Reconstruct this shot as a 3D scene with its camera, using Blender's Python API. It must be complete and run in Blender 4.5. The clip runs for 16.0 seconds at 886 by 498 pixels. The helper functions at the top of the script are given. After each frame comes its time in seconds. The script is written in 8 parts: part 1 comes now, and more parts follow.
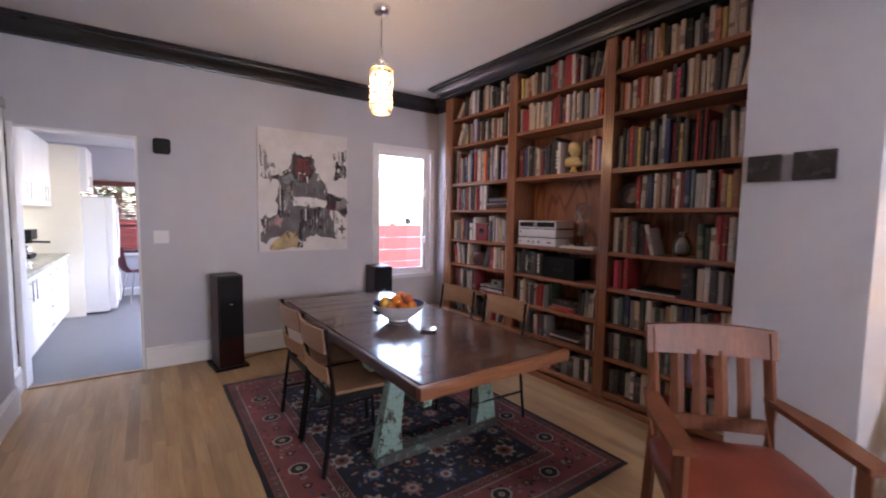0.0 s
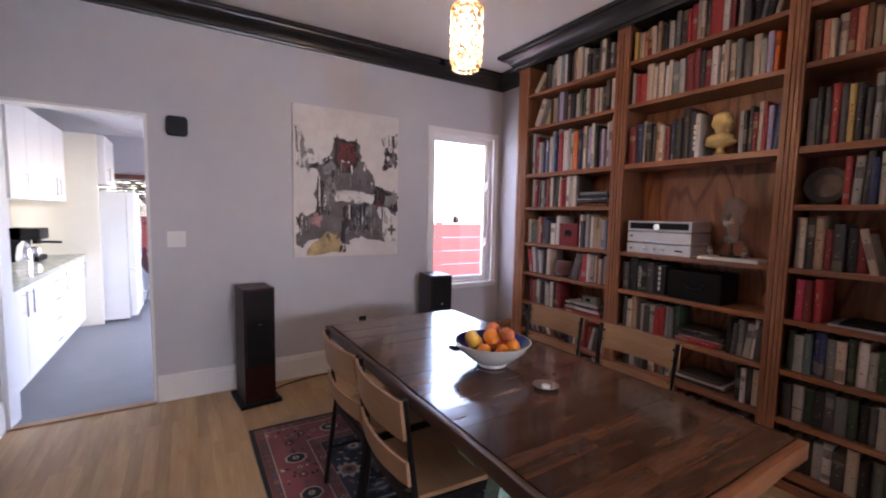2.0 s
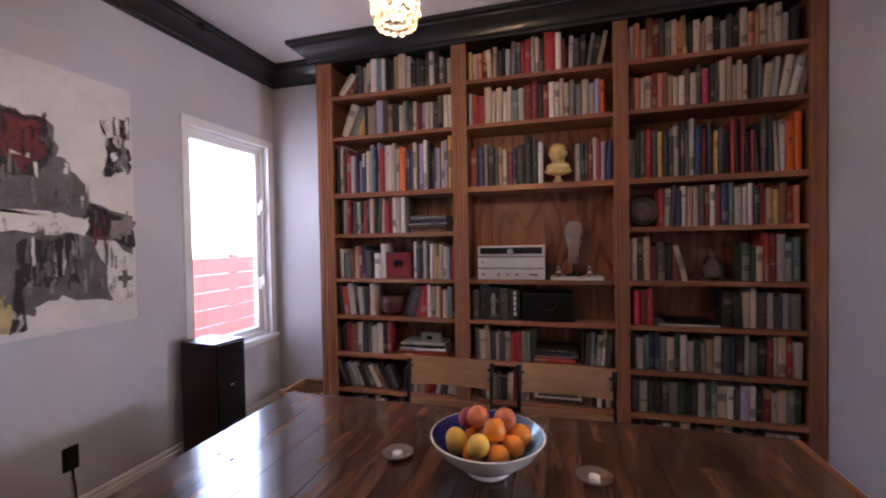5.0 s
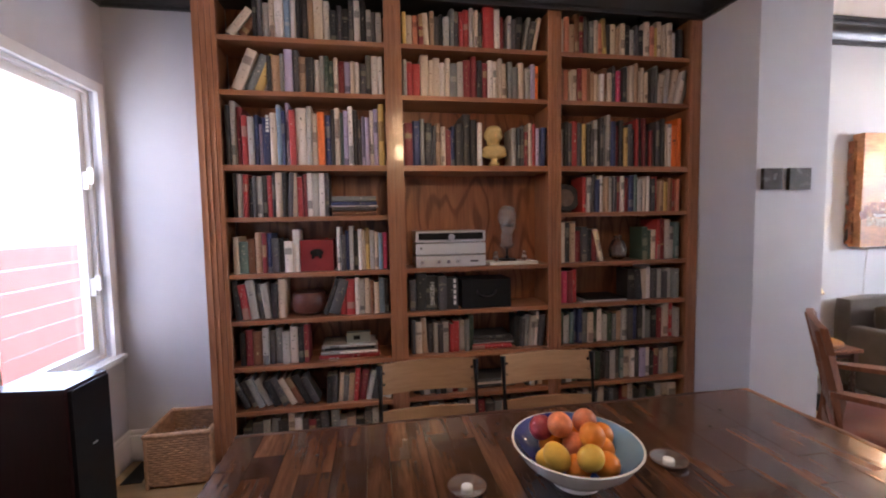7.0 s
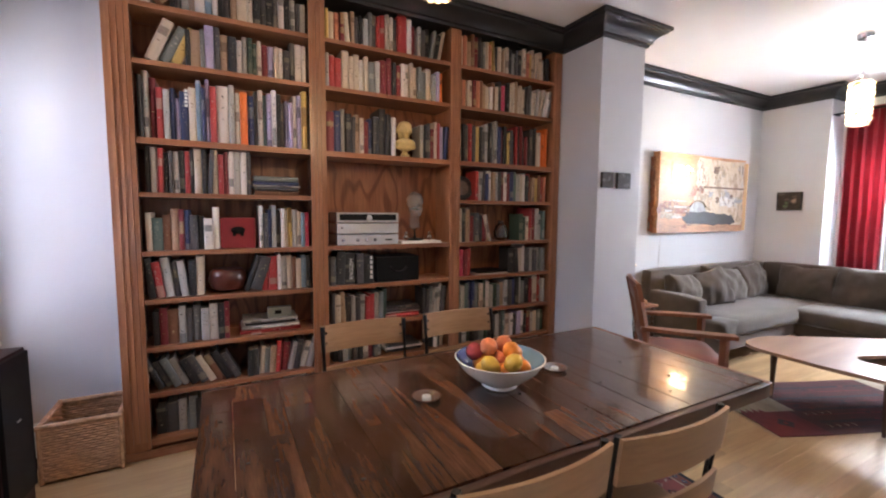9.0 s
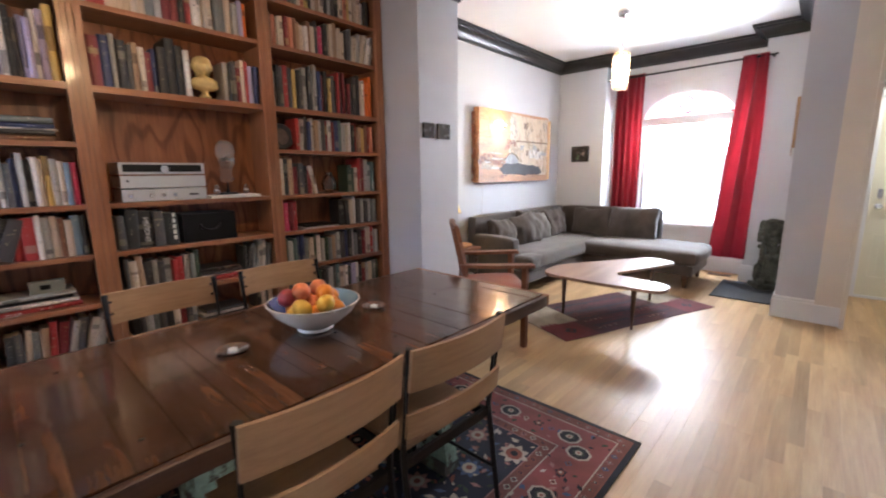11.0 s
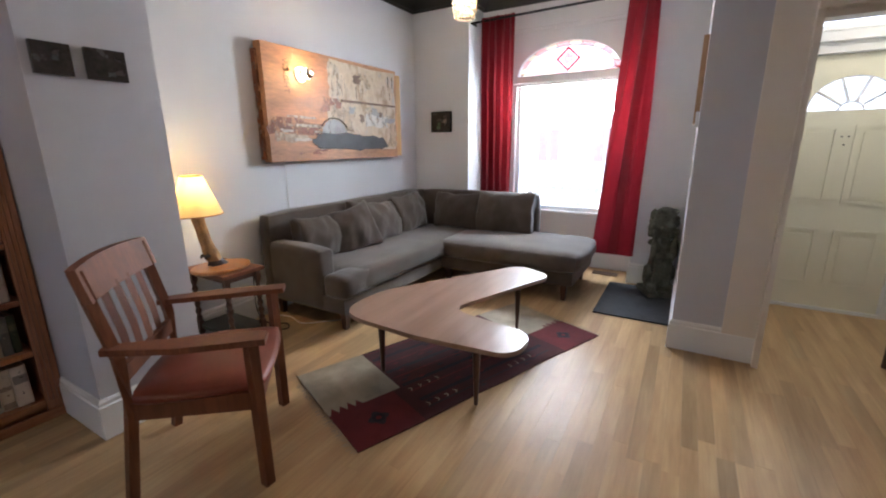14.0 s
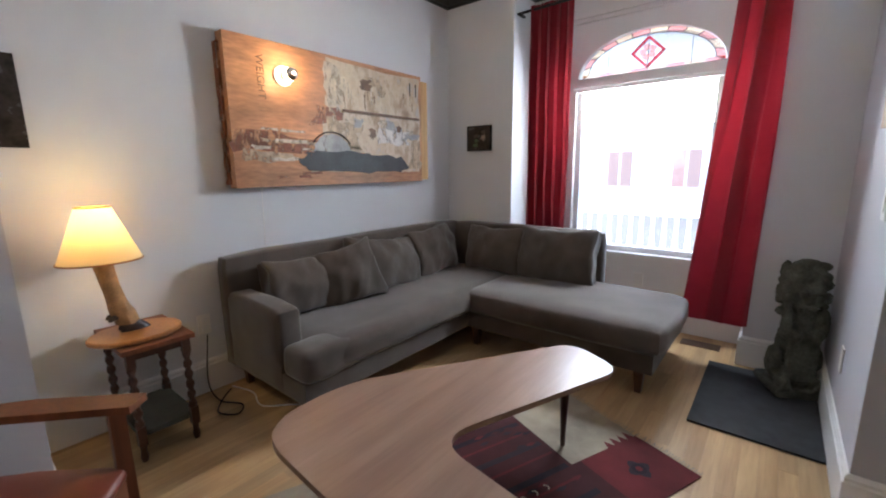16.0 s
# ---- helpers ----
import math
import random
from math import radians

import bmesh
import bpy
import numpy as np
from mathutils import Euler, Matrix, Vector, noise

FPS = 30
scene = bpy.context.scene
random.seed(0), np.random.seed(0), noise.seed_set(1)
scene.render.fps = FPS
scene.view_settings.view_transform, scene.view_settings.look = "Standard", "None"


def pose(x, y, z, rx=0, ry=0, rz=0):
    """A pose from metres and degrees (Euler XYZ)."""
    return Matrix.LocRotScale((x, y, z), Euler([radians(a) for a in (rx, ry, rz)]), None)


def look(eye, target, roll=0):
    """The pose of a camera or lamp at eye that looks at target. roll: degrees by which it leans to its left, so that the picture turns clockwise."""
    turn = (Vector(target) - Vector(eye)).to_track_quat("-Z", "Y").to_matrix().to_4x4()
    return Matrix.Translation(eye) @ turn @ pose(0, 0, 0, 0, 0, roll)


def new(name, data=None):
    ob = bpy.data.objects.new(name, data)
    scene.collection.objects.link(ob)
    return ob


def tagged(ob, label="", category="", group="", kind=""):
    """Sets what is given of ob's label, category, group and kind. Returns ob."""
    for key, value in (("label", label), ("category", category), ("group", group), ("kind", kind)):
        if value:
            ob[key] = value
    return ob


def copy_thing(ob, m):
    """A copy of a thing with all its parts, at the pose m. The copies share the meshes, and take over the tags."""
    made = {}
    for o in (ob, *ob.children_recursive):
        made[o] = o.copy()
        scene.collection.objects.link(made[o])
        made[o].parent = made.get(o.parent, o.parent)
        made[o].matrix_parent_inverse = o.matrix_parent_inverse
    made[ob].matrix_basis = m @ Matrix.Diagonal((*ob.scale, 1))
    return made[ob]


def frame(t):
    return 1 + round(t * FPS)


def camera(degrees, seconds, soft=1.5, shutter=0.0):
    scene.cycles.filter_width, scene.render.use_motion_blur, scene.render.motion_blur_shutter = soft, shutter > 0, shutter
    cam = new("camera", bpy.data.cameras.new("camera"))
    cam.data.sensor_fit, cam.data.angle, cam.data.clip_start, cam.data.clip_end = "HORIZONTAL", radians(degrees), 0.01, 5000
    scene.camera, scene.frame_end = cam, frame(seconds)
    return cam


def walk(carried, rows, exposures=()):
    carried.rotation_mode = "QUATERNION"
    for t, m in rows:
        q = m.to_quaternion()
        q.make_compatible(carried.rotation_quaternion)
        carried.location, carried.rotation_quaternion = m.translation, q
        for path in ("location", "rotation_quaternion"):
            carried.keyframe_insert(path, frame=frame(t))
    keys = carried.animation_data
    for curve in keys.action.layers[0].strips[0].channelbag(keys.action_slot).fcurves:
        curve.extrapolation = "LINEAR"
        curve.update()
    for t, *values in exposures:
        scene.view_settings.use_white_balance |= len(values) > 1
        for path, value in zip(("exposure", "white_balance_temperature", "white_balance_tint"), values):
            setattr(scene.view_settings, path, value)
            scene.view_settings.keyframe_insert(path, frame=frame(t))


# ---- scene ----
cam = camera(93.5, 16.0, soft=2.0, shutter=0.3)
EXPO, SKY = 4.05, 0.15
TABLE_W, PEND_W, ART_W, KITCH_W = 0.22, 0.8, 0.11, 1.5
SOUTH_W, NORTH_W, DOOR_W, HALL_W = 3.9, 0.15, 0.8, 0.85
PATH = [
    (0, (0.183, 0.09, 1.415), (1.338, 1.716, 1.264), 0.9),
    (0.5, (0.226, 0.326, 1.422), (1.258, 2.033, 1.272), 1.1),
    (1, (0.288, 0.574, 1.421), (1.263, 2.313, 1.262), 1.2),
    (1.5, (0.34, 0.809, 1.414), (1.327, 2.54, 1.239), 0.9),
    (2, (0.341, 1.03, 1.418), (1.39, 2.724, 1.252), 1.1),
    (2.5, (0.246, 1.243, 1.426), (1.489, 2.801, 1.264), 0.0),
    (3, (0.209, 1.44, 1.424), (1.622, 2.846, 1.263), -1.0),
    (3.5, (0.178, 1.662, 1.42), (1.768, 2.869, 1.303), -1.2),
    (4, (0.172, 1.87, 1.437), (1.887, 2.895, 1.346), -0.7),
    (4.5, (0.178, 2.119, 1.449), (2.021, 2.893, 1.384), -0.6),
    (5, (0.273, 2.315, 1.441), (2.197, 2.859, 1.4), -1.0),
    (7.5, (0.496, 3.25, 1.462), (2.426, 2.747, 1.31), -0.5),
    (8, (0.427, 3.364, 1.451), (2.311, 2.711, 1.298), -0.0),
    (10.5, (0.083, 3.565, 1.327), (1.551, 2.24, 1.03), -0.3),
    (11, (0.106, 3.385, 1.321), (1.427, 1.926, 0.963), -0.6),
    (11.5, (0.134, 3.153, 1.316), (1.289, 1.559, 0.962), -0.3),
    (12, (0.193, 2.871, 1.322), (1.185, 1.18, 0.927), -0.7),
    (12.5, (0.226, 2.583, 1.332), (1.118, 0.848, 0.892), -0.6),
    (13, (0.239, 2.239, 1.322), (1.143, 0.519, 0.851), -0.6),
    (13.5, (0.293, 1.916, 1.313), (1.213, 0.208, 0.828), -0.3),
    (14, (0.352, 1.602, 1.327), (1.324, -0.077, 0.841), -0.5),
    (14.5, (0.373, 1.3, 1.32), (1.439, -0.326, 0.85), -0.7),
    (15, (0.418, 1.039, 1.318), (1.544, -0.553, 0.874), -0.7),
    (15.5, (0.522, 0.806, 1.329), (1.706, -0.747, 0.901), -0.2),
    (16, (0.632, 0.6, 1.3), (1.865, -0.929, 0.926), -0.6),
]
walk(cam, [(t, look(eye, target, roll)) for t, eye, target, roll in PATH],
     exposures=[(0.0, EXPO + 0.0, 6150, 23), (5.0, EXPO + 0.1, 6000, 23), (8.0, EXPO + 0.6, 6150, 14), (10.5, EXPO + 0.7, 6150, 12), (11.5, EXPO + 0.55, 6150, 11), (13.0, EXPO + 0.14, 6200, 10), (16.0, EXPO - 0.52, 6050, 9)])

# ---- world, sun and large lights ----
world = bpy.data.worlds.new("sky")
scene.world = world
world.use_nodes = True
wn = world.node_tree
sky = wn.nodes.new("ShaderNodeTexSky")
sky.sky_type = 'NISHITA'
sky.sun_disc = False
sky.sun_elevation, sky.sun_rotation = radians(48), radians(90)
sky.dust_density, sky.air_density = 1.5, 1.0
wn.links.new(sky.outputs[0], wn.nodes["Background"].inputs[0])
wn.nodes["Background"].inputs[1].default_value = SKY
sun_data = bpy.data.lights.new("sun", 'SUN')
sun_data.energy, sun_data.angle, sun_data.color = 2.0, radians(10), (1.0, 0.96, 0.9)
sun = new("sun", sun_data)
sun.matrix_world = look((10, 0, 11), (0, 0, 0))


def lamp(name, kind, place, watts, color, size=0.05, target=None, size_y=None):
    data = bpy.data.lights.new(name, kind)
    data.energy, data.color = watts, color
    if kind == 'AREA':
        data.shape, data.size, data.size_y = 'RECTANGLE', size, size_y or size
    else:
        data.shadow_soft_size = size
    ob = new(name, data)
    ob.matrix_world = look(place, target) if target else Matrix.Translation(place)
    return ob


# ---- materials ----
def nodes_of(name):
    m = bpy.data.materials.new(name)
    m.use_nodes = True
    return m, m.node_tree, m.node_tree.nodes["Principled BSDF"]


def coords(nt, scale, shift=True):
    """Object coordinates, scaled, moved by a random amount for each object."""
    tc = nt.nodes.new("ShaderNodeTexCoord")
    mp = nt.nodes.new("ShaderNodeMapping")
    mp.inputs["Scale"].default_value = scale
    nt.links.new(tc.outputs["Object"], mp.inputs["Vector"])
    if shift:
        info = nt.nodes.new("ShaderNodeObjectInfo")
        mul = nt.nodes.new("ShaderNodeMath")
        mul.operation, mul.inputs[1].default_value = 'MULTIPLY', 37.0
        nt.links.new(info.outputs["Random"], mul.inputs[0])
        nt.links.new(mul.outputs[0], mp.inputs["Location"])
    return mp.outputs[0]


def noise_tex(nt, vec, scale, detail=4.0, rough=0.55):
    n = nt.nodes.new("ShaderNodeTexNoise")
    n.inputs["Scale"].default_value, n.inputs["Detail"].default_value, n.inputs["Roughness"].default_value = scale, detail, rough
    nt.links.new(vec, n.inputs["Vector"])
    return n.outputs["Fac"]


def ramp(nt, fac, stops, interpolation='LINEAR'):
    r = nt.nodes.new("ShaderNodeValToRGB")
    r.color_ramp.interpolation = interpolation
    while len(r.color_ramp.elements) < len(stops):
        r.color_ramp.elements.new(0.5)
    for e, (p, c) in zip(r.color_ramp.elements, stops):
        e.position, e.color = p, (*c, 1)
    nt.links.new(fac, r.inputs[0])
    return r.outputs[0]


def mix(nt, fac, a, b, kind='MIX'):
    m = nt.nodes.new("ShaderNodeMix")
    m.data_type, m.blend_type = 'RGBA', kind
    for sock, v in ((m.inputs[0], fac), (m.inputs[6], a), (m.inputs[7], b)):
        if isinstance(v, (int, float)):
            sock.default_value = v
        elif isinstance(v, tuple):
            sock.default_value = (*v, 1)
        else:
            nt.links.new(v, sock)
    return m.outputs[2]


def bump(nt, bs, fac, strength, distance=0.002):
    b = nt.nodes.new("ShaderNodeBump")
    b.inputs["Strength"].default_value, b.inputs["Distance"].default_value = strength, distance
    nt.links.new(fac, b.inputs["Height"])
    nt.links.new(b.outputs[0], bs.inputs["Normal"])


def shade(c, k):
    return tuple(min(1.0, v * k) for v in c)


def surface(name, color, rough=0.5, metal=0.0, var=0.12, scale=6.0, grain=60.0, relief=0.15, stretch=(1, 1, 1), coat=0.0, rvar=0.12, spec=0.5):
    """A surface with a slow and a fine variation of colour, gloss and relief."""
    m, nt, bs = nodes_of(name)
    vec = coords(nt, stretch)
    slow, fine = noise_tex(nt, vec, scale), noise_tex(nt, vec, grain, 3.0)
    c1 = ramp(nt, slow, [(0.3, shade(color, 1 - var)), (0.7, shade(color, 1 + var))])
    c2 = ramp(nt, fine, [(0.3, (1 - var * 0.7,) * 3), (0.7, (1, 1, 1))])
    nt.links.new(mix(nt, 1.0, c1, c2, 'MULTIPLY'), bs.inputs["Base Color"])
    r = nt.nodes.new("ShaderNodeMapRange")
    r.inputs[3].default_value, r.inputs[4].default_value = max(0.02, rough - rvar), min(1.0, rough + rvar)
    nt.links.new(slow, r.inputs[0])
    nt.links.new(r.outputs[0], bs.inputs["Roughness"])
    bs.inputs["Metallic"].default_value = metal
    bs.inputs["Coat Weight"].default_value = coat
    bs.inputs["Coat Roughness"].default_value = 0.08
    bs.inputs["Specular IOR Level"].default_value = spec
    if relief:
        bump(nt, bs, fine, relief)
    return m


def wood(name, dark, light, axis=1, rough=0.4, coat=0.0, figure=1.0, per_object=0.25, island=False, relief=0.12, streaky=0.75, rings=0.0):
    """Wood with grain along an axis; every object or island has its own tone."""
    m, nt, bs = nodes_of(name)
    st = [14.0, 14.0, 14.0]
    st[axis] = 0.9
    vec = coords(nt, tuple(st))
    fine = noise_tex(nt, vec, 5.0, 6.0, 0.65)
    st2 = [3.0, 3.0, 3.0]
    st2[axis] = 0.35
    slow = noise_tex(nt, coords(nt, tuple(st2)), 1.6 * figure, 3.0)
    base = ramp(nt, slow, [(0.25, dark), (0.75, light)])
    streak = ramp(nt, fine, [(0.32, (0.55, 0.5, 0.45)), (0.62, (1, 1, 1))])
    col = mix(nt, streaky, base, streak, 'MULTIPLY')
    if rings:
        # arched growth lines of flat-sawn veneer
        wave = nt.nodes.new("ShaderNodeMath")
        wave.operation, wave.inputs[1].default_value = 'MULTIPLY', rings
        st3 = [2.2, 2.2, 2.2]
        st3[axis] = 0.7
        nt.links.new(noise_tex(nt, coords(nt, tuple(st3)), 1.5, 2.0, 0.4), wave.inputs[0])
        sine = nt.nodes.new("ShaderNodeMath")
        sine.operation = 'SINE'
        nt.links.new(wave.outputs[0], sine.inputs[0])
        lines = ramp(nt, sine.outputs[0], [(0.0, (1, 1, 1)), (0.45, (0.95, 0.92, 0.9)), (0.95, (0.45, 0.36, 0.3))])
        col = mix(nt, 0.8, col, lines, 'MULTIPLY')
    if island:
        src = nt.nodes.new("ShaderNodeNewGeometry").outputs["Random Per Island"]
    else:
        src = nt.nodes.new("ShaderNodeObjectInfo").outputs["Random"]
    tone = ramp(nt, src, [(0.0, (1 - per_object,) * 3), (0.5, (1, 1 - per_object * 0.15, 1 - per_object * 0.25)), (1.0, (1 - per_object * 0.35, 1 - per_object * 0.5, 1 - per_object * 0.6))])
    nt.links.new(mix(nt, 1.0, col, tone, 'MULTIPLY'), bs.inputs["Base Color"])
    r = nt.nodes.new("ShaderNodeMapRange")
    r.inputs[3].default_value, r.inputs[4].default_value = max(0.03, rough - 0.1), rough + 0.1
    nt.links.new(fine, r.inputs[0])
    nt.links.new(r.outputs[0], bs.inputs["Roughness"])
    bs.inputs["Coat Weight"].default_value = coat
    bs.inputs["Coat Roughness"].default_value = 0.1
    bump(nt, bs, fine, relief)
    return m


def fabric(name, color, weave=900.0, var=0.12, sheen=0.3, rough=0.9):
    m = surface(name, color, rough, 0, var, 5.0, weave, 0.25, rvar=0.03, spec=0.2)
    bs = m.node_tree.nodes["Principled BSDF"]
    bs.inputs["Sheen Weight"].default_value = sheen
    bs.inputs["Sheen Roughness"].default_value = 0.5
    return m


def glass(name, color=(1, 1, 1), rough=0.0, ior=1.45):
    m, nt, bs = nodes_of(name)
    bs.inputs["Base Color"].default_value = (*color, 1)
    bs.inputs["Roughness"].default_value = rough
    bs.inputs["Transmission Weight"].default_value = 1.0
    bs.inputs["IOR"].default_value = ior
    return m


def glowing(name, color, strength, base=None):
    m, nt, bs = nodes_of(name)
    bs.inputs["Base Color"].default_value = (*(base or color), 1)
    bs.inputs["Emission Color"].default_value = (*color, 1)
    bs.inputs["Emission Strength"].default_value = strength
    bs.inputs["Roughness"].default_value = 0.6
    return m


def chipped(name, paint_color, under):
    """Old paint: scuffed, flaked away in patches to the dark layer below."""
    m, nt, bs = nodes_of(name)
    vec = coords(nt, (1, 1, 1))
    flakes, scuff = noise_tex(nt, vec, 13.0, 6.0, 0.7), noise_tex(nt, vec, 45.0, 4.0, 0.6)
    tone = ramp(nt, scuff, [(0.3, shade(paint_color, 0.7)), (0.7, shade(paint_color, 1.15))])
    mask = ramp(nt, flakes, [(0.55, (0, 0, 0)), (0.60, (1, 1, 1))])
    nt.links.new(mix(nt, mask, tone, under), bs.inputs["Base Color"])
    bs.inputs["Roughness"].default_value = 0.65
    bump(nt, bs, mask, -0.4, 0.002)
    return m


def worn_wood(name):
    """Old dark boards: grain across the table, pale worn patches, dark stains and scratches."""
    m, nt, bs = nodes_of(name)
    grain = noise_tex(nt, coords(nt, (1.6, 22.0, 8.0)), 4.0, 7.0, 0.7)
    blotch = noise_tex(nt, coords(nt, (1.5, 10.0, 4.0)), 1.6, 5.0, 0.6)
    stain = noise_tex(nt, coords(nt, (9.0, 13.0, 9.0)), 2.1, 4.0, 0.6)
    base = ramp(nt, blotch, [(0.26, (0.033, 0.017, 0.011)), (0.46, (0.080, 0.038, 0.022)), (0.64, (0.145, 0.069, 0.038)), (0.80, (0.26, 0.135, 0.072))])
    fine = ramp(nt, grain, [(0.3, (0.38, 0.34, 0.32)), (0.55, (1, 1, 1)), (0.75, (1.25, 1.2, 1.12))])
    col = mix(nt, 0.6, base, fine, 'MULTIPLY')
    col = mix(nt, ramp(nt, stain, [(0.66, (0, 0, 0)), (0.85, (0.5, 0.5, 0.5))]), col, (0.018, 0.010, 0.008))
    tone = ramp(nt, nt.nodes.new("ShaderNodeObjectInfo").outputs["Random"], [(0.0, (0.62, 0.60, 0.58)), (0.5, (1.0, 0.97, 0.94)), (1.0, (1.45, 1.36, 1.26))])
    nt.links.new(mix(nt, 1.0, col, tone, 'MULTIPLY'), bs.inputs["Base Color"])
    r = nt.nodes.new("ShaderNodeMapRange")
    r.inputs[1].default_value, r.inputs[2].default_value = 0.3, 0.7
    r.inputs[3].default_value, r.inputs[4].default_value = 0.13, 0.24
    nt.links.new(stain, r.inputs[0])
    nt.links.new(r.outputs[0], bs.inputs["Roughness"])
    bs.inputs["Coat Weight"].default_value = 0.45
    bs.inputs["Coat Roughness"].default_value = 0.07
    bump(nt, bs, mix(nt, 0.5, grain, stain), 0.05)
    return m


M_WALL = surface("grey_wall_paint", (0.515, 0.515, 0.55), 0.6, var=0.04, scale=1.3, grain=260, relief=0.05)
# same wall grey, lightened for the living room: its light is in the colour
M_WALL_LIT = surface("pale_grey_wall_paint", (0.66, 0.67, 0.69), 0.6, var=0.03, scale=1.3, grain=260, relief=0.05)
M_CEIL = surface("ceiling_paint", (0.78, 0.78, 0.79), 0.8, var=0.025, scale=1.0, grain=200, relief=0.05)
M_TRIM = surface("white_trim_paint", (0.78, 0.78, 0.77), 0.35, var=0.03, scale=3, grain=150, relief=0.04)
M_CASING = surface("cream_casing_paint", (0.72, 0.66, 0.58), 0.38, var=0.04, scale=3, grain=150, relief=0.04)
M_DOORPAINT = surface("cream_door_paint", (0.78, 0.75, 0.60), 0.4, var=0.03, scale=3, grain=150, relief=0.05)
M_CROWN = surface("black_crown_paint", (0.022, 0.022, 0.024), 0.32, var=0.2, scale=3, grain=120, relief=0.05)
M_FLOOR = wood("maple_floor_wood", (0.42, 0.275, 0.14), (0.65, 0.465, 0.255), 1, 0.39, 0.0, 1.6, 0.24, relief=0.01, streaky=0.35)
M_FLOORJ = wood("maple_floor_wood_joined", (0.42, 0.275, 0.14), (0.65, 0.465, 0.255), 1, 0.39, 0.0, 1.6, 0.24, True, 0.01, 0.35)
for m_ in (M_FLOOR, M_FLOORJ):
    m_.node_tree.nodes["Principled BSDF"].inputs["Specular IOR Level"].default_value = 0.17
M_SUBFLOOR = surface("floor_joint_wood", (0.42, 0.26, 0.13), 0.8)
M_KFLOOR = surface("grey_kitchen_floor", (0.17, 0.18, 0.20), 0.5, var=0.12, scale=5, grain=90, relief=0.06)
M_CASE = wood("bookcase_oak_upright", (0.27, 0.108, 0.052), (0.53, 0.245, 0.125), 2, 0.32, 0.35, 1.0, 0.2)
M_CASEH = wood("bookcase_oak_level", (0.27, 0.108, 0.052), (0.53, 0.245, 0.125), 1, 0.36, 0.2, 1.0, 0.2)
M_CASEB = wood("bookcase_plywood_back", (0.22, 0.078, 0.034), (0.46, 0.185, 0.078), 2, 0.38, 0.15, 1.6, 0.1, rings=70.0)
M_TABLE = worn_wood("table_old_wood")
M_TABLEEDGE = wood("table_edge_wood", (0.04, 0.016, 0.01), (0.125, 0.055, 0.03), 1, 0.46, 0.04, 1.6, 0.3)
M_TABLEEND = wood("table_end_wood", (0.16, 0.055, 0.022), (0.36, 0.15, 0.06), 0, 0.42, 0.1, 1.8, 0.1)
M_WEATHER = chipped("weathered_trestle_wood", (0.085, 0.082, 0.07), (0.16, 0.22, 0.185))
M_MINT = chipped("mint_chipped_paint", (0.27, 0.40, 0.335), (0.055, 0.045, 0.04))
M_PLY = wood("chair_plywood", (0.31, 0.175, 0.088), (0.44, 0.27, 0.15), 1, 0.45, 0.05, 1.0, 0.12, streaky=0.4)
M_IRON = surface("dark_chair_steel", (0.02, 0.019, 0.02), 0.42, 0.6, var=0.3, scale=12, grain=90)
M_ARM = wood("armchair_oak", (0.14, 0.044, 0.017), (0.27, 0.092, 0.036), 2, 0.5, 0.0, 1.2, 0.12)
M_LEATHER = surface("red_brown_leather", (0.22, 0.045, 0.022), 0.38, var=0.25, scale=5, grain=240, relief=0.25)
M_SOFA = fabric("taupe_sofa_fabric", (0.094, 0.075, 0.061), 700, 0.2, 0.35)
M_WALNUT = wood("walnut_table_top", (0.24, 0.14, 0.095), (0.42, 0.275, 0.20), 1, 0.36, 0.1, 1.6, 0.08, relief=0.05, streaky=0.25)
M_DARKLEG = wood("dark_turned_leg_wood", (0.05, 0.02, 0.012), (0.12, 0.05, 0.028), 2, 0.35, 0.2, 1.0, 0.1)
M_CURTAIN = fabric("red_curtain_fabric", (0.235, 0.016, 0.026), 500, 0.14, 0.35, 0.7)
nt_ = M_CURTAIN.node_tree
thin = nt_.nodes.new("ShaderNodeBsdfTranslucent")
thin.inputs[0].default_value = (0.50, 0.03, 0.05, 1)
blend = nt_.nodes.new("ShaderNodeMixShader")
blend.inputs[0].default_value = 0.15
nt_.links.new(nt_.nodes["Principled BSDF"].outputs[0], blend.inputs[1])
nt_.links.new(thin.outputs[0], blend.inputs[2])
nt_.links.new(blend.outputs[0], nt_.nodes["Material Output"].inputs[0])
M_STONE = surface("mossy_carved_stone", (0.115, 0.12, 0.092), 0.9, var=0.45, scale=10, grain=70, relief=0.6)
M_MAT = surface("charcoal_mat", (0.035, 0.038, 0.042), 0.95, var=0.3, scale=14, grain=220, relief=0.6)
M_BLACK = surface("black_plastic", (0.008, 0.008, 0.009), 0.5, var=0.2, relief=0.05)
M_MAHOG = wood("speaker_dark_veneer", (0.014, 0.004, 0.004), (0.034, 0.008, 0.007), 2, 0.35, 0.0, 1.0, 0.1)
for m_ in (M_BLACK, M_MAHOG):
    m_.node_tree.nodes["Principled BSDF"].inputs["Specular IOR Level"].default_value = 0.2
M_CHROME = surface("chrome", (0.75, 0.75, 0.76), 0.14, 1.0, var=0.04, relief=0.0)
M_SILVER = surface("brushed_silver", (0.66, 0.66, 0.67), 0.36, 0.7, var=0.06, scale=3, grain=160, relief=0.06, stretch=(1, 0.1, 1))
M_WHITE = surface("white_lacquer", (0.78, 0.77, 0.74), 0.48, var=0.012, relief=0.01)
M_CREAMP = surface("cream_lacquer", (0.80, 0.75, 0.62), 0.35, var=0.015, relief=0.02)
M_PANE = glass("window_pane_glass")
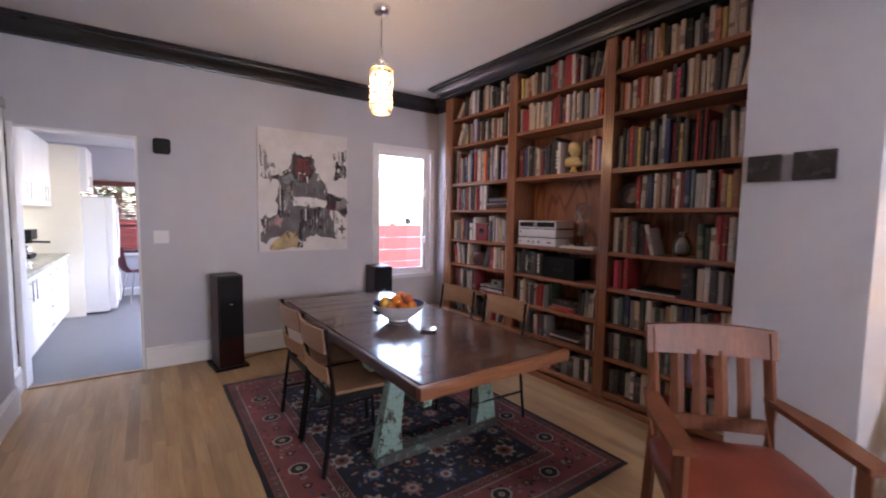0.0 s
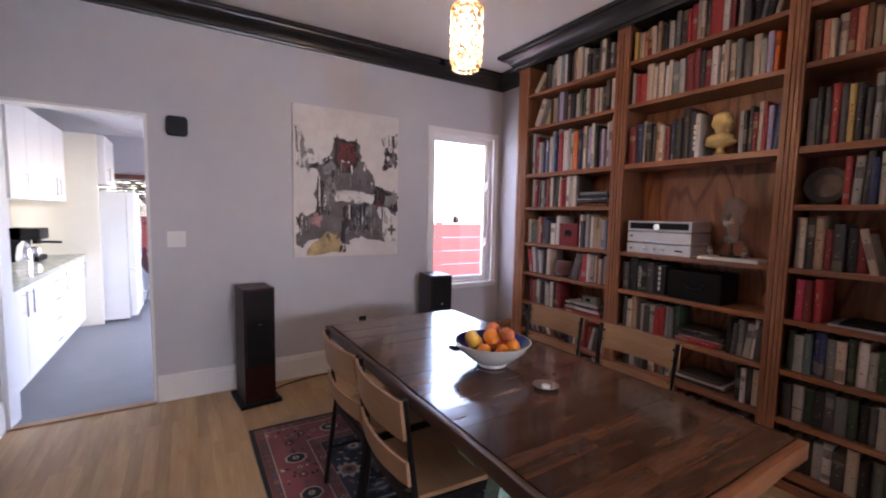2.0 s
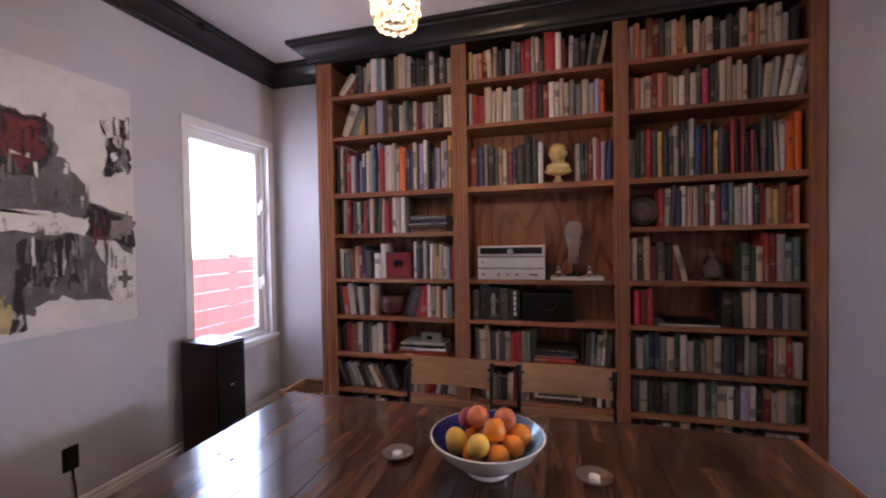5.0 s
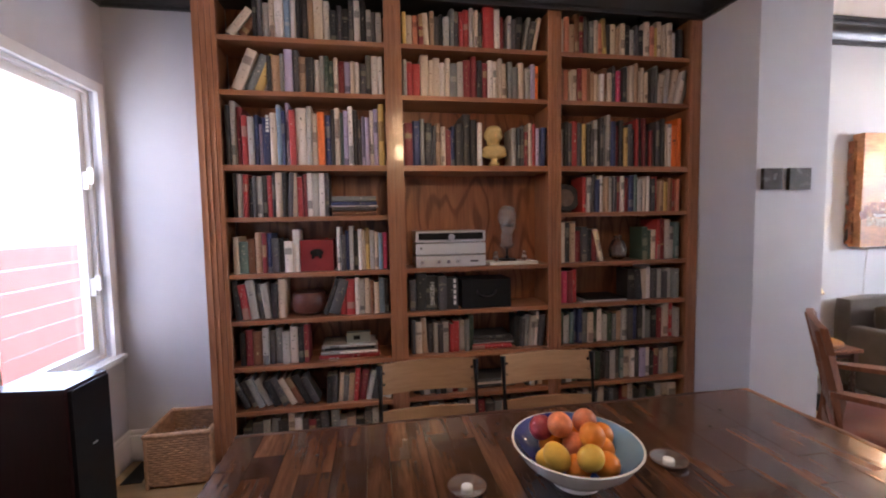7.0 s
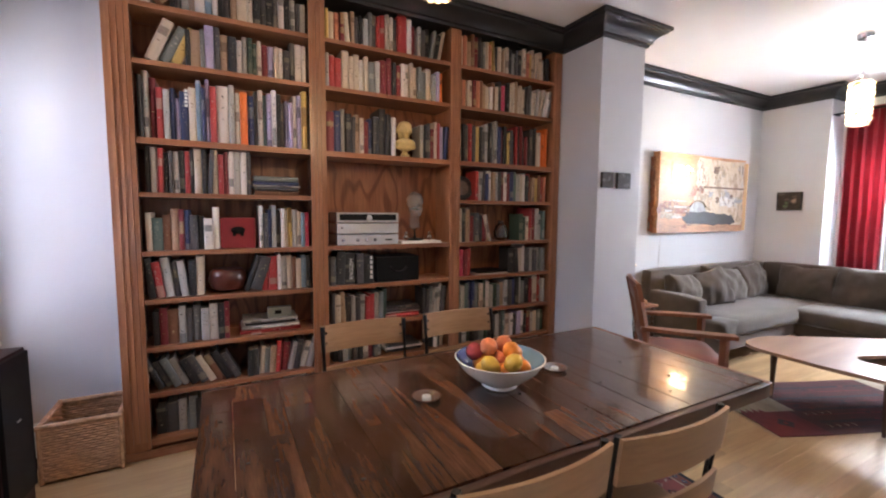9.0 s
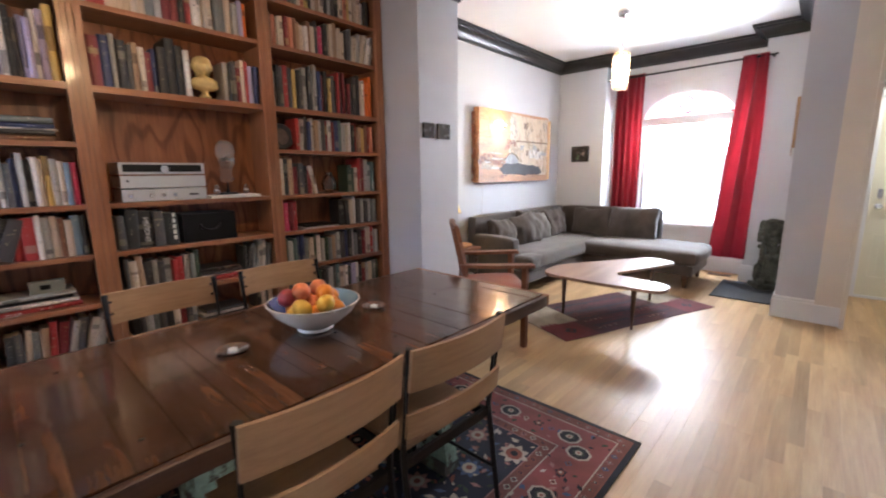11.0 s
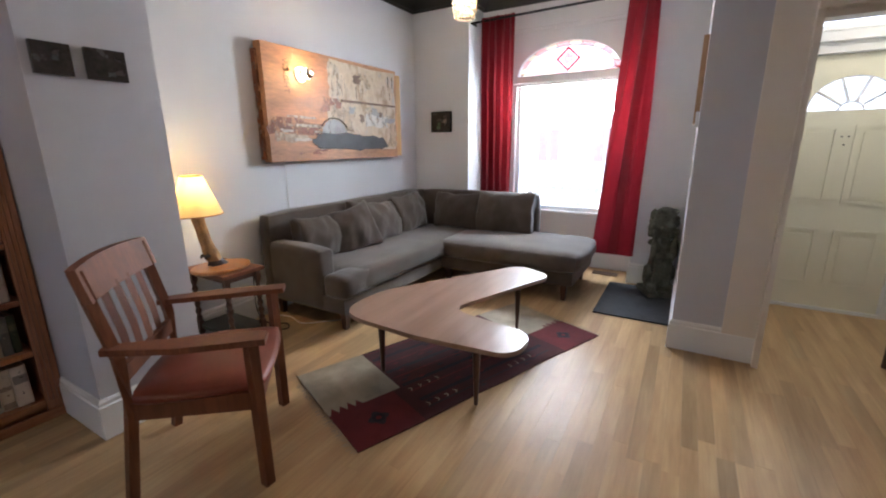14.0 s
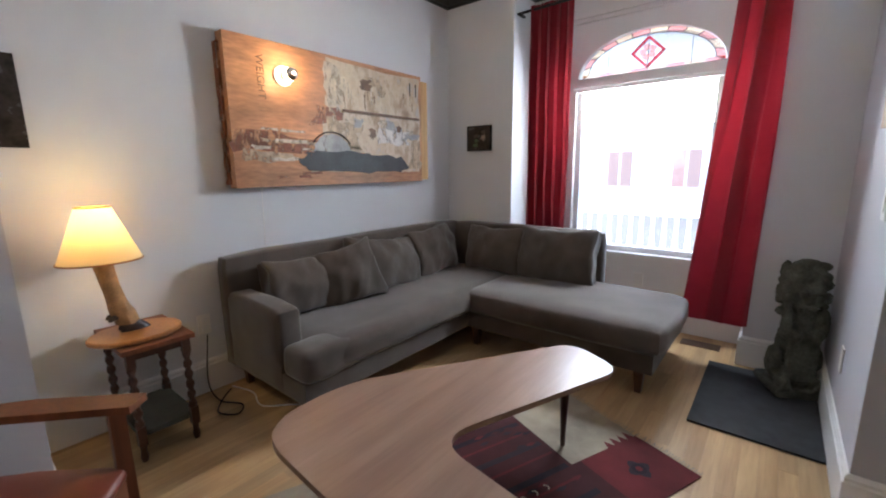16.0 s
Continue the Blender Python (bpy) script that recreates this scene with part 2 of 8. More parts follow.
M_CLEAR = glass("clear_cast_glass", (0.97, 0.98, 0.98), 0.02, 1.5)


# ---- mesh helpers ----
def bx(bm, x0, x1, y0, y1, z0, z1, mi=0, m=None):
    vs = [bm.verts.new((x, y, z)) for x in (x0, x1) for y in (y0, y1) for z in (z0, z1)]
    fs = [bm.faces.new([vs[i] for i in q]) for q in ((0, 1, 3, 2), (4, 6, 7, 5), (0, 4, 5, 1), (2, 3, 7, 6), (0, 2, 6, 4), (1, 5, 7, 3))]
    for f in fs:
        f.material_index = mi
    if m:
        for v in vs:
            v.co = m @ v.co
    return vs


def soften(bm, w, seg=2):
    es = [e for e in bm.edges if len(e.link_faces) == 2 and e.calc_face_angle(0) > 0.5]
    bmesh.ops.bevel(bm, geom=es, offset=w, segments=seg, affect='EDGES', profile=0.5)
    return bm


def cyl(bm, p0, p1, r0, r1=None, n=12, mi=0):
    r1 = r0 if r1 is None else r1
    p0, p1 = Vector(p0), Vector(p1)
    rot = (p1 - p0).to_track_quat('Z', 'Y').to_matrix()
    rings = [[bm.verts.new(p + rot @ Vector((r * math.cos(2 * math.pi * i / n), r * math.sin(2 * math.pi * i / n), 0))) for i in range(n)] for p, r in ((p0, r0), (p1, r1))]
    for i in range(n):
        bm.faces.new((rings[0][i], rings[0][(i + 1) % n], rings[1][(i + 1) % n], rings[1][i])).material_index = mi
    bm.faces.new(rings[0][::-1]).material_index = mi
    bm.faces.new(rings[1]).material_index = mi


def lathe(bm, prof, cx=0, cy=0, n=24, mi=0, sx=1.0, sy=1.0, cap=True):
    rings = []
    for r, z in prof:
        rings.append([bm.verts.new((cx + sx * r * math.cos(2 * math.pi * i / n), cy + sy * r * math.sin(2 * math.pi * i / n), z)) for i in range(n)])
    for a, b in zip(rings, rings[1:]):
        for i in range(n):
            bm.faces.new((a[i], a[(i + 1) % n], b[(i + 1) % n], b[i])).material_index = mi
    if cap:
        bm.faces.new(rings[0][::-1]).material_index = mi
        bm.faces.new(rings[-1]).material_index = mi
    return rings


def tube(bm, pts, r, n=8, mi=0):
    pts = [Vector(p) for p in pts]
    rings = []
    for i, p in enumerate(pts):
        d = (pts[min(i + 1, len(pts) - 1)] - pts[max(i - 1, 0)]).normalized()
        side = d.cross(Vector((0, 0, 1)))
        if side.length < 1e-3:
            side = Vector((1, 0, 0))
        side.normalize()
        up = side.cross(d)
        rr = r[i] if isinstance(r, (list, tuple)) else r
        rings.append([bm.verts.new(p + rr * (side * math.cos(2 * math.pi * k / n) + up * math.sin(2 * math.pi * k / n))) for k in range(n)])
    for a, b in zip(rings, rings[1:]):
        for k in range(n):
            bm.faces.new((a[k], a[(k + 1) % n], b[(k + 1) % n], b[k])).material_index = mi
    bm.faces.new(rings[0][::-1]).material_index = mi
    bm.faces.new(rings[-1]).material_index = mi


def slack(pts, n=6):
    """A smooth line through points, for loose cables."""
    p = [Vector(pts[0])] + [Vector(q) for q in pts] + [Vector(pts[-1])]
    out = []
    for a, b, c, d in zip(p, p[1:], p[2:], p[3:]):
        for k in range(n):
            t = k / n
            q = 0.5 * (2 * b + (c - a) * t + (2 * a - 5 * b + 4 * c - d) * t * t + (3 * b - a - 3 * c + d) * t ** 3)
            q.z = max(q.z, 0.006)
            out.append(q)
    return out + [Vector(pts[-1])]


def prism(bm, pts, z0, z1, mi=0, m=None):
    a = [bm.verts.new((x, y, z0)) for x, y in pts]
    b = [bm.verts.new((x, y, z1)) for x, y in pts]
    n = len(pts)
    fs = [bm.faces.new(a[::-1]), bm.faces.new(b)] + [bm.faces.new((a[i], a[(i + 1) % n], b[(i + 1) % n], b[i])) for i in range(n)]
    for f in fs:
        f.material_index = mi
    if m:
        for v in a + b:
            v.co = m @ v.co


def sweep(bm, path, prof, mi=0):
    """A moulding along a line in plan; the room lies on the line's right."""
    pts = [Vector((x, y)) for x, y in path]
    rings = []
    for i, p in enumerate(pts):
        d0 = (p - pts[i - 1]).normalized() if i else (pts[1] - p).normalized()
        d1 = (pts[i + 1] - p).normalized() if i < len(pts) - 1 else d0
        n0, n1 = Vector((d0.y, -d0.x)), Vector((d1.y, -d1.x))
        mitre = n0 + n1
        mitre = mitre / max(0.2, mitre.dot(n0))
        rings.append([bm.verts.new((p.x + mitre.x * o, p.y + mitre.y * o, z)) for o, z in prof])
    k = len(prof)
    for a, b in zip(rings, rings[1:]):
        for j in range(k):
            bm.faces.new((a[j], b[j], b[(j + 1) % k], a[(j + 1) % k])).material_index = mi
    bm.faces.new(rings[0]).material_index = mi
    bm.faces.new(rings[-1][::-1]).material_index = mi


def puff(bm, x0, x1, y0, y1, z0, z1, r=0.05, n=8, bulge=0.02, seed=0.0, rough=0.006, m=None, axes=(1, 1, 1)):
    """A soft cushion: a rounded box whose faces swell a little and crease."""
    b2 = bmesh.new()
    bx(b2, x0, x1, y0, y1, z0, z1)
    bmesh.ops.subdivide_edges(b2, edges=b2.edges[:], cuts=n, use_grid_fill=True)
    c = Vector(((x0 + x1) / 2, (y0 + y1) / 2, (z0 + z1) / 2))
    h = Vector(((x1 - x0) / 2, (y1 - y0) / 2, (z1 - z0) / 2))
    for v in b2.verts:
        d = v.co - c
        inner = Vector([max(-(h[i] - r), min(h[i] - r, d[i])) for i in range(3)])
        off = d - inner
        if off.length > 1e-6:
            off = off.normalized() * r
        q = inner + off
        u = [q[i] / h[i] for i in range(3)]
        swell = Vector([axes[i] * u[i] * bulge * (1 - u[(i + 1) % 3] ** 2) * (1 - u[(i + 2) % 3] ** 2) for i in range(3)])
        q = q + swell
        q = q + (off.normalized() if off.length > 0 else Vector()) * rough * noise.noise(q * 9 + Vector((seed, seed * 2, 0)))
        v.co = c + q
    if m:
        bmesh.ops.transform(b2, matrix=m, verts=b2.verts)
    me = bpy.data.meshes.new("tmp")
    b2.to_mesh(me)
    bm.from_mesh(me)
    bpy.data.meshes.remove(me)
    b2.free()


def mesh_of(name, bm, mats, smooth=35.0, fix=True):
    if fix:
        bmesh.ops.recalc_face_normals(bm, faces=bm.faces)
    me = bpy.data.meshes.new(name)
    bm.to_mesh(me)
    bm.free()
    for m in mats if isinstance(mats, (list, tuple)) else [mats]:
        me.materials.append(m)
    if smooth:
        me.shade_smooth()
        me.set_sharp_from_angle(angle=radians(smooth))
    return me


def part(name, bm, material, parent, label="", smooth=35.0):
    ob = new(name, mesh_of(name, bm, material, smooth))
    ob.parent = parent
    if label:
        tagged(ob, label)
    return ob


def setting(name, bm, material, label, category, smooth=35.0):
    return tagged(new(name, mesh_of(name, bm, material, smooth)), label, category, kind="structure")


def thing(name, m, label, category, group=""):
    ob = new(name)
    ob.empty_display_size = 0.1
    ob.matrix_basis = m
    return tagged(ob, label, category, group)


def solid(name, bm, material, m, label, category, group="", smooth=35.0):
    ob = new(name, mesh_of(name, bm, material, smooth))
    ob.matrix_basis = m
    return tagged(ob, label, category, group)


def B():
    return bmesh.new()


# ---- large structure ----
H = 2.88


def holed_wall(bm, a0, a1, c0, c1, holes, axis, z1=H):
    """A wall along x (axis 0) or y (axis 1) from a0 to a1, c0 to c1 thick, with openings (a, b, z0, z1)."""
    def put(p, q, lo, hi):
        if q - p > 1e-4 and hi - lo > 1e-4:
            if axis == 0:
                bx(bm, p, q, c0, c1, lo, hi)
            else:
                bx(bm, c0, c1, p, q, lo, hi)
    cur = a0
    for a, b, lo, hi in sorted(holes):
        put(cur, a, 0, z1)
        put(a, b, 0, lo)
        put(a, b, hi, z1)
        cur = b
    put(cur, a1, 0, z1)


bm = B(); holed_wall(bm, -1.5, 3.41, 4.63, 4.77, [(-0.65, 0.127, 0, 2.07), (2.425, 3.185, 0.70, 2.225)], 0)
wall_north = setting("wall_north", bm, M_WALL, "grey painted wall with doorway and window opening", "wall")
bm = B(); bx(bm, 3.29, 3.41, 0.93, 4.63, 0, H)
setting("wall_east_dining", bm, M_WALL, "grey painted wall behind the bookcase", "wall")
bm = B(); bx(bm, 2.57, 3.41, 0.45, 0.93, 0, H)
setting("wall_pillar", bm, M_WALL, "grey painted chimney breast between the rooms", "wall")
# living room walls take the lightened grey, brightness painted in
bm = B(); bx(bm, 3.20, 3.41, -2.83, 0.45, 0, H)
setting("wall_east_living", bm, M_WALL_LIT, "pale grey painted wall behind the sofa", "wall")
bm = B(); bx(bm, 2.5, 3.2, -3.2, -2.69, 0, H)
setting("wall_south_corner", bm, M_WALL_LIT, "pale grey painted wall beside the window recess", "wall")
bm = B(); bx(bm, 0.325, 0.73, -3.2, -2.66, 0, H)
setting("wall_south_pier", bm, M_WALL_LIT, "pale grey painted wall pier beside the curtain", "wall")


def arch_pts(cx, z, hw, rise, n=24):
    return [(cx + hw * math.cos(math.pi * i / n), z + rise * math.sin(math.pi * i / n)) for i in range(n + 1)]


WX, WHW = 1.55, 0.53
bm = B()
holed_wall(bm, 0.73, 2.5, -3.2, -3.05, [(WX - WHW, WX + WHW, 0.60, 2.36)], 0)
# spandrels that turn the head of the opening into an arch
for sgn in (-1, 1):
    pts = [(WX + sgn * WHW, 2.03)] + [(WX + sgn * WHW * math.cos(math.pi / 2 * i / 12), 2.03 + 0.32 * math.sin(math.pi / 2 * i / 12)) for i in range(1, 13)] + [(WX, 2.36), (WX + sgn * WHW, 2.36)]
    prism(bm, pts, 3.05, 3.2, 0, Matrix(((1, 0, 0, 0), (0, 0, -1, 0), (0, 1, 0, 0), (0, 0, 0, 1))))
setting("wall_south_bay", bm, M_TRIM, "white painted window wall of the recess", "wall")
bm = B(); bx(bm, 0.05, 0.325, -2.8, -1.36, 0, H)
setting("wall_hall_partition", bm, M_WALL, "grey painted partition between living room and vestibule", "wall")
bm = B(); bx(bm, -0.66, -0.6, 1.25, 4.09, 0, 2.25); bx(bm, -1.5, -0.66, 3.8, 4.63, 2.18, 2.25); soften(bm, 0.012)
setting("wall_stair_side", bm, M_WALL, "grey painted wall of the staircase", "wall")
jamb = tagged(thing("door_2", pose(0, 0, 0), "white painted door folded back beside the kitchen doorway", "door"), kind="structure")
b = bmesh.new(); bx(b, -0.79, -0.672, 4.095, 4.60, 0.004, 2.25); soften(b, 0.004); b_door = b
bm = B(); bx(bm, -1.62, -1.5, -1.36, 4.77, 0, H)
setting("wall_hall_west", bm, M_WALL, "grey painted hall wall", "wall")
bm = B(); bx(bm, -1.62, -1.15, -1.36, -1.25, 0, H)
bx(bm, -1.05, 0.05, -1.36, -1.25, 2.75, H)
setting("wall_vestibule_front", bm, M_WALL, "grey painted wall beside the vestibule opening", "wall")
bm = B(); bx(bm, -1.3, -1.18, -2.8, -1.36, 0, H)
setting("wall_vestibule_west", bm, M_TRIM, "white painted vestibule wall", "wall")
bm = B(); holed_wall(bm, -1.3, 0.05, -2.8, -2.66, [(-1.042, -0.258, 0, 1.942)], 0, 2.05)
bx(bm, -1.3, -0.98, -2.8, -2.66, 2.05, H); bx(bm, -0.32, 0.05, -2.8, -2.66, 2.05, H); bx(bm, -0.98, -0.32, -2.8, -2.66, 2.05, 2.12); bx(bm, -0.98, -0.32, -2.8, -2.66, 2.54, H)
setting("wall_vestibule_south", bm, M_TRIM, "white painted wall round the front door", "wall")

bm = B(); bx(bm, -1.62, 3.41, -3.2, 4.77, H, H + 0.12)
setting("ceiling", bm, M_CEIL, "flat white painted ceiling", "ceiling")

part("leaf", b_door, M_TRIM, jamb)
for z in (0.35, 1.15, 1.95):
    b = B(); cyl(b, (-0.668, 4.612, z - 0.05), (-0.668, 4.612, z + 0.05), 0.008, n=10)
    part("hinge", b, M_IRON, jamb, "dark steel hinge")

# black crown moulding
bm = B()
prof = [(0, 2.735), (0.018, 2.735), (0.022, 2.752), (0.036, 2.758), (0.046, 2.785), (0.075, 2.815), (0.115, 2.832), (0.12, 2.846), (0.14, 2.85), (0.14, H - 0.003), (0, H - 0.003)]
sweep(bm, [(-1.5, 4.63), (3.29, 4.63), (3.29, 4.04), (2.985, 4.04), (2.985, 0.93), (2.57, 0.93), (2.57, 0.45), (3.2, 0.45), (3.2, -2.69), (2.5, -2.69), (2.5, -3.05), (0.73, -3.05), (0.73, -2.66), (0.325, -2.66), (0.325, -1.37)], prof)
setting("trim_crown", bm, M_CROWN, "black painted crown moulding under the ceiling", "crown moulding", 25)

# baseboards
bm = B()
bprof = [(0, 0.003), (0.018, 0.003), (0.018, 0.165), (0.012, 0.172), (0.014, 0.186), (0.006, 0.2), (0, 0.2)]
for p in ([(0.14, 4.63), (3.29, 4.63), (3.29, 4.04)], [(2.985, 0.93), (2.57, 0.93), (2.57, 0.45), (3.2, 0.45), (3.2, -2.69), (2.5, -2.69), (2.5, -3.05), (0.73, -3.05), (0.73, -2.66), (0.325, -2.66), (0.325, -1.36), (-0.12, -1.36), (-0.12, -1.44)],
          [(-0.6, 1.25), (-0.6, 4.09), (-0.67, 4.09), (-0.67, 4.62)]):
    sweep(bm, p, bprof)
setting("baseboard", bm, M_TRIM, "tall white painted baseboard", "baseboard", 25)

# ground outside
bm = B(); bx(bm, -60, 60, -60, 60, -0.9, -0.7)
setting("ground", bm, surface("outdoor_asphalt", (0.06, 0.06, 0.062), 0.9, var=0.15, scale=1.0), "dark asphalt ground outside", "ground")
bm = B(); bx(bm, -1.62, 3.41, -3.2, 4.77, -0.2, -0.012)
floor = setting("floor", bm, M_SUBFLOOR, "light maple strip floor with satin varnish", "floor")
bm = B(); bx(bm, -1.55, 2.3, 4.63, 9.2, -0.2, 0.0)
setting("floor_kitchen", bm, M_KFLOOR, "smooth dark grey kitchen floor", "floor")
bm = B(); bx(bm, -0.65, 0.127, 4.60, 4.66, 0.0, 0.012); soften(bm, 0.004)
setting("trim_threshold", bm, M_PLY, "pale wooden threshold strip in the doorway", "threshold")

# ---- windows and doors ----
XZ = Matrix(((1, 0, 0, 0), (0, 0, -1, 0), (0, 1, 0, 0), (0, 0, 0, 1)))   # plan (x, y, depth) to (x, -depth, height)


def frame_ring(bm, x0, x1, z0, z1, w, y0, y1):
    bx(bm, x0, x0 + w, y0, y1, z0, z1); bx(bm, x1 - w, x1, y0, y1, z0, z1)
    bx(bm, x0 + w, x1 - w, y0, y1, z0, z0 + w); bx(bm, x0 + w, x1 - w, y0, y1, z1 - w, z1)


def pane(name, x0, x1, y, z0, z1, parent, label=""):
    b = B(); bx(b, x0, x1, y - 0.003, y + 0.003, z0, z1)
    p = part(name, b, M_PANE, parent, label, 0)
    p.visible_shadow = False
    return p


win1 = tagged(thing("window_1", pose(0, 0, 0), "white casement window over the speaker, daylight behind", "window"), kind="structure")
b = B(); frame_ring(b, 2.375, 3.235, 0.65, 2.275, 0.055, 4.61, 4.632); soften(b, 0.006)
part("casing", b, M_TRIM, win1)
b = B(); frame_ring(b, 2.425, 3.185, 0.70, 2.225, 0.022, 4.66, 4.74); soften(b, 0.004)
part("window_frame", b, M_TRIM, win1)
b = B(); frame_ring(b, 2.447, 3.163, 0.722, 2.203, 0.045, 4.685, 4.725); soften(b, 0.005)
part("sash", b, M_TRIM, win1)
pane("pane", 2.492, 3.118, 4.71, 0.767, 2.158, win1)
b = B(); bx(b, 2.38, 3.23, 4.575, 4.63, 0.68, 0.702); soften(b, 0.005)
part("window_sill", b, M_TRIM, win1)
for z in (1.12, 1.72):
    b = B(); bx(b, 3.125, 3.143, 4.655, 4.685, z - 0.05, z + 0.05); bx(b, 3.127, 3.141, 4.63, 4.66, z - 0.02, z + 0.07); soften(b, 0.004)
    part("latch", b, M_WHITE, win1, "small white casement latch")

win2 = tagged(thing("window_2", pose(0, 0, 0), "tall white sash window with arched stained glass above", "window"), kind="structure")
b = B(); frame_ring(b, WX - WHW, WX + WHW, 0.60, 1.985, 0.045, -3.15, -3.07); soften(b, 0.005)
part("window_frame", b, M_TRIM, win2)
b = B(); bx(b, WX - WHW - 0.06, WX + WHW + 0.06, -3.05, -2.99, 0.575, 0.605); bx(b, WX - WHW - 0.04, WX + WHW + 0.04, -3.05, -3.025, 0.50, 0.575); soften(b, 0.006)
part("window_sill", b, M_TRIM, win2)
b = B(); bx(b, WX - WHW, WX + WHW, -3.16, -3.035, 1.93, 2.035); bx(b, WX - WHW, WX + WHW, -3.045, -3.025, 1.985, 2.005); bx(b, WX - WHW - 0.03, WX + WHW + 0.03, -3.05, -3.01, 1.96, 1.99); soften(b, 0.006)
part("transom_bar", b, M_TRIM, win2)
b = B()
for s in (-1, 1):
    bx(b, WX + s * WHW - (0 if s > 0 else 0.09), WX + s * WHW + (0.09 if s > 0 else 0), -3.05, -3.03, 0.60, 2.03)
soften(b, 0.006)
part("casing", b, M_TRIM, win2)
b = B(); bx(b, 0.75, 2.48, -3.05, -3.0, 2.50, 2.53); bx(b, 0.75, 2.48, -3.05, -3.025, 2.47, 2.50); soften(b, 0.006)
part("picture_rail", b, M_TRIM, win2)
pane("pane", WX - WHW + 0.045, WX + WHW - 0.045, -3.11, 0.645, 1.94, win2)
# stained glass: amber border pieces, pale field and a red-edged diamond
M_AMBER = glass("amber_stained_glass", (1.0, 0.78, 0.56), 0.25)
M_PINK = glass("pink_stained_glass", (1.0, 0.45, 0.42), 0.25)
M_FROST = glass("pale_leaded_glass", (1.0, 0.97, 0.9), 0.25)
M_REDGL = glass("red_stained_glass", (0.75, 0.05, 0.09), 0.2)
M_LEAD = surface("lead_came", (0.1, 0.08, 0.08), 0.5, 0.5)
inner = [(x, z) for x, z in arch_pts(WX, 2.075, WHW - 0.075, 0.235, 24)]
outer = arch_pts(WX, 2.04, WHW - 0.01, 0.31, 24)
for i in range(0, 24, 2):
    b = B(); prism(b, [outer[i], outer[i + 1], outer[i + 2], inner[i + 2], inner[i + 1], inner[i]], 3.105, 3.111, 0, XZ)
    part("border_pane", b, M_PINK if i % 4 else M_AMBER, win2).visible_shadow = False
for k in range(8):
    x0 = WX - WHW + 0.02 + k * (2 * WHW - 0.04) / 8
    b = B(); bx(b, x0, x0 + (2 * WHW - 0.04) / 8 - 0.004, -3.111, -3.105, 2.037, 2.073)
    part("border_pane", b, M_AMBER if k % 2 else M_PINK, win2).visible_shadow = False
b = B(); prism(b, inner, 3.106, 3.110, 0, XZ)
part("field_pane", b, M_FROST, win2).visible_shadow = False
dia = [(WX, 2.06), (WX + 0.125, 2.18), (WX, 2.30), (WX - 0.125, 2.18)]
b = B()
for i in range(4):
    p, q = dia[i], dia[(i + 1) % 4]
    c = (WX, 2.18)
    sh = lambda a, k: (c[0] + (a[0] - c[0]) * k, c[1] + (a[1] - c[1]) * k)
    prism(b, [p, q, sh(q, 0.8), sh(p, 0.8)], 3.085, 3.103, 0, XZ)
part("diamond_border", b, M_REDGL, win2, "deep red diamond of stained glass")
b = B()
for k in range(5):
    a = k * 2 * math.pi / 5
    lathe(b, [(0.024, 3.09), (0.024, 3.101)], WX + 0.038 * math.cos(a), 2.18 + 0.038 * math.sin(a), 10)
bmesh.ops.transform(b, matrix=XZ, verts=b.verts)
part("rosette", b, M_PINK, win2)
b = B()
for i in range(0, 25, 2):
    tube(b, [(inner[i][0], -3.103, inner[i][1]), (outer[i][0], -3.103, outer[i][1])], 0.004, 6)
tube(b, [(x, -3.103, z) for x, z in inner], 0.004, 6)
for x in (WX - 0.3, WX, WX + 0.3):
    tube(b, [(x, -3.103, 2.045), (x, -3.103, 2.29 if x == WX else 2.24)], 0.003, 6)
part("lead_lines", b, M_LEAD, win2)

# front door in its frame
door = tagged(thing("door_1", pose(0, 0, 0), "cream panelled front door with fan light", "door"), kind="structure")
b = B()
bx(b, -1.04, -0.26, -2.72, -2.68, 0.01, 1.52)
bx(b, -1.04, -0.26, -2.72, -2.68, 1.80, 1.94)
bx(b, -1.04, -0.90, -2.72, -2.68, 1.52, 1.80); bx(b, -0.38, -0.26, -2.72, -2.68, 1.52, 1.80)
for s in (-1, 1):
    pts = [(-0.64 + s * 0.26, 1.55)] + [(-0.64 + s * 0.26 * math.cos(math.pi / 2 * i / 10), 1.55 + 0.24 * math.sin(math.pi / 2 * i / 10)) for i in range(1, 11)] + [(-0.64, 1.80), (-0.64 + s * 0.26, 1.80)]
    prism(b, pts, 2.681, 2.719, 0, XZ)
bx(b, -0.90, -0.38, -2.719, -2.681, 1.52, 1.55)
part("leaf", b, M_DOORPAINT, door)
for x0 in (-0.96, -0.60):
    for z0, z1 in ((0.86, 1.44), (0.20, 0.66)):
        b = B(); frame_ring(b, x0, x0 + 0.27, z0, z1, 0.024, -2.68, -2.671); bx(b, x0 + 0.05, x0 + 0.22, -2.68, -2.671, z0 + 0.05, z1 - 0.05); soften(b, 0.004)
        part("raised_panel", b, M_DOORPAINT, door)
b = B()
for a in (0.2, 0.4, 0.6, 0.8):
    t = math.pi * a
    tube(b, [(-0.64 + 0.07 * math.cos(t), -2.69, 1.55 + 0.06 * math.sin(t)), (-0.64 + 0.26 * math.cos(t), -2.69, 1.55 + 0.24 * math.sin(t))], 0.012, 6)
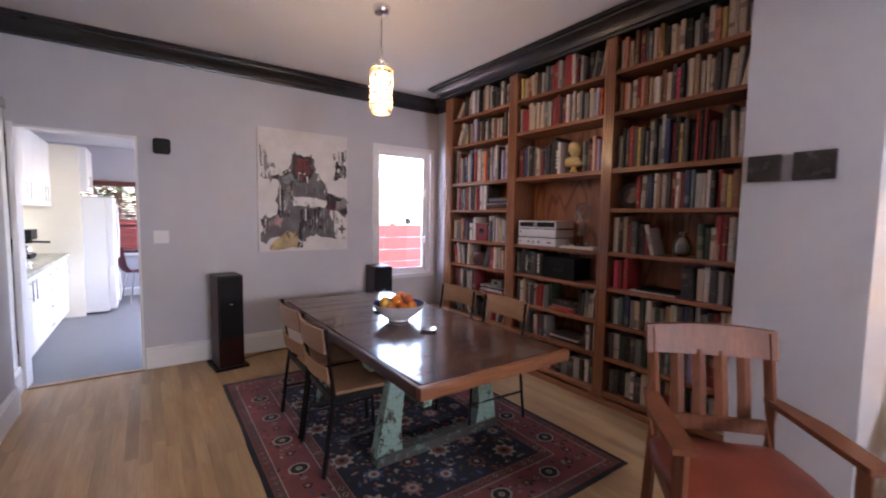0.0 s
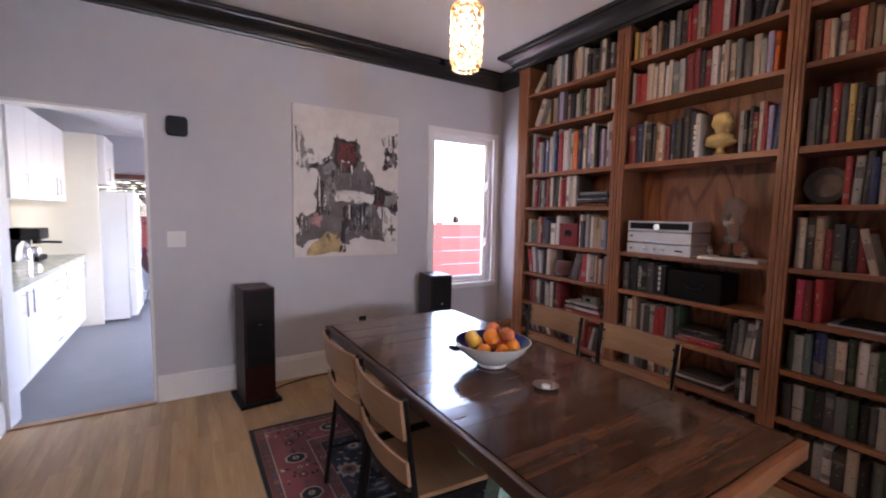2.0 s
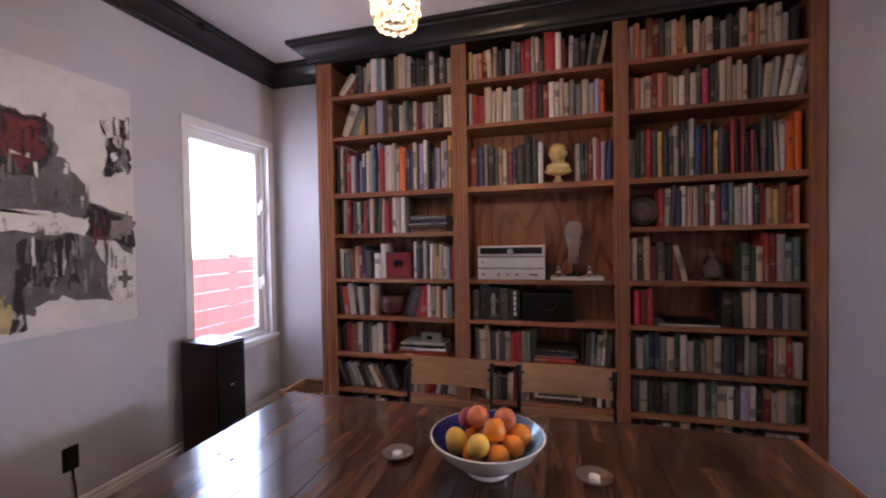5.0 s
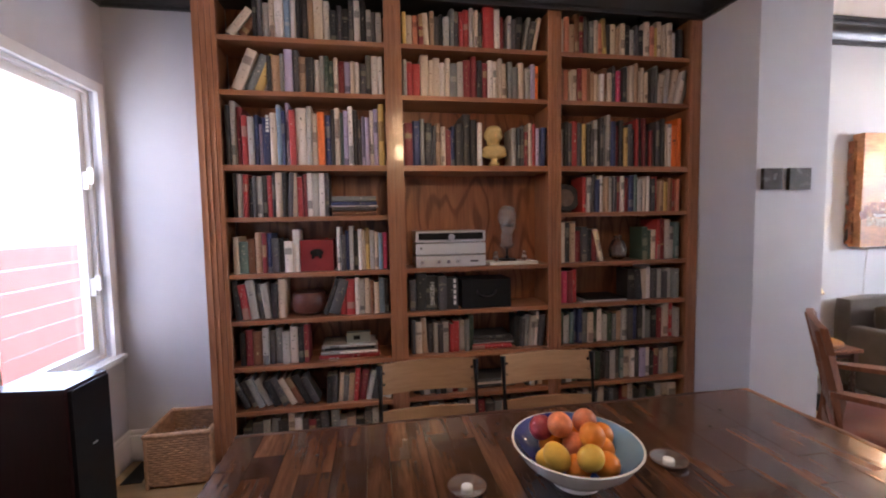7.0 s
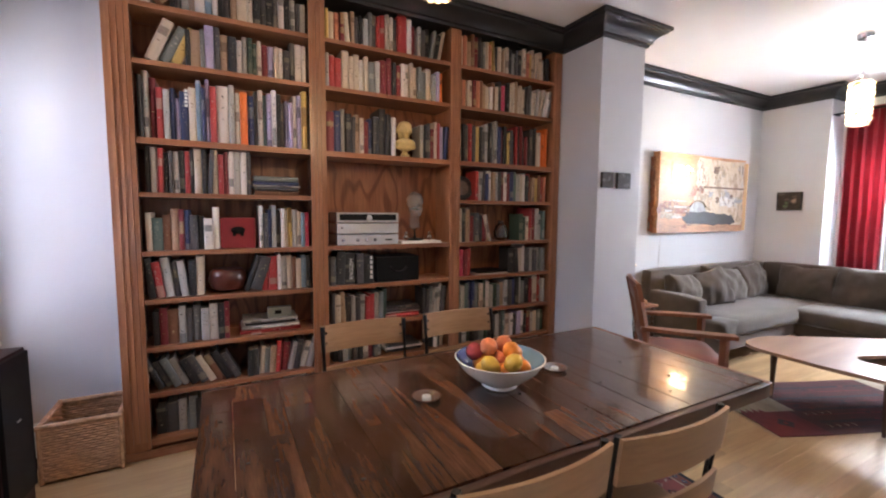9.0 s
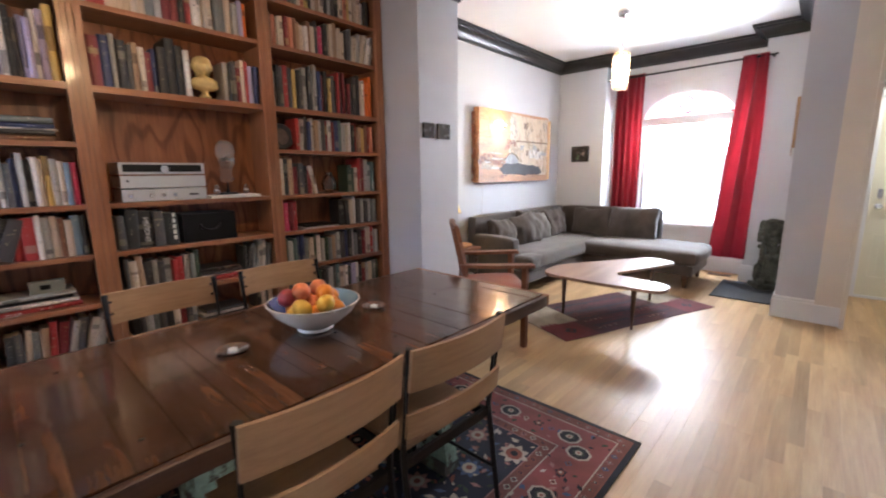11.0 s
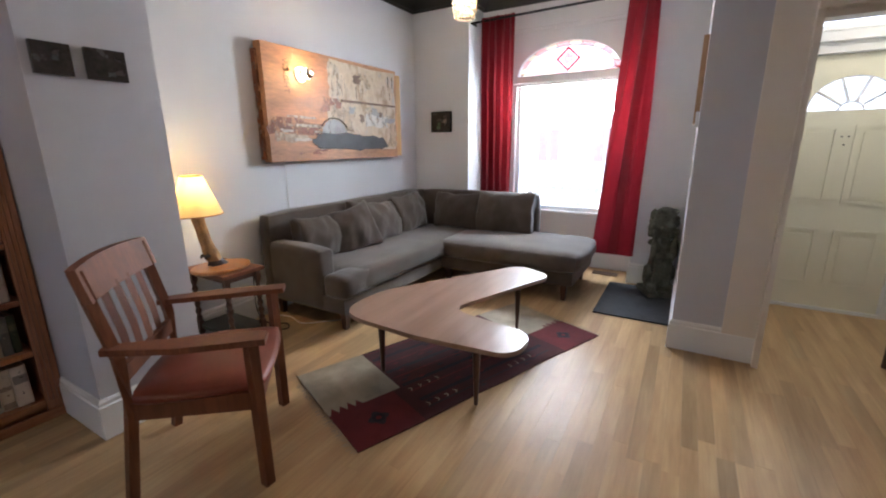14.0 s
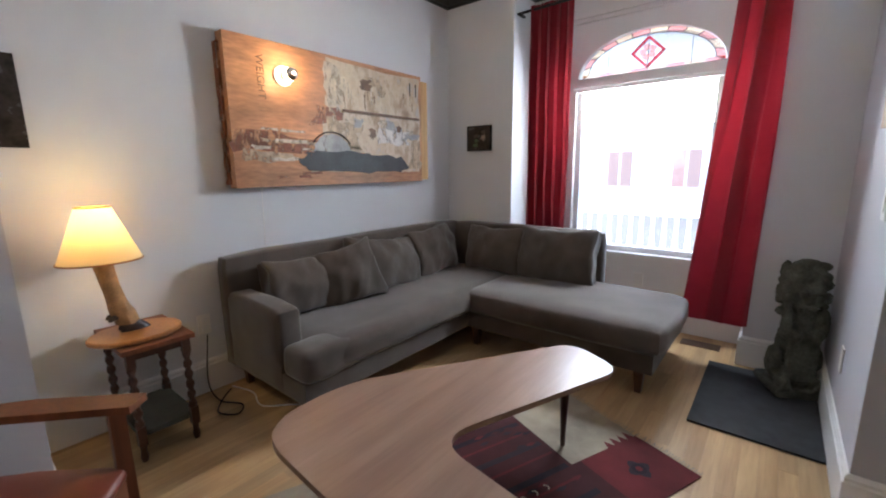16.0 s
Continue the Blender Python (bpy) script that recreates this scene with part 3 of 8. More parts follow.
for r in ((0.07, 0.06), (0.26, 0.24)):
    tube(b, [(-0.64 + r[0] * math.cos(math.pi * i / 16), -2.69, 1.55 + r[1] * math.sin(math.pi * i / 16)) for i in range(17)], 0.009, 6)
part("fan_light_bars", b, M_TRIM, door)
b = B(); prism(b, arch_pts(-0.64, 1.55, 0.26, 0.24, 20), 2.70, 2.705, 0, XZ)
part("fan_light_pane", b, M_PANE, door).visible_shadow = False
b = B(); lathe(b, [(0.012, 0), (0.028, 0.004), (0.012, 0.014), (0.012, 0.03), (0.026, 0.04), (0.03, 0.06), (0.02, 0.072)], 0, 0, 16)
bmesh.ops.transform(b, matrix=pose(-0.33, -2.68, 0.95, -90), verts=b.verts)
part("door_handle", b, M_CHROME, door, "brushed metal door knob")
b = B(); bx(b, -0.345, -0.31, -2.68, -2.66, 1.03, 1.12); bx(b, -0.34, -0.315, -2.665, -2.645, 1.05, 1.08); soften(b, 0.005)
part("lock", b, M_CHROME, door)
for x, z in ((-0.62, 1.36), (-0.66, 1.36), (-0.64, 1.3)):
    b = B(); cyl(b, (x, -2.68, z), (x, -2.672, z), 0.006, n=8)
    part("screw_hole", b, M_BLACK, door)
for z in (0.3, 1.0, 1.7):
    b = B(); cyl(b, (-1.045, -2.67, z - 0.05), (-1.045, -2.67, z + 0.05), 0.009, n=8)
    part("hinge", b, M_CASING, door)

bm = B()
frame_ring(bm, -1.12, -0.18, -0.05, 2.02, 0.075, -2.66, -2.635)
bx(bm, -1.14, -0.16, -2.66, -2.60, 2.02, 2.07)
frame_ring(bm, -1.0, -0.30, 2.10, 2.52, 0.03, -2.72, -2.64)
soften(bm, 0.005)
setting("trim_front_door", bm, M_TRIM, "white painted front door casing", "door casing")
# vestibule opening: cream posts, transom bar and glazed light above
bm = B()
bx(bm, -0.12, 0.05, -1.44, -1.345, 0, 2.78)
bx(bm, -1.16, -1.03, -1.44, -1.235, 0, 2.78)
bx(bm, -1.03, -0.12, -1.43, -1.28, 1.96, 2.07)
bx(bm, -1.03, -0.12, -1.43, -1.28, 2.33, 2.78)
bx(bm, -0.15, -0.12, -1.42, -1.30, 0, 1.96); bx(bm, -0.15, -0.12, -1.42, -1.30, 2.07, 2.33)
bx(bm, -1.03, -0.12, -1.445, -1.335, 1.925, 1.955); bx(bm, -1.03, -0.12, -1.445, -1.335, 2.075, 2.095)
soften(bm, 0.008)
setting("trim_vestibule", bm, M_CASING, "cream painted vestibule frame with transom bar", "door casing")
win3 = tagged(thing("window_3", pose(0, 0, 0), "clear glass transom light over the vestibule", "window"), kind="structure")
pane("pane", -1.03, -0.15, -1.36, 2.095, 2.33, win3)
# doorway casing to the kitchen
bm = B()
bx(bm, -0.665, -0.63, 4.60, 4.80, 0, 2.09); bx(bm, -0.665, 0.127, 4.625, 4.79, 2.058, 2.075)
bx(bm, 0.112, 0.132, 4.628, 4.79, 0, 2.075); soften(bm, 0.004)
setting("trim_kitchen_doorway", bm, M_TRIM, "white painted doorway lining", "door casing")

# ---- kitchen ----
bm = B()
bx(bm, -1.42, -1.30, 4.77, 9.2, 0, 2.5)
setting("wall_kitchen_west", bm, M_WHITE, "white kitchen wall behind the cabinets", "wall")
bm = B(); holed_wall(bm, -1.55, 2.3, 9.05, 9.2, [(-0.80, 0.75, 0.72, 1.90)], 0, 2.5)
setting("wall_kitchen_north", bm, M_WALL, "pale kitchen wall with window", "wall")
# opening added out of view, to let fill light into the kitchen
bm = B(); holed_wall(bm, 4.77, 9.05, 2.18, 2.3, [(5.6, 8.2, 0.9, 2.1)], 1, 2.5)
setting("wall_kitchen_east", bm, M_WALL, "pale kitchen wall", "wall")
bm = B(); bx(bm, -1.55, 2.3, 4.77, 9.2, 2.5, 2.6)
setting("ceiling_kitchen", bm, M_CEIL, "white kitchen ceiling", "ceiling")


def handle(b, x, y0, y1, z0, z1):
    p, q = Vector((x + 0.03, y0, z0)), Vector((x + 0.03, y1, z1))
    cyl(b, p, q, 0.006, n=8)
    for k in (0.15, 0.85):
        c = p.lerp(q, k)
        cyl(b, c, c - Vector((0.03, 0, 0)), 0.005, n=8)


CW = 0.53
for i in range(5):
    y0 = 4.78 + i * CW
    c = thing("base_cabinet", pose(0, y0, 0), "white kitchen base cabinet with bar handles", "cabinet", "kitchen base cabinets")
    b = B(); bx(b, -1.295, -0.72, 0.002, CW - 0.002, 0.09, 0.83); bx(b, -1.295, -0.77, 0.002, CW - 0.002, 0.0, 0.09)
    part("body", b, M_WHITE, c)
    if i == 2:
        for z0, z1 in ((0.10, 0.30), (0.305, 0.49), (0.495, 0.66), (0.665, 0.82)):
            b = B(); bx(b, -0.72, -0.70, 0.004, CW - 0.004, z0, z1); soften(b, 0.003)
            d = part("drawer", b, M_WHITE, c)
            b = B(); handle(b, -0.70, 0.17, 0.36, (z0 + z1) / 2, (z0 + z1) / 2)
            part("handle", b, M_CHROME, d, "chrome bar handle")
    else:
        b = B(); bx(b, -0.72, -0.70, 0.004, CW - 0.004, 0.10, 0.82); soften(b, 0.003)
        d = part("door", b, M_WHITE, c)
        b = B(); hy = 0.45 if i % 2 == 0 else 0.08; handle(b, -0.70, hy, hy, 0.6, 0.79)
        part("handle", b, M_CHROME, d, "chrome bar handle")
b = B(); bx(b, -1.298, -0.67, 4.775, 7.435, 0.83, 0.868); soften(b, 0.005)
solid("worktop", b, surface("pale_green_stone_worktop", (0.46, 0.46, 0.36), 0.2, var=0.2, scale=8, grain=60, relief=0.02), pose(0, 0, 0), "pale speckled stone kitchen worktop on the cabinets", "worktop")
UW = 0.455
for i in range(4):
    c = thing("wall_cabinet", pose(0, 5.62 + i * UW, 0), "white wall cabinet over the worktop", "cabinet", "kitchen wall cabinets")
    b = B(); bx(b, -1.295, -0.84, 0.002, UW - 0.002, 1.48, 2.28)
    part("body", b, M_WHITE, c)
    b = B(); bx(b, -0.84, -0.82, 0.004, UW - 0.004, 1.48, 2.28); soften(b, 0.003)
    d = part("door", b, M_WHITE, c)
    b = B(); hy = 0.38 if i % 2 == 0 else 0.08; handle(b, -0.82, hy, hy, 1.53, 1.72)
    part("handle", b, M_CHROME, d, "chrome bar handle")
b = B(); bx(b, -1.295, -0.53, 7.44, 7.48, 0, 2.28); soften(b, 0.004)
solid("tall_panel", b, M_CREAMP, pose(0, 0, 0), "tall white end panel beside the refrigerator", "panel")
fr = thing("refrigerator", pose(0.12, 0, 0), "white two-door refrigerator with long handles", "refrigerator")
b = B(); bx(b, -1.05, -0.40, 7.52, 8.2, 0.03, 1.62); soften(b, 0.012)
part("body", b, M_WHITE, fr)
for z0, z1 in ((0.06, 0.66), (0.67, 1.62)):
    b = B(); bx(b, -0.395, -0.32, 7.52, 8.2, z0, z1); soften(b, 0.02, 3)
    d = part("door", b, M_WHITE, fr)
    b = B(); tube(b, [(-0.32, 7.58, z0 + 0.08), (-0.28, 7.58, z0 + 0.12), (-0.27, 7.58, (z0 + z1) / 2), (-0.28, 7.58, z1 - 0.1), (-0.32, 7.58, z1 - 0.06)], 0.013)
    part("handle", b, M_WHITE, d)
c = thing("wall_cabinet", pose(0.12, 7.50, 0), "white cabinet above the refrigerator", "cabinet")
b = B(); bx(b, -1.418, -0.60, 0, 0.74, 1.70, 2.28); part("body", b, M_WHITE, c)
b = B(); bx(b, -0.60, -0.58, 0.004, 0.736, 1.70, 2.28); soften(b, 0.003); d = part("door", b, M_WHITE, c)
b = B(); handle(b, -0.58, 0.1, 0.1, 1.74, 1.90); part("handle", b, M_CHROME, d)
cm = thing("coffee_machine", pose(-1.02, 6.85, 0.868), "black and steel coffee machine on the worktop", "coffee machine")
b = B(); bx(b, -0.14, 0.1, -0.16, 0.16, 0.0, 0.05); bx(b, -0.14, -0.02, -0.16, 0.16, 0.05, 0.33); bx(b, -0.14, 0.12, -0.16, 0.16, 0.22, 0.33); soften(b, 0.012)
part("body", b, M_BLACK, cm)
b = B(); cyl(b, (0.06, 0, 0.17), (0.06, 0, 0.22), 0.035); cyl(b, (0.08, 0, 0.19), (0.25, 0.02, 0.18), 0.012)
part("group_handle", b, M_BLACK, cm)
b = B(); lathe(b, [(0.05, 0.055), (0.055, 0.11), (0.04, 0.14)], 0.04, 0.0, 16); part("jug", b, M_CHROME, cm)
ket = B(); lathe(ket, [(0.06, 0), (0.065, 0.05), (0.05, 0.17), (0.03, 0.2), (0.012, 0.215)], 0, 0, 18)
solid("kettle", ket, M_CHROME, pose(-0.98, 6.52, 0.868), "small steel kettle on the worktop", "kettle")

win4 = tagged(thing("window_4", pose(0, 0, 0), "kitchen window with brown slatted blind", "window"), kind="structure")
b = B(); frame_ring(b, -0.80, 0.75, 0.72, 1.9, 0.05, 9.08, 9.16); bx(b, -0.80, 0.75, 9.1, 9.15, 1.17, 1.21); soften(b, 0.004)
part("window_frame", b, surface("dark_window_frame", (0.08, 0.05, 0.045), 0.4), win4)
b = B(); bx(b, -0.9, 0.85, 8.98, 9.05, 0.68, 0.72); soften(b, 0.004); part("window_sill", b, M_TRIM, win4)
pane("pane", -0.75, 0.70, 9.12, 0.77, 1.85, win4)
bl = thing("window_blind", pose(0, 9.0, 0), "brown wooden venetian blind with open slats", "blind")
b = B(); bx(b, -0.83, 0.78, -0.03, 0.03, 1.86, 1.93); soften(b, 0.004)
M_SLAT = wood("blind_slat_wood", (0.09, 0.03, 0.02), (0.17, 0.055, 0.035), 0, 0.4)
part("headrail", b, M_SLAT, bl)
slat = B(); bx(slat, -0.82, 0.77, -0.022, 0.022, -0.0015, 0.0015)
me = mesh_of("slat", slat, M_SLAT, 0)
for k in range(26):
    o = new("slat", me); o.parent = bl; o.matrix_basis = pose(0, 0, 0.80 + k * 0.041, 42, 0, 0)
bm = B(); bx(bm, -0.9, 2.1, 8.95, 9.05, 0.0, 0.12); soften(bm, 0.004)
setting("baseboard_kitchen", bm, M_TRIM, "white kitchen baseboard", "baseboard")
rc = thing("kitchen_chair", pose(0.06, 8.45, 0, 0, 0, 20), "red moulded chair in the kitchen", "chair")
b = B()
pts = [(0.22, 0.46), (0.0, 0.44), (-0.18, 0.46), (-0.24, 0.56), (-0.27, 0.72), (-0.29, 0.86)]
ring = []
for px, pz in pts:
    ring.append([b.verts.new((px, y, pz + 0.03 * (y / 0.22) ** 2)) for y in (-0.22, -0.12, 0, 0.12, 0.22)])
for r0, r1 in zip(ring, ring[1:]):
    for k in range(4):
        b.faces.new((r0[k], r0[k + 1], r1[k + 1], r1[k]))
g = bmesh.ops.solidify(b, geom=b.faces[:], thickness=0.015)
part("shell", b, surface("dark_red_chair_shell", (0.16, 0.012, 0.02), 0.35), rc)
for sx in (-1, 1):
    for sy in (-1, 1):
        b = B(); cyl(b, (sx * 0.12, sy * 0.12, 0.45), (sx * 0.2, sy * 0.2, 0.0), 0.012, n=8); part("leg", b, M_CHROME, rc)

# outside: fences, porch railing, house across the street
M_FENCE = surface("red_fence_paint", (0.50, 0.07, 0.05), 0.7, var=0.15, scale=3, grain=60, stretch=(1, 1, 0.2))
fence = thing("garden_fence", pose(2.4, 6.6, -0.7), "red painted board fence outside the window", "fence")
for k in range(9):
    b = B(); bx(b, 0.0, 7.5, -0.012, 0.012, 0.04 + k * 0.215, 0.245 + k * 0.215); soften(b, 0.005, 1)
    part("board", b, M_FENCE, fence)
for x in (0.02, 1.3, 2.55, 4.2, 5.9, 7.4):
    b = B(); bx(b, x, x + 0.08, 0.012, 0.09, 0, 2.0); part("post", b, M_FENCE, fence)
b = B(); lathe(b, [(0.02, 1.98), (0.05, 1.99), (0.055, 2.06), (0.03, 2.1)], 1.62, 0.0, 12); part("post_cap", b, M_IRON, fence)
fence2 = thing("garden_fence", pose(-3.0, 11.5, -0.7), "red painted board fence behind the kitchen", "fence")
for k in range(9):
    b = B(); bx(b, 0.0, 7.0, -0.012, 0.012, 0.04 + k * 0.215, 0.245 + k * 0.215); part("board", b, M_FENCE, fence2)
M_LEAF = surface("garden_leaves", (0.075, 0.12, 0.035), 0.6, var=0.4, scale=3, grain=30)
tree = thing("garden_tree", pose(-0.4, 13.6, -0.7), "leafy green garden tree behind the red fence", "tree")
b = B(); tube(b, [(0, 0, 0), (0.05, 0.02, 1.0), (0.0, 0.06, 2.2), (0.1, 0, 3.4)], [0.14, 0.11, 0.08, 0.03], 8)
for k in range(7):
    a = k * 0.9; z = 1.5 + 0.25 * k
    tube(b, [(0.02, 0.03, z), (0.6 * math.cos(a), 0.6 * math.sin(a), z + 0.4), (1.2 * math.cos(a), 1.2 * math.sin(a), z + 0.7)], [0.05, 0.03, 0.01], 6)
part("trunk", b, M_DARKLEG, tree)
trng = random.Random(4)
b = B()
for k in range(110):
    a, r, z = trng.uniform(0, 6.28), 1.9 * trng.random() ** 0.5, trng.uniform(1.3, 4.4)
    c = Vector((r * math.cos(a), r * math.sin(a), z))
    for q in range(16):
        p = c + Vector((trng.gauss(0, 0.16), trng.gauss(0, 0.16), trng.gauss(0, 0.13)))
        u = Vector((trng.gauss(0, 1), trng.gauss(0, 1), trng.gauss(0, 0.6))).normalized() * 0.075
        w = u.cross(Vector((trng.gauss(0, 1), trng.gauss(0, 1), 1))).normalized() * 0.04
        b.faces.new([b.verts.new(p - u), b.verts.new(p + w), b.verts.new(p + u), b.verts.new(p - w)])
part("crown", b, M_LEAF, tree, smooth=0)
b = B(); bx(b, -1.5, 4.5, -5.0, -3.2, -0.3, -0.12)
setting("porch_floor", b, surface("porch_boards", (0.5, 0.5, 0.5), 0.7), "pale painted porch floor", "porch")
rail = thing("porch_railing", pose(0, -4.8, -0.12), "white painted porch railing outside the window", "railing")
for z0, z1 in ((0.08, 0.14), (0.86, 0.93)):
    b = B(); bx(b, -1.2, 4.2, -0.035, 0.035, z0, z1); soften(b, 0.008); part("rail", b, M_TRIM, rail)
bal = B(); lathe(bal, [(0.022, 0.14), (0.022, 0.24), (0.03, 0.28), (0.018, 0.34), (0.03, 0.5), (0.02, 0.7), (0.022, 0.86)], 0, 0, 8)
me = mesh_of("baluster", bal, M_TRIM)
for k in range(42):
    o = new("baluster", me); o.parent = rail; o.matrix_basis = pose(-1.1 + k * 0.125, 0, 0)
house = thing("house", pose(1.5, -19.0, -0.9), "pale brick house across the street", "house")
M_PALE = surface("pale_house_brick", (0.66, 0.60, 0.57), 0.9, var=0.12, scale=2, grain=14)
b = B(); bx(b, -8, 8, -3, 0, 0, 7.0); part("wall", b, M_PALE, house)
b = B(); prism(b, [(-8.4, 0), (8.4, 0), (0, 3.2)], 0.0, 3.4, 0, Matrix(((1, 0, 0, 0), (0, 0, -1, 0.3), (0, 1, 0, 7.0), (0, 0, 0, 1)))); part("roof", b, surface("dark_shingles", (0.12, 0.11, 0.11), 0.9), house)
M_WPANE = surface("dark_house_glass", (0.33, 0.20, 0.17), 0.6)
for x in (-6.2, -3.6, -1.0, 1.6, 4.2):
    for z in (1.3, 4.4):
        b = B(); bx(b, x, x + 1.2, 0.0, 0.05, z, z + 1.7); w = part("window", b, M_TRIM, house)
        b = B(); bx(b, x + 0.1, x + 0.55, 0.04, 0.07, z + 0.1, z + 1.6); part("pane", b, M_WPANE, w)
        b = B(); bx(b, x + 0.65, x + 1.1, 0.04, 0.07, z + 0.1, z + 1.6); part("pane", b, M_WPANE, w)

# ---- dining room: table, chairs, rug ----
TZ = 0.71
table = thing("dining_table", pose(1.56, 2.565, 0), "dark varnished plank table on mint trestles", "table")
ys = [-1.035]
rng = random.Random(5)
while ys[-1] < 1.03:
    ys.append(min(1.035, ys[-1] + rng.uniform(0.055, 0.11)))
if ys[-1] - ys[-2] < 0.05:
    ys.pop(-2)
for y0, y1 in zip(ys, ys[1:]):
    joints = [-0.455] + sorted(rng.sample([-0.3, -0.2, -0.1, 0.0, 0.1, 0.2, 0.3], rng.choice((1, 1, 2)))) + [0.455]
    joints = [joints[0]] + [q + rng.uniform(-0.045, 0.045) for q in joints[1:-1]] + [joints[-1]]
    for xa, xb in zip(joints, joints[1:]):
        b = B(); bx(b, xa + 0.0008, xb - 0.0008, y0 + 0.0008, y1 - 0.0008, TZ - 0.05, TZ + rng.uniform(-0.0014, 0.0004))
        soften(b, 0.0035, 2)
        cup = rng.uniform(-0.010, 0.010)
        for v in b.verts:
            v.co.z += cup * (v.co.y - (y0 + y1) / 2)
        part("plank", b, M_TABLE, table)
b = B(); bx(b, -0.478, 0.478, -1.068, -1.0365, TZ - 0.062, TZ - 0.002)
bmesh.ops.subdivide_edges(b, edges=[e for e in b.edges if abs(e.verts[0].co.x - e.verts[1].co.x) > 0.5], cuts=24)
for v in b.verts:
    v.co.y += 0.005 * noise.noise(v.co * 7); v.co.z += 0.003 * noise.noise(v.co * 11)
soften(b, 0.006, 2)
part("end_board", b, M_TABLEEND, table, "worn orange-brown end board")
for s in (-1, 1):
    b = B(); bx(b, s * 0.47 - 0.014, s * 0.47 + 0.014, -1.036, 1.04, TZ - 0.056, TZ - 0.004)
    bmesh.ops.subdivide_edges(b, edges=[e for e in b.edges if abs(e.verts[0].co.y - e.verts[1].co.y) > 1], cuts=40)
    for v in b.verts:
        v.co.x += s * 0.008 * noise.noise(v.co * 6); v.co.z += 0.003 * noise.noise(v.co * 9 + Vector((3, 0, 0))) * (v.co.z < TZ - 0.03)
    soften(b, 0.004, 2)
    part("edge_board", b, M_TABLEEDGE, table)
for y in (-0.42, 0.52):
    b = B(); bx(b, -0.42, 0.42, y - 0.05, y + 0.05, TZ - 0.13, TZ - 0.051); soften(b, 0.006); part("top_beam", b, M_MINT, table)
    b = B(); bx(b, -0.37, 0.52, y - 0.045, y + 0.045, 0.012, 0.07); soften(b, 0.008); part("foot_beam", b, M_WEATHER, table, "weathered dark foot beam")
    for s in (-1, 1):
        b = B()
        f, g = (0.43, 0.37) if s > 0 else (0.29, 0.22)
        pts = [(s * f - 0.085, 0.06), (s * f + 0.085, 0.06), (s * f + 0.07, 0.2), (s * g + 0.04, TZ - 0.12), (s * g - 0.04, TZ - 0.12), (s * f - 0.06, 0.2)]
        prism(b, pts, -y - 0.035, -y + 0.035, 0, XZ); soften(b, 0.008)
        part("trestle_leg", b, M_MINT, table, "chipped mint painted trestle leg")
b = B(); bx(b, -0.03, 0.03, -0.40, 0.50, 0.25, 0.33); soften(b, 0.006); part("stretcher", b, M_MINT, table)
nail = B(); lathe(nail, [(0.0065, -0.002), (0.0065, 0.0012), (0.004, 0.0018)], 0, 0, 8)
nail_mesh = mesh_of("nail_head", nail, M_IRON)
for k in range(26):
    o = new("nail_head", nail_mesh); o.parent = table; o.location = (rng.uniform(-0.4, 0.4), rng.uniform(-1.0, 1.0), TZ)


def dining_chair(m, label, group):
    """Facing +x, back at -x."""
    c = thing("dining_chair", m, label, "chair", group)
    b = B()
    outline = [(-0.19, -0.19), (0.19, -0.21), (0.205, -0.195), (0.205, 0.195), (0.19, 0.21), (-0.19, 0.19)]
    prism(b, outline, 0.445, 0.463); soften(b, 0.006)
    for v in b.verts:
        v.co.z -= 0.012 * (1 - (v.co.y / 0.21) ** 2)
    part("seat", b, M_PLY, c)
    for z0, z1, name in ((0.69, 0.825, "backrest"), (0.53, 0.615, "lower_slat")):
        b = B(); n = 12; rings = []
        for i in range(n + 1):
            y = -0.224 + 0.448 * i / n
            bow = -0.238 - 0.03 * (1 - (y / 0.224) ** 2)
            lean = lambda z: -(z - 0.45) * 0.12
            rings.append([b.verts.new((bow + lean(z) + dx, y, z)) for z, dx in ((z0, 0), (z1, 0), (z1, 0.012), (z0, 0.012))])
        for r0, r1 in zip(rings, rings[1:]):
            for k in range(4):
                b.faces.new((r0[k], r0[(k + 1) % 4], r1[(k + 1) % 4], r1[k]))
        b.faces.new(rings[0]); b.faces.new(rings[-1][::-1])
        soften(b, 0.003, 1)
        part(name, b, M_PLY, c)
    for s in (-1, 1):
        b = B()
        tube(b, [(-0.27, s * 0.215, 0.012), (-0.215, s * 0.215, 0.45), (-0.26, s * 0.218, 0.825)], 0.013, 4)
        part("leg", b, M_IRON, c)
        b = B(); tube(b, [(0.2, s * 0.195, 0.012), (0.175, s * 0.19, 0.44)], 0.013, 4); part("leg", b, M_IRON, c)
        b = B(); bx(b, -0.22, 0.19, s * 0.197 - 0.008, s * 0.197 + 0.008, 0.405, 0.44); part("seat_rail", b, M_IRON, c)
        b = B(); tube(b, [(-0.25, s * 0.21, 0.2), (0.19, s * 0.195, 0.2)], 0.008, 6); part("stretcher", b, M_IRON, c)
        for z in (0.74, 0.79, 0.57):
            b = B(); lathe(b, [(0.007, 0.0), (0.006, 0.003)], 0, 0, 8); bmesh.ops.transform(b, matrix=pose(-0.222 - (z - 0.45) * 0.12, s * 0.2, z, 0, 90, 0), verts=b.verts); part("rivet", b, M_CHROME, c)
    b = B(); bx(b, -0.222, -0.206, -0.2, 0.2, 0.405, 0.44); part("seat_rail", b, M_IRON, c)
    return c


ch = dining_chair(pose(1.2, 2.88, 0), "pale plywood dining chair with black steel frame", "chairs round the table")
copy_thing(ch, pose(1.19, 2.39, 0, 0, 0, -2))
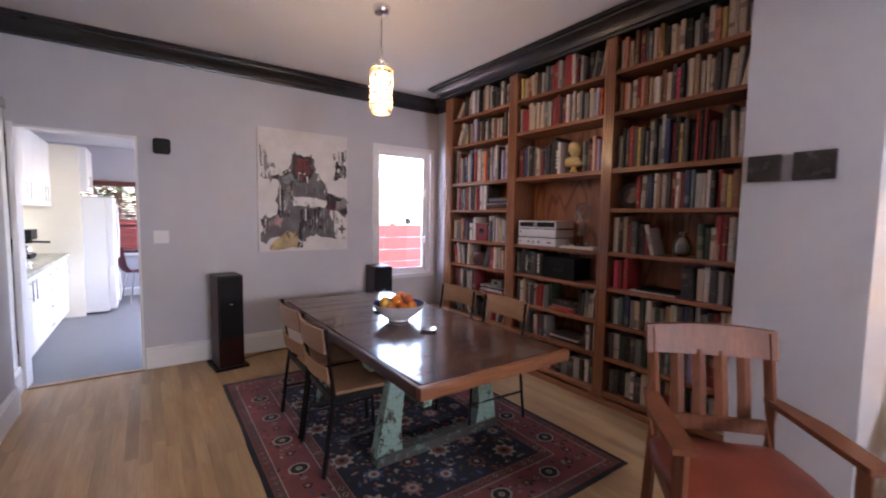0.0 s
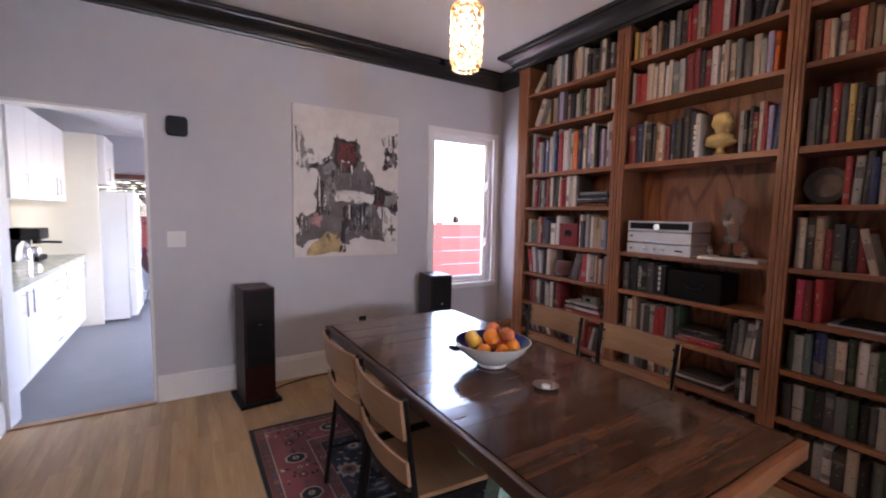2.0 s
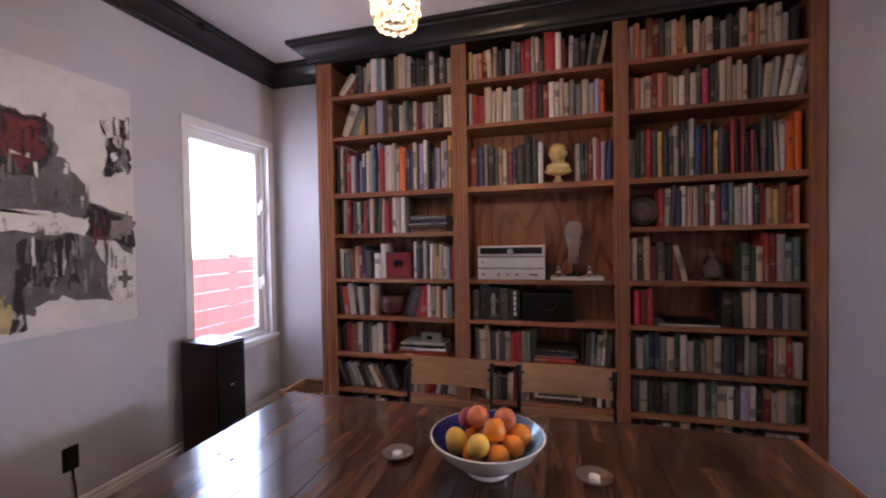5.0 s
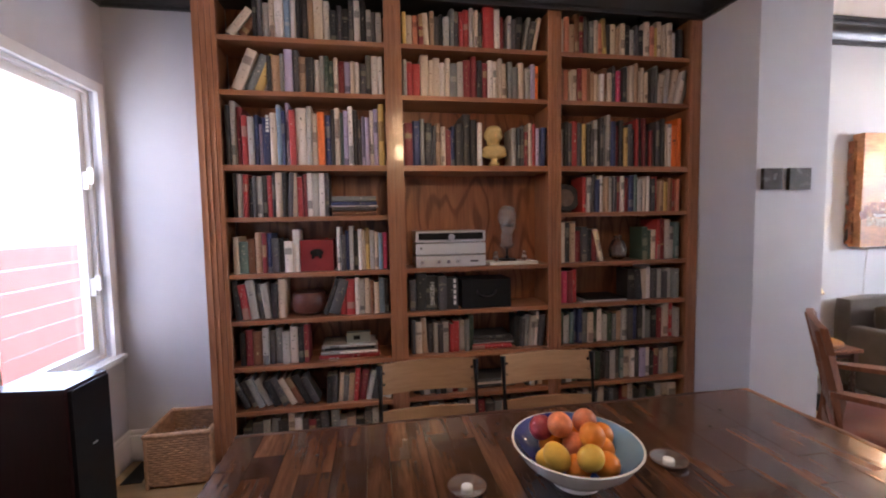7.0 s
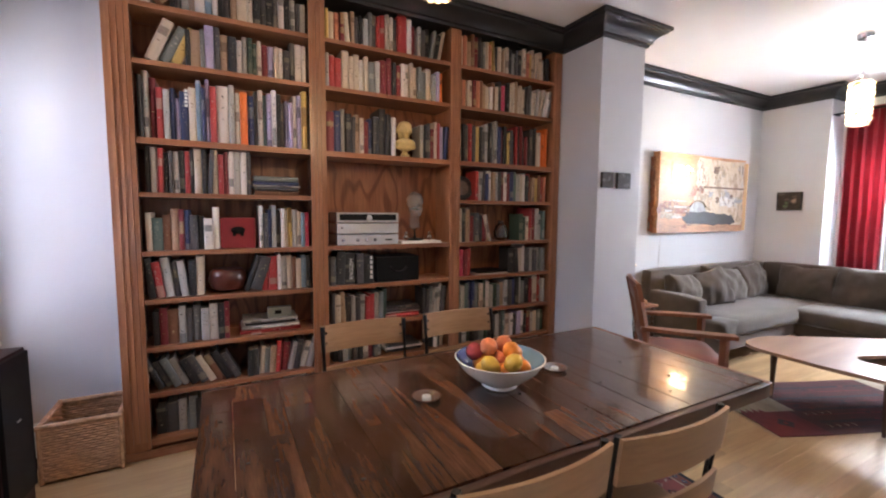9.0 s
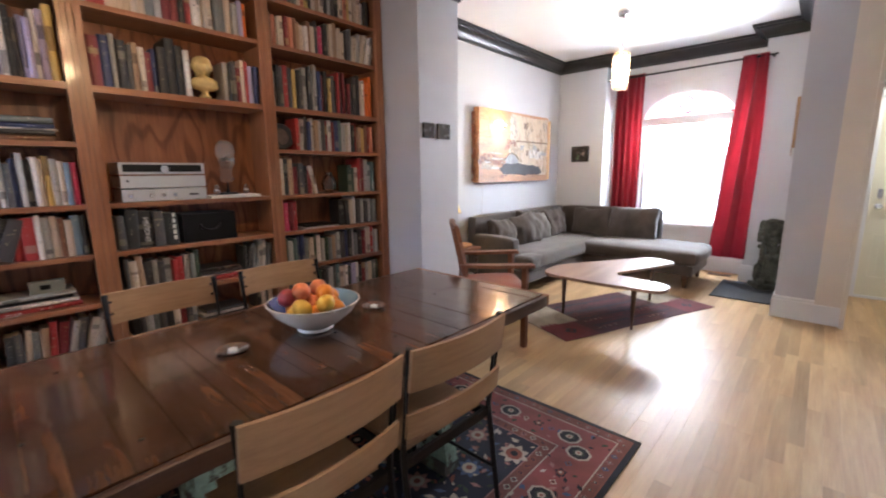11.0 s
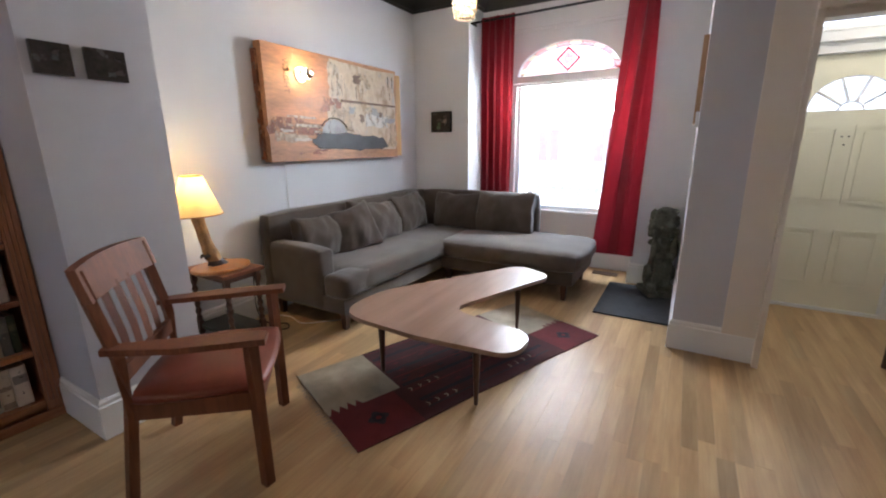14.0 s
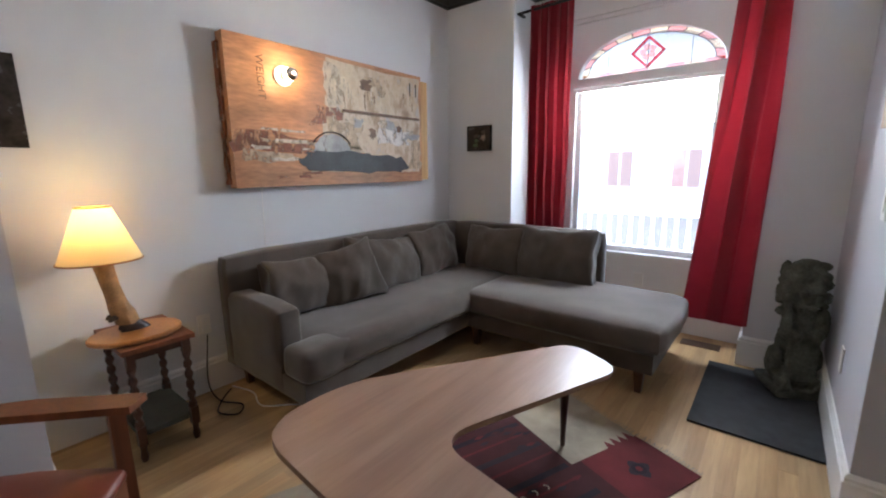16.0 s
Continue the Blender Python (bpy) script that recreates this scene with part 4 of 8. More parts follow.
copy_thing(ch, pose(2.06, 2.87, 0, 0, 0, 180))
copy_thing(ch, pose(2.06, 2.31, 0, 0, 0, 178))

# ---- bookcase ----
XB, XW = 3.01, 3.285
BAYS = [(3.912, 3.008), (2.908, 2.0), (1.916, 1.006)]
SHELF_Z = [0.10, 0.37, 0.632, 0.905, 1.175, 1.5, 1.795, 2.205, 2.50]
case = thing("bookcase", pose(0, 0, 0), "built-in reddish oak bookcase full of books", "bookcase")
for y0, y1 in ((3.912, 4.03), (2.908, 3.008), (1.916, 2.0), (0.935, 1.006)):
    b = B(); bx(b, XB - 0.018, XB + 0.004, y0, y1, 0.004, 2.80)
    soften(b, 0.0025, 1)
    post = part("stile", b, M_CASE, case)
    for k in range(3):
        yy = y0 + (y1 - y0) * (0.25 + 0.25 * k)
        b = B(); bx(b, XB - 0.025, XB - 0.018, yy - 0.008, yy + 0.008, 0.1, 2.7); soften(b, 0.003, 1)
        part("reed", b, M_CASE, post)
    b = B(); bx(b, XB + 0.004, XW, (y0 + y1) / 2 - 0.022, (y0 + y1) / 2 + 0.022, 0.004, 2.80); part("upright", b, M_CASE, case)
b = B(); bx(b, XB + 0.004, XW, 4.006, 4.03, 0.004, 2.8); part("side_panel", b, M_CASE, case)
for i, (ya, yb) in enumerate(BAYS):
    for z in SHELF_Z:
        if i == 1 and z == 1.5:
            continue
        th = 0.034 if z in (1.795, 0.10) else 0.026
        b = B(); bx(b, XB - 0.004, XW - 0.008, yb - 0.02, ya + 0.02, z - th, z); soften(b, 0.004, 2)
        part("shelf", b, M_CASEH, case)
    b = B(); bx(b, XW - 0.008, XW + 0.003, yb - 0.03, ya + 0.03, 0.004, 2.80); part("back_panel", b, M_CASEB, case)
    b = B(); bx(b, XB + 0.02, XB + 0.04, yb - 0.02, ya + 0.02, 0.004, 0.07); part("plinth", b, M_CASEH, case)
b = B(); bx(b, XB - 0.02, XW, 0.935, 4.03, 2.76, 2.86); part("frieze", b, M_CROWN, case)
b = B(); bx(b, XB - 0.03, XB - 0.018, 0.935, 4.03, 0.004, 0.05); soften(b, 0.004); part("foot_trim", b, M_CASEH, case)

# ---- living room: sofa ----
sofa = thing("sofa", pose(0, 0, 0), "taupe L-shaped sectional sofa with loose pillows", "sofa")
b = B(); bx(b, 2.335, 3.17, -2.62, -0.43, 0.155, 0.27); bx(b, 1.08, 2.336, -2.62, -1.80, 0.155, 0.27); soften(b, 0.02, 3); part("base", b, M_SOFA, sofa)
b = B(); puff(b, 3.03, 3.17, -2.64, -0.41, 0.15, 0.83, 0.05, 8, 0.0); part("back_long", b, M_SOFA, sofa)
b = B(); puff(b, 1.62, 3.03, -2.66, -2.53, 0.15, 0.83, 0.05, 8, 0.0); part("back_short", b, M_SOFA, sofa)
b = B()
puff(b, 2.53, 3.12, -0.565, -0.42, 0.155, 0.615, 0.03, 12, 0.008, 7.0, 0.004, None, (0.4, 1, 0.4))
for v in b.verts:
    if v.co.x < 2.75 and v.co.z > 0.3:
        v.co.z -= 0.07 * (2.75 - v.co.x) * (v.co.z - 0.3) / 0.31
part("arm", b, M_SOFA, sofa)
b = B(); puff(b, 2.31, 3.04, -2.55, -0.555, 0.265, 0.435, 0.055, 14, 0.025, 1.0); puff(b, 2.312, 2.535, -0.75, -0.428, 0.262, 0.43, 0.04, 8, 0.006, 5.0); part("seat_cushion", b, M_SOFA, sofa)
b = B(); puff(b, 1.04, 2.40, -2.62, -1.77, 0.265, 0.435, 0.055, 12, 0.03, 2.0); part("chaise_cushion", b, M_SOFA, sofa)
for i, (m, w, h) in enumerate(((pose(2.93, -0.86, 0.59, 4, 20, 5), 0.56, 0.34), (pose(2.86, -1.10, 0.61, -12, 20, -24), 0.46, 0.38), (pose(2.91, -1.52, 0.61, 6, 20, 0), 0.60, 0.38), (pose(2.93, -2.10, 0.62, -3, 16, 4), 0.54, 0.38),
                               (pose(2.50, -2.44, 0.62, 0, 14, -90), 0.52, 0.38), (pose(1.94, -2.44, 0.63, 0, 12, -90), 0.60, 0.42))):
    b = B(); puff(b, -0.075, 0.075, -w / 2, w / 2, -h / 2, h / 2, 0.022, 26, 0.055, 3.0 + i, 0.02, None, (1, -0.25, -0.25))
    for v in b.verts:
        # pinched corners
        k = min(1.0, (abs(v.co.y) / (w / 2)) ** 3 * (abs(v.co.z) / (h / 2)) ** 3)
        v.co.x *= 1 - 0.72 * k
        v.co.y *= 1 + 0.07 * k; v.co.z *= 1 + 0.09 * k
        v.co.z -= 0.018 * math.cos(v.co.y / w * math.pi) * max(0.0, v.co.z / h)
        v.co.x += 0.014 * noise.noise(Vector((v.co.y * 16 + 3 * i, v.co.z * 6 + v.co.y * 12, i * 2.3))) * (1 if v.co.x > 0 else 0.3)
        v.co.x += 0.006 * noise.noise(Vector((v.co.y * 42 + v.co.z * 18, v.co.z * 12, i * 5.1)))
    o = part("pillow", b, M_SOFA, sofa); o.matrix_basis = m
for x, y in ((2.42, -0.52), (3.1, -0.52), (1.16, -1.87), (1.16, -2.55), (2.3, -1.87), (3.1, -2.55)):
    b = B(); bx(b, x - 0.03, x + 0.03, y - 0.03, y + 0.03, 0.004, 0.165)
    for v in b.verts:
        if v.co.z < 0.05:
            v.co.x = x + (v.co.x - x) * 0.6; v.co.y = y + (v.co.y - y) * 0.6
    part("leg", b, M_DARKLEG, sofa)


# ---- coffee table: boomerang ----
def rounded(corners, n=10):
    """A closed outline from corners (x, y, radius)."""
    out = []
    for i, (x, y, r) in enumerate(corners):
        p = Vector((x, y)); a = Vector(corners[i - 1][:2]); c = Vector(corners[(i + 1) % len(corners)][:2])
        da, dc = (a - p).normalized(), (c - p).normalized()
        d = r / math.tan(math.acos(max(-1, min(1, da.dot(dc)))) / 2)
        d = min(d, (a - p).length * 0.49, (c - p).length * 0.49)
        s, e = p + da * d, p + dc * d
        for k in range(n + 1):
            t = k / n
            q = s * (1 - t) ** 2 + p * 2 * t * (1 - t) + e * t * t
            out.append((q.x, q.y))
    return out


CT = 0.41
coffee = thing("coffee_table", pose(1.5, -0.55, 0), "boomerang-shaped walnut coffee table with tapered legs", "coffee table")
outline = rounded([(1.985, -0.01, 0.22), (1.99, -0.42, 0.5), (1.39, -1.40, 0.13), (1.10, -1.25, 0.13), (1.45, -0.36, 0.12), (0.92, -0.27, 0.13), (0.92, -0.01, 0.13), (1.45, 0.03, 0.8)])
b = B(); prism(b, [(x - 1.5, y + 0.55) for x, y in outline], CT - 0.024, CT); soften(b, 0.010, 4)
part("tabletop", b, M_WALNUT, coffee)
for x, y in ((1.17, -0.14), (1.80, -0.17), (1.31, -1.13)):
    b = B(); d = Vector((x - 1.5, y + 0.55, 0)); lathe(b, [(0.011, 0.008), (0.014, 0.1), (0.022, 0.34), (0.024, CT - 0.022)], d.x, d.y, 14); part("leg", b, M_DARKLEG, coffee)

# ---- armchair ----
ac = thing("armchair", pose(2.041, 0.709, 0, 0, 0, -136), "mission oak armchair with red leather seat", "armchair")
# facing +x
for s in (-1, 1):
    b = B(); tube(b, [(0.24, s * 0.275, 0.004), (0.24, s * 0.275, 0.63)], 0.028, 4); part("front_leg", b, M_ARM, ac)
    b = B(); tube(b, [(-0.255, s * 0.235, 0.004), (-0.20, s * 0.235, 0.38), (-0.205, s * 0.235, 0.60), (-0.275, s * 0.238, 0.925)], 0.025, 4); part("rear_post", b, M_ARM, ac)
    b = B()
    prism(b, [(-0.24, s * 0.245 - 0.026), (0.0, s * 0.275 - 0.045), (0.30, s * 0.285 - 0.04), (0.30, s * 0.285 + 0.04), (0.0, s * 0.275 + 0.045), (-0.24, s * 0.245 + 0.026)], 0.63, 0.653); soften(b, 0.007); part("armrest", b, M_ARM, ac)
    b = B(); prism(b, [(-0.20, s * 0.232 - 0.012), (0.23, s * 0.272 - 0.012), (0.23, s * 0.272 + 0.012), (-0.20, s * 0.232 + 0.012)], 0.35, 0.42); soften(b, 0.004); part("seat_rail", b, M_ARM, ac)
for x, w, z0, z1, name in ((0.24, 0.255, 0.35, 0.42, "front_rail"), (-0.20, 0.215, 0.35, 0.42, "rear_rail"), (-0.205, 0.215, 0.50, 0.56, "lower_back_rail")):
    b = B(); bx(b, x - 0.012, x + 0.012, -w, w, z0, z1); soften(b, 0.004); part(name, b, M_ARM, ac)
b = B(); n = 10; rings = []
for i in range(n + 1):
    y = -0.265 + 0.53 * i / n
    cx = -0.02 * (1 - (y / 0.265) ** 2)
    top = 0.952 - 0.012 * (y / 0.265) ** 2
    rings.append([b.verts.new((-0.252 + cx - (z - 0.8) * 0.24 + dx, y, z)) for z, dx in ((0.82, 0), (top, 0), (top, 0.03), (0.82, 0.03))])
for r0, r1 in zip(rings, rings[1:]):
    for k in range(4):
        b.faces.new((r0[k], r0[(k + 1) % 4], r1[(k + 1) % 4], r1[k]))
b.faces.new(rings[0]); b.faces.new(rings[-1][::-1]); soften(b, 0.005, 2)
part("crest_rail", b, M_ARM, ac)
for k in range(4):
    y = -0.135 + 0.09 * k
    b = B(); tube(b, [(-0.208, y, 0.53), (-0.222, y, 0.66), (-0.258, y, 0.84)], 0.011, 4)
    for v in b.verts:
        v.co.y = y + (v.co.y - y) * 2.6
    part("back_slat", b, M_ARM, ac)
b = B(); puff(b, -0.19, 0.265, -0.258, 0.258, 0.405, 0.462, 0.03, 8, 0.02, 9.0); part("seat", b, M_LEATHER, ac, "worn red-brown leather seat")

# ---- side table and lamp ----
st = thing("side_table", pose(2.945, 0.03, 0), "small dark oak table with barley-twist legs", "side table")
b = B(); bx(b, -0.215, 0.215, -0.145, 0.145, 0.53, 0.552); soften(b, 0.006); part("tabletop", b, M_ARM, st)
b = B(); bx(b, -0.18, 0.18, -0.11, 0.11, 0.49, 0.53); part("apron", b, M_DARKLEG, st)
b = B(); prism(b, [(-0.19, -0.08), (-0.15, -0.12), (0.15, -0.12), (0.19, -0.08), (0.19, 0.08), (0.15, 0.12), (-0.15, 0.12), (-0.19, 0.08)], 0.125, 0.15); soften(b, 0.005); part("shelf", b, surface("dark_stone_shelf", (0.06, 0.065, 0.055), 0.6, var=0.3), st)
for sx in (-1, 1):
    for sy in (-1, 1):
        b = B(); n, k = 12, 44; rings = []
        for j in range(k + 1):
            z = 0.17 + 0.3 * j / k
            rings.append([b.verts.new((sx * 0.18 + (0.015 + 0.0045 * math.cos(2 * (2 * math.pi * i / n) + z * 120)) * math.cos(2 * math.pi * i / n), sy * 0.11 + (0.015 + 0.0045 * math.cos(2 * (2 * math.pi * i / n) + z * 120)) * math.sin(2 * math.pi * i / n), z)) for i in range(n)])
        for r0, r1 in zip(rings, rings[1:]):
            for i in range(n):
                b.faces.new((r0[i], r0[(i + 1) % n], r1[(i + 1) % n], r1[i]))
        bx(b, sx * 0.18 - 0.017, sx * 0.18 + 0.017, sy * 0.11 - 0.017, sy * 0.11 + 0.017, 0.46, 0.53)
        bx(b, sx * 0.18 - 0.017, sx * 0.18 + 0.017, sy * 0.11 - 0.017, sy * 0.11 + 0.017, 0.085, 0.175)
        lathe(b, [(0.012, 0.004), (0.017, 0.03), (0.012, 0.06), (0.016, 0.085)], sx * 0.18, sy * 0.11, 10)
        part("leg", b, M_DARKLEG, st)
tl = thing("table_lamp", pose(2.915, 0.065, 0.554), "lit table lamp with carved wooden base on slab", "lamp")
M_HONEY = wood("honey_wood", (0.34, 0.14, 0.04), (0.55, 0.27, 0.09), 2, 0.35, 0.3)
b = B(); lathe(b, [(0.95, 0.0), (1.0, 0.006), (1.0, 0.018), (0.96, 0.024)], 0, 0, 36, sx=0.15, sy=0.185); part("slab", b, M_HONEY, tl)
M_HORN = surface("dark_horn", (0.045, 0.03, 0.022), 0.35, var=0.4, scale=20, grain=120, relief=0.3)
M_HIDE = surface("ochre_hide", (0.36, 0.20, 0.075), 0.6, var=0.35, scale=18, grain=160, relief=0.4)
b = B(); n = 18; rings = []
for (cy, cz, rx, ry) in ((-0.012, 0.058, 0.034, 0.038), (-0.008, 0.085, 0.036, 0.037), (0.0, 0.115, 0.037, 0.038), (0.004, 0.14, 0.034, 0.034), (0.008, 0.165, 0.031, 0.031), (0.012, 0.20, 0.029, 0.029), (0.016, 0.25, 0.028, 0.028), (0.02, 0.30, 0.029, 0.029), (0.022, 0.34, 0.031, 0.031)):
    rings.append([b.verts.new((1.25 * rx * math.cos(2 * math.pi * i / n) * (1 + 0.06 * math.sin(4 * i + 40 * cz)), cy + 1.25 * ry * math.sin(2 * math.pi * i / n) * (1 + 0.05 * math.sin(3 * i + 60 * cz)), cz)) for i in range(n)])
for r0, r1 in zip(rings, rings[1:]):
    for i in range(n):
        b.faces.new((r0[i], r0[(i + 1) % n], r1[(i + 1) % n], r1[i]))
b.faces.new(rings[0][::-1]); b.faces.new(rings[-1])
part("base", b, M_HIDE, tl, "carved hoof-shaped base")
for s in (-1, 1):
    b = B(); n = 12; rings = []
    for (cy, cz, rx, ry) in ((-0.035, 0.0245, 0.021, 0.062), (-0.03, 0.04, 0.021, 0.052), (-0.02, 0.06, 0.019, 0.04), (-0.008, 0.085, 0.014, 0.026)):
        rings.append([b.verts.new((s * 0.019 + rx * math.cos(2 * math.pi * i / n), cy + ry * math.sin(2 * math.pi * i / n), cz)) for i in range(n)])
    for r0, r1 in zip(rings, rings[1:]):
        for i in range(n):
            b.faces.new((r0[i], r0[(i + 1) % n], r1[(i + 1) % n], r1[i]))
    b.faces.new(rings[0][::-1]); b.faces.new(rings[-1])
    part("hoof", b, M_HORN, tl, "dark horn hoof half")
    b = B(); tube(b, [(s * 0.02, 0.03, 0.10), (s * 0.023, 0.052, 0.095), (s * 0.022, 0.062, 0.083)], [0.014, 0.012, 0.006], 8); part("dew_claw", b, M_HORN, tl)
b = B(); cyl(b, (0, 0.022, 0.34), (0, 0.022, 0.46), 0.012); part("socket", b, M_CHROME, tl)
M_SHADE, nt, bs = nodes_of("cream_lamp_shade")
bs.inputs["Base Color"].default_value = (0.86, 0.77, 0.55, 1)
bs.inputs["Roughness"].default_value = 0.8
tr = nt.nodes.new("ShaderNodeBsdfTranslucent"); tr.inputs[0].default_value = (0.95, 0.79, 0.49, 1)
ad = nt.nodes.new("ShaderNodeMixShader"); ad.inputs[0].default_value = 0.36
nt.links.new(bs.outputs[0], ad.inputs[1]); nt.links.new(tr.outputs[0], ad.inputs[2])
nt.links.new(ad.outputs[0], nt.nodes["Material Output"].inputs[0])
b = B(); lathe(b, [(0.185, 0.36), (0.075, 0.60)], 0, 0.022, 40, sx=0.74, sy=0.84, cap=False)
bmesh.ops.solidify(b, geom=b.faces[:], thickness=0.002)
part("shade", b, M_SHADE, tl, "cream tapered fabric shade")
for r, z in ((0.186, 0.36), (0.076, 0.60)):
    b = B(); tube(b, [(0.74 * r * math.cos(2 * math.pi * i / 32), 0.022 + 0.84 * r * math.sin(2 * math.pi * i / 32), z) for i in range(33)], 0.004, 6)
    part("shade_trim", b, M_HONEY, tl)
b = B(); lathe(b, [(0.012, 0.45), (0.03, 0.49), (0.028, 0.52), (0.01, 0.545)], 0, 0.022, 14)
part("bulb", b, glowing("warm_bulb", (1.0, 0.68, 0.32), 3.0), tl)
# the base leans, and carries the shade off centre
for ob in tl.children:
    if ob.name.split(".")[0] != "slab":
        for v in ob.data.vertices:
            v.co.x += 0.037
            v.co.y += 0.028
    if ob.name.split(".")[0] in ("base", "socket", "shade", "shade_trim", "bulb"):
        for v in ob.data.vertices:
            k = min(1.0, max(0.0, (v.co.z - 0.06) / 0.3))
            v.co.x += 0.028 * k
            v.co.y += 0.022 * k
lamp("table_lamp_light", 'POINT', (2.98, 0.137, 1.13), TABLE_W, (1.0, 0.66, 0.26), 0.03)

# ---- pendants ----
M_BEAD = glass("amber_bead_glass", (1.0, 0.90, 0.74), 0.12, 1.4)
M_PBULB = glowing("pendant_bulb", (1.0, 0.74, 0.45), 5.0)


def pendant(x, y, z0, z1, r, label):
    p = thing("pendant_lamp", pose(x, y, 0), label, "lamp", "beaded glass pendants")
    b = B(); lathe(b, [(0.015, H - 0.06), (0.05, H - 0.045), (0.062, H - 0.015), (0.062, H - 0.003)], 0, 0, 24); part("canopy", b, M_CHROME, p)
    b = B()
    zz = H - 0.06
    k = 0
    while zz > z1 + 0.07:
        c = [(0.008 * math.cos(a * math.pi / 4) * (k % 2), 0.008 * math.cos(a * math.pi / 4) * ((k + 1) % 2), zz - 0.014 + 0.016 * math.sin(a * math.pi / 4)) for a in range(9)]
        tube(b, c, 0.0022, 5)
        zz -= 0.026; k += 1
    cyl(b, (0, 0, z1 + 0.02), (0, 0, H - 0.05), 0.003, n=6)
    part("chain", b, M_CHROME, p)
    b = B(); tube(b, [(r * 0.55 * math.cos(math.pi * i / 12), 0, z1 + 0.005 + 0.06 * math.sin(math.pi * i / 12)) for i in range(13)], 0.003, 6); part("bail", b, M_CHROME, p)
    b = B()
    for z in (z1, z1 - 0.012):
        tube(b, [(r * 0.9 * math.cos(2 * math.pi * i / 24), r * 0.9 * math.sin(2 * math.pi * i / 24), z) for i in range(25)], 0.004, 6)
    part("rim", b, surface("brass_rim", (0.7, 0.5, 0.25), 0.25, 1.0, relief=0), p)
    rows, nb = 9, 13
    bead = bmesh.new(); bmesh.ops.create_icosphere(bead, subdivisions=2, radius=1.0)
    me = mesh_of("bead", bead, M_BEAD, 60)
    br = r * math.pi / nb
    for j in range(rows):
        rr = r * (0.94 if j < rows - 1 else 0.78)
        for i in range(nb):
            a = 2 * math.pi * (i + 0.5 * (j % 2)) / nb
            o = new("bead", me); o.parent = p
            o.matrix_basis = Matrix.LocRotScale((rr * math.cos(a), rr * math.sin(a), z1 - 0.02 - (z1 - z0 - 0.03) * j / (rows - 1)), Euler((0, 0, a)), (br * 0.75, br * 1.0, (z1 - z0) / rows * 0.56))
    b = B(); lathe(b, [(0.012, z1 - 0.02), (0.024, z1 - 0.07), (0.026, z1 - 0.15), (0.014, z1 - 0.19)], 0, 0, 14); part("bulb", b, M_PBULB, p)
    return p


pendant(1.57, 2.83, 2.15, 2.455, 0.075, "lit pendant lamp of amber glass beads over table")
pendant(1.76, -1.15, 2.15, 2.49, 0.075, "lit pendant lamp of glass beads over coffee table")
lamp("pendant_light", 'POINT', (1.57, 2.83, 2.10), PEND_W, (1.0, 0.68, 0.36), 0.06)
lamp("pendant_light", 'POINT', (1.76, -1.15, 2.10), PEND_W * 0.15, (1.0, 0.74, 0.45), 0.06)
lamp("under_cabinet_light", 'AREA', (-1.12, 6.5, 1.465), KITCH_W * 0.12, (1.0, 0.93, 0.8), 0.1, (-1.12, 6.5, 0), 1.7)
# fill lamp in the added, unseen east opening; brightens the kitchen
lamp("kitchen_window_light", 'AREA', (2.28, 6.9, 1.5), KITCH_W, (0.95, 0.97, 1.0), 2.4, (-1, 6.9, 1.2), 1.1)

lamp("window_daylight", 'AREA', (WX, -3.135, 1.78), SOUTH_W, (0.93, 0.96, 1.0), 0.96, (WX, 0, 1.5), 0.30)
lamp("window_daylight", 'AREA', (2.805, 4.735, 1.98), NORTH_W, (0.93, 0.96, 1.0), 0.60, (2.805, 0, 1.6), 0.32)
lamp("transom_daylight", 'AREA', (-0.65, -2.74, 2.31), DOOR_W, (0.96, 0.97, 1.0), 0.60, (-0.65, 0, 1.5), 0.34)

# round ceiling light in the vestibule
vl = thing("ceiling_light", pose(-0.97, -2.1, 0), "white glass globe ceiling light in the vestibule", "lamp")
b = B(); cyl(b, (0, 0, 2.66), (0, 0, H - 0.002), 0.012); lathe(b, [(0.05, H - 0.02), (0.055, H - 0.003)], 0, 0, 18); part("stem", b, M_CHROME, vl)
b = B(); g = bmesh.ops.create_uvsphere(b, u_segments=24, v_segments=14, radius=0.085); bmesh.ops.translate(b, verts=b.verts, vec=(0, 0, 2.58)); part("globe", b, glowing("opal_globe", (1.0, 0.92, 0.78), 0.25), vl)
lamp("vestibule_light", 'POINT', (-0.97, -2.1, 2.44), HALL_W, (1.0, 0.9, 0.72), 0.06)

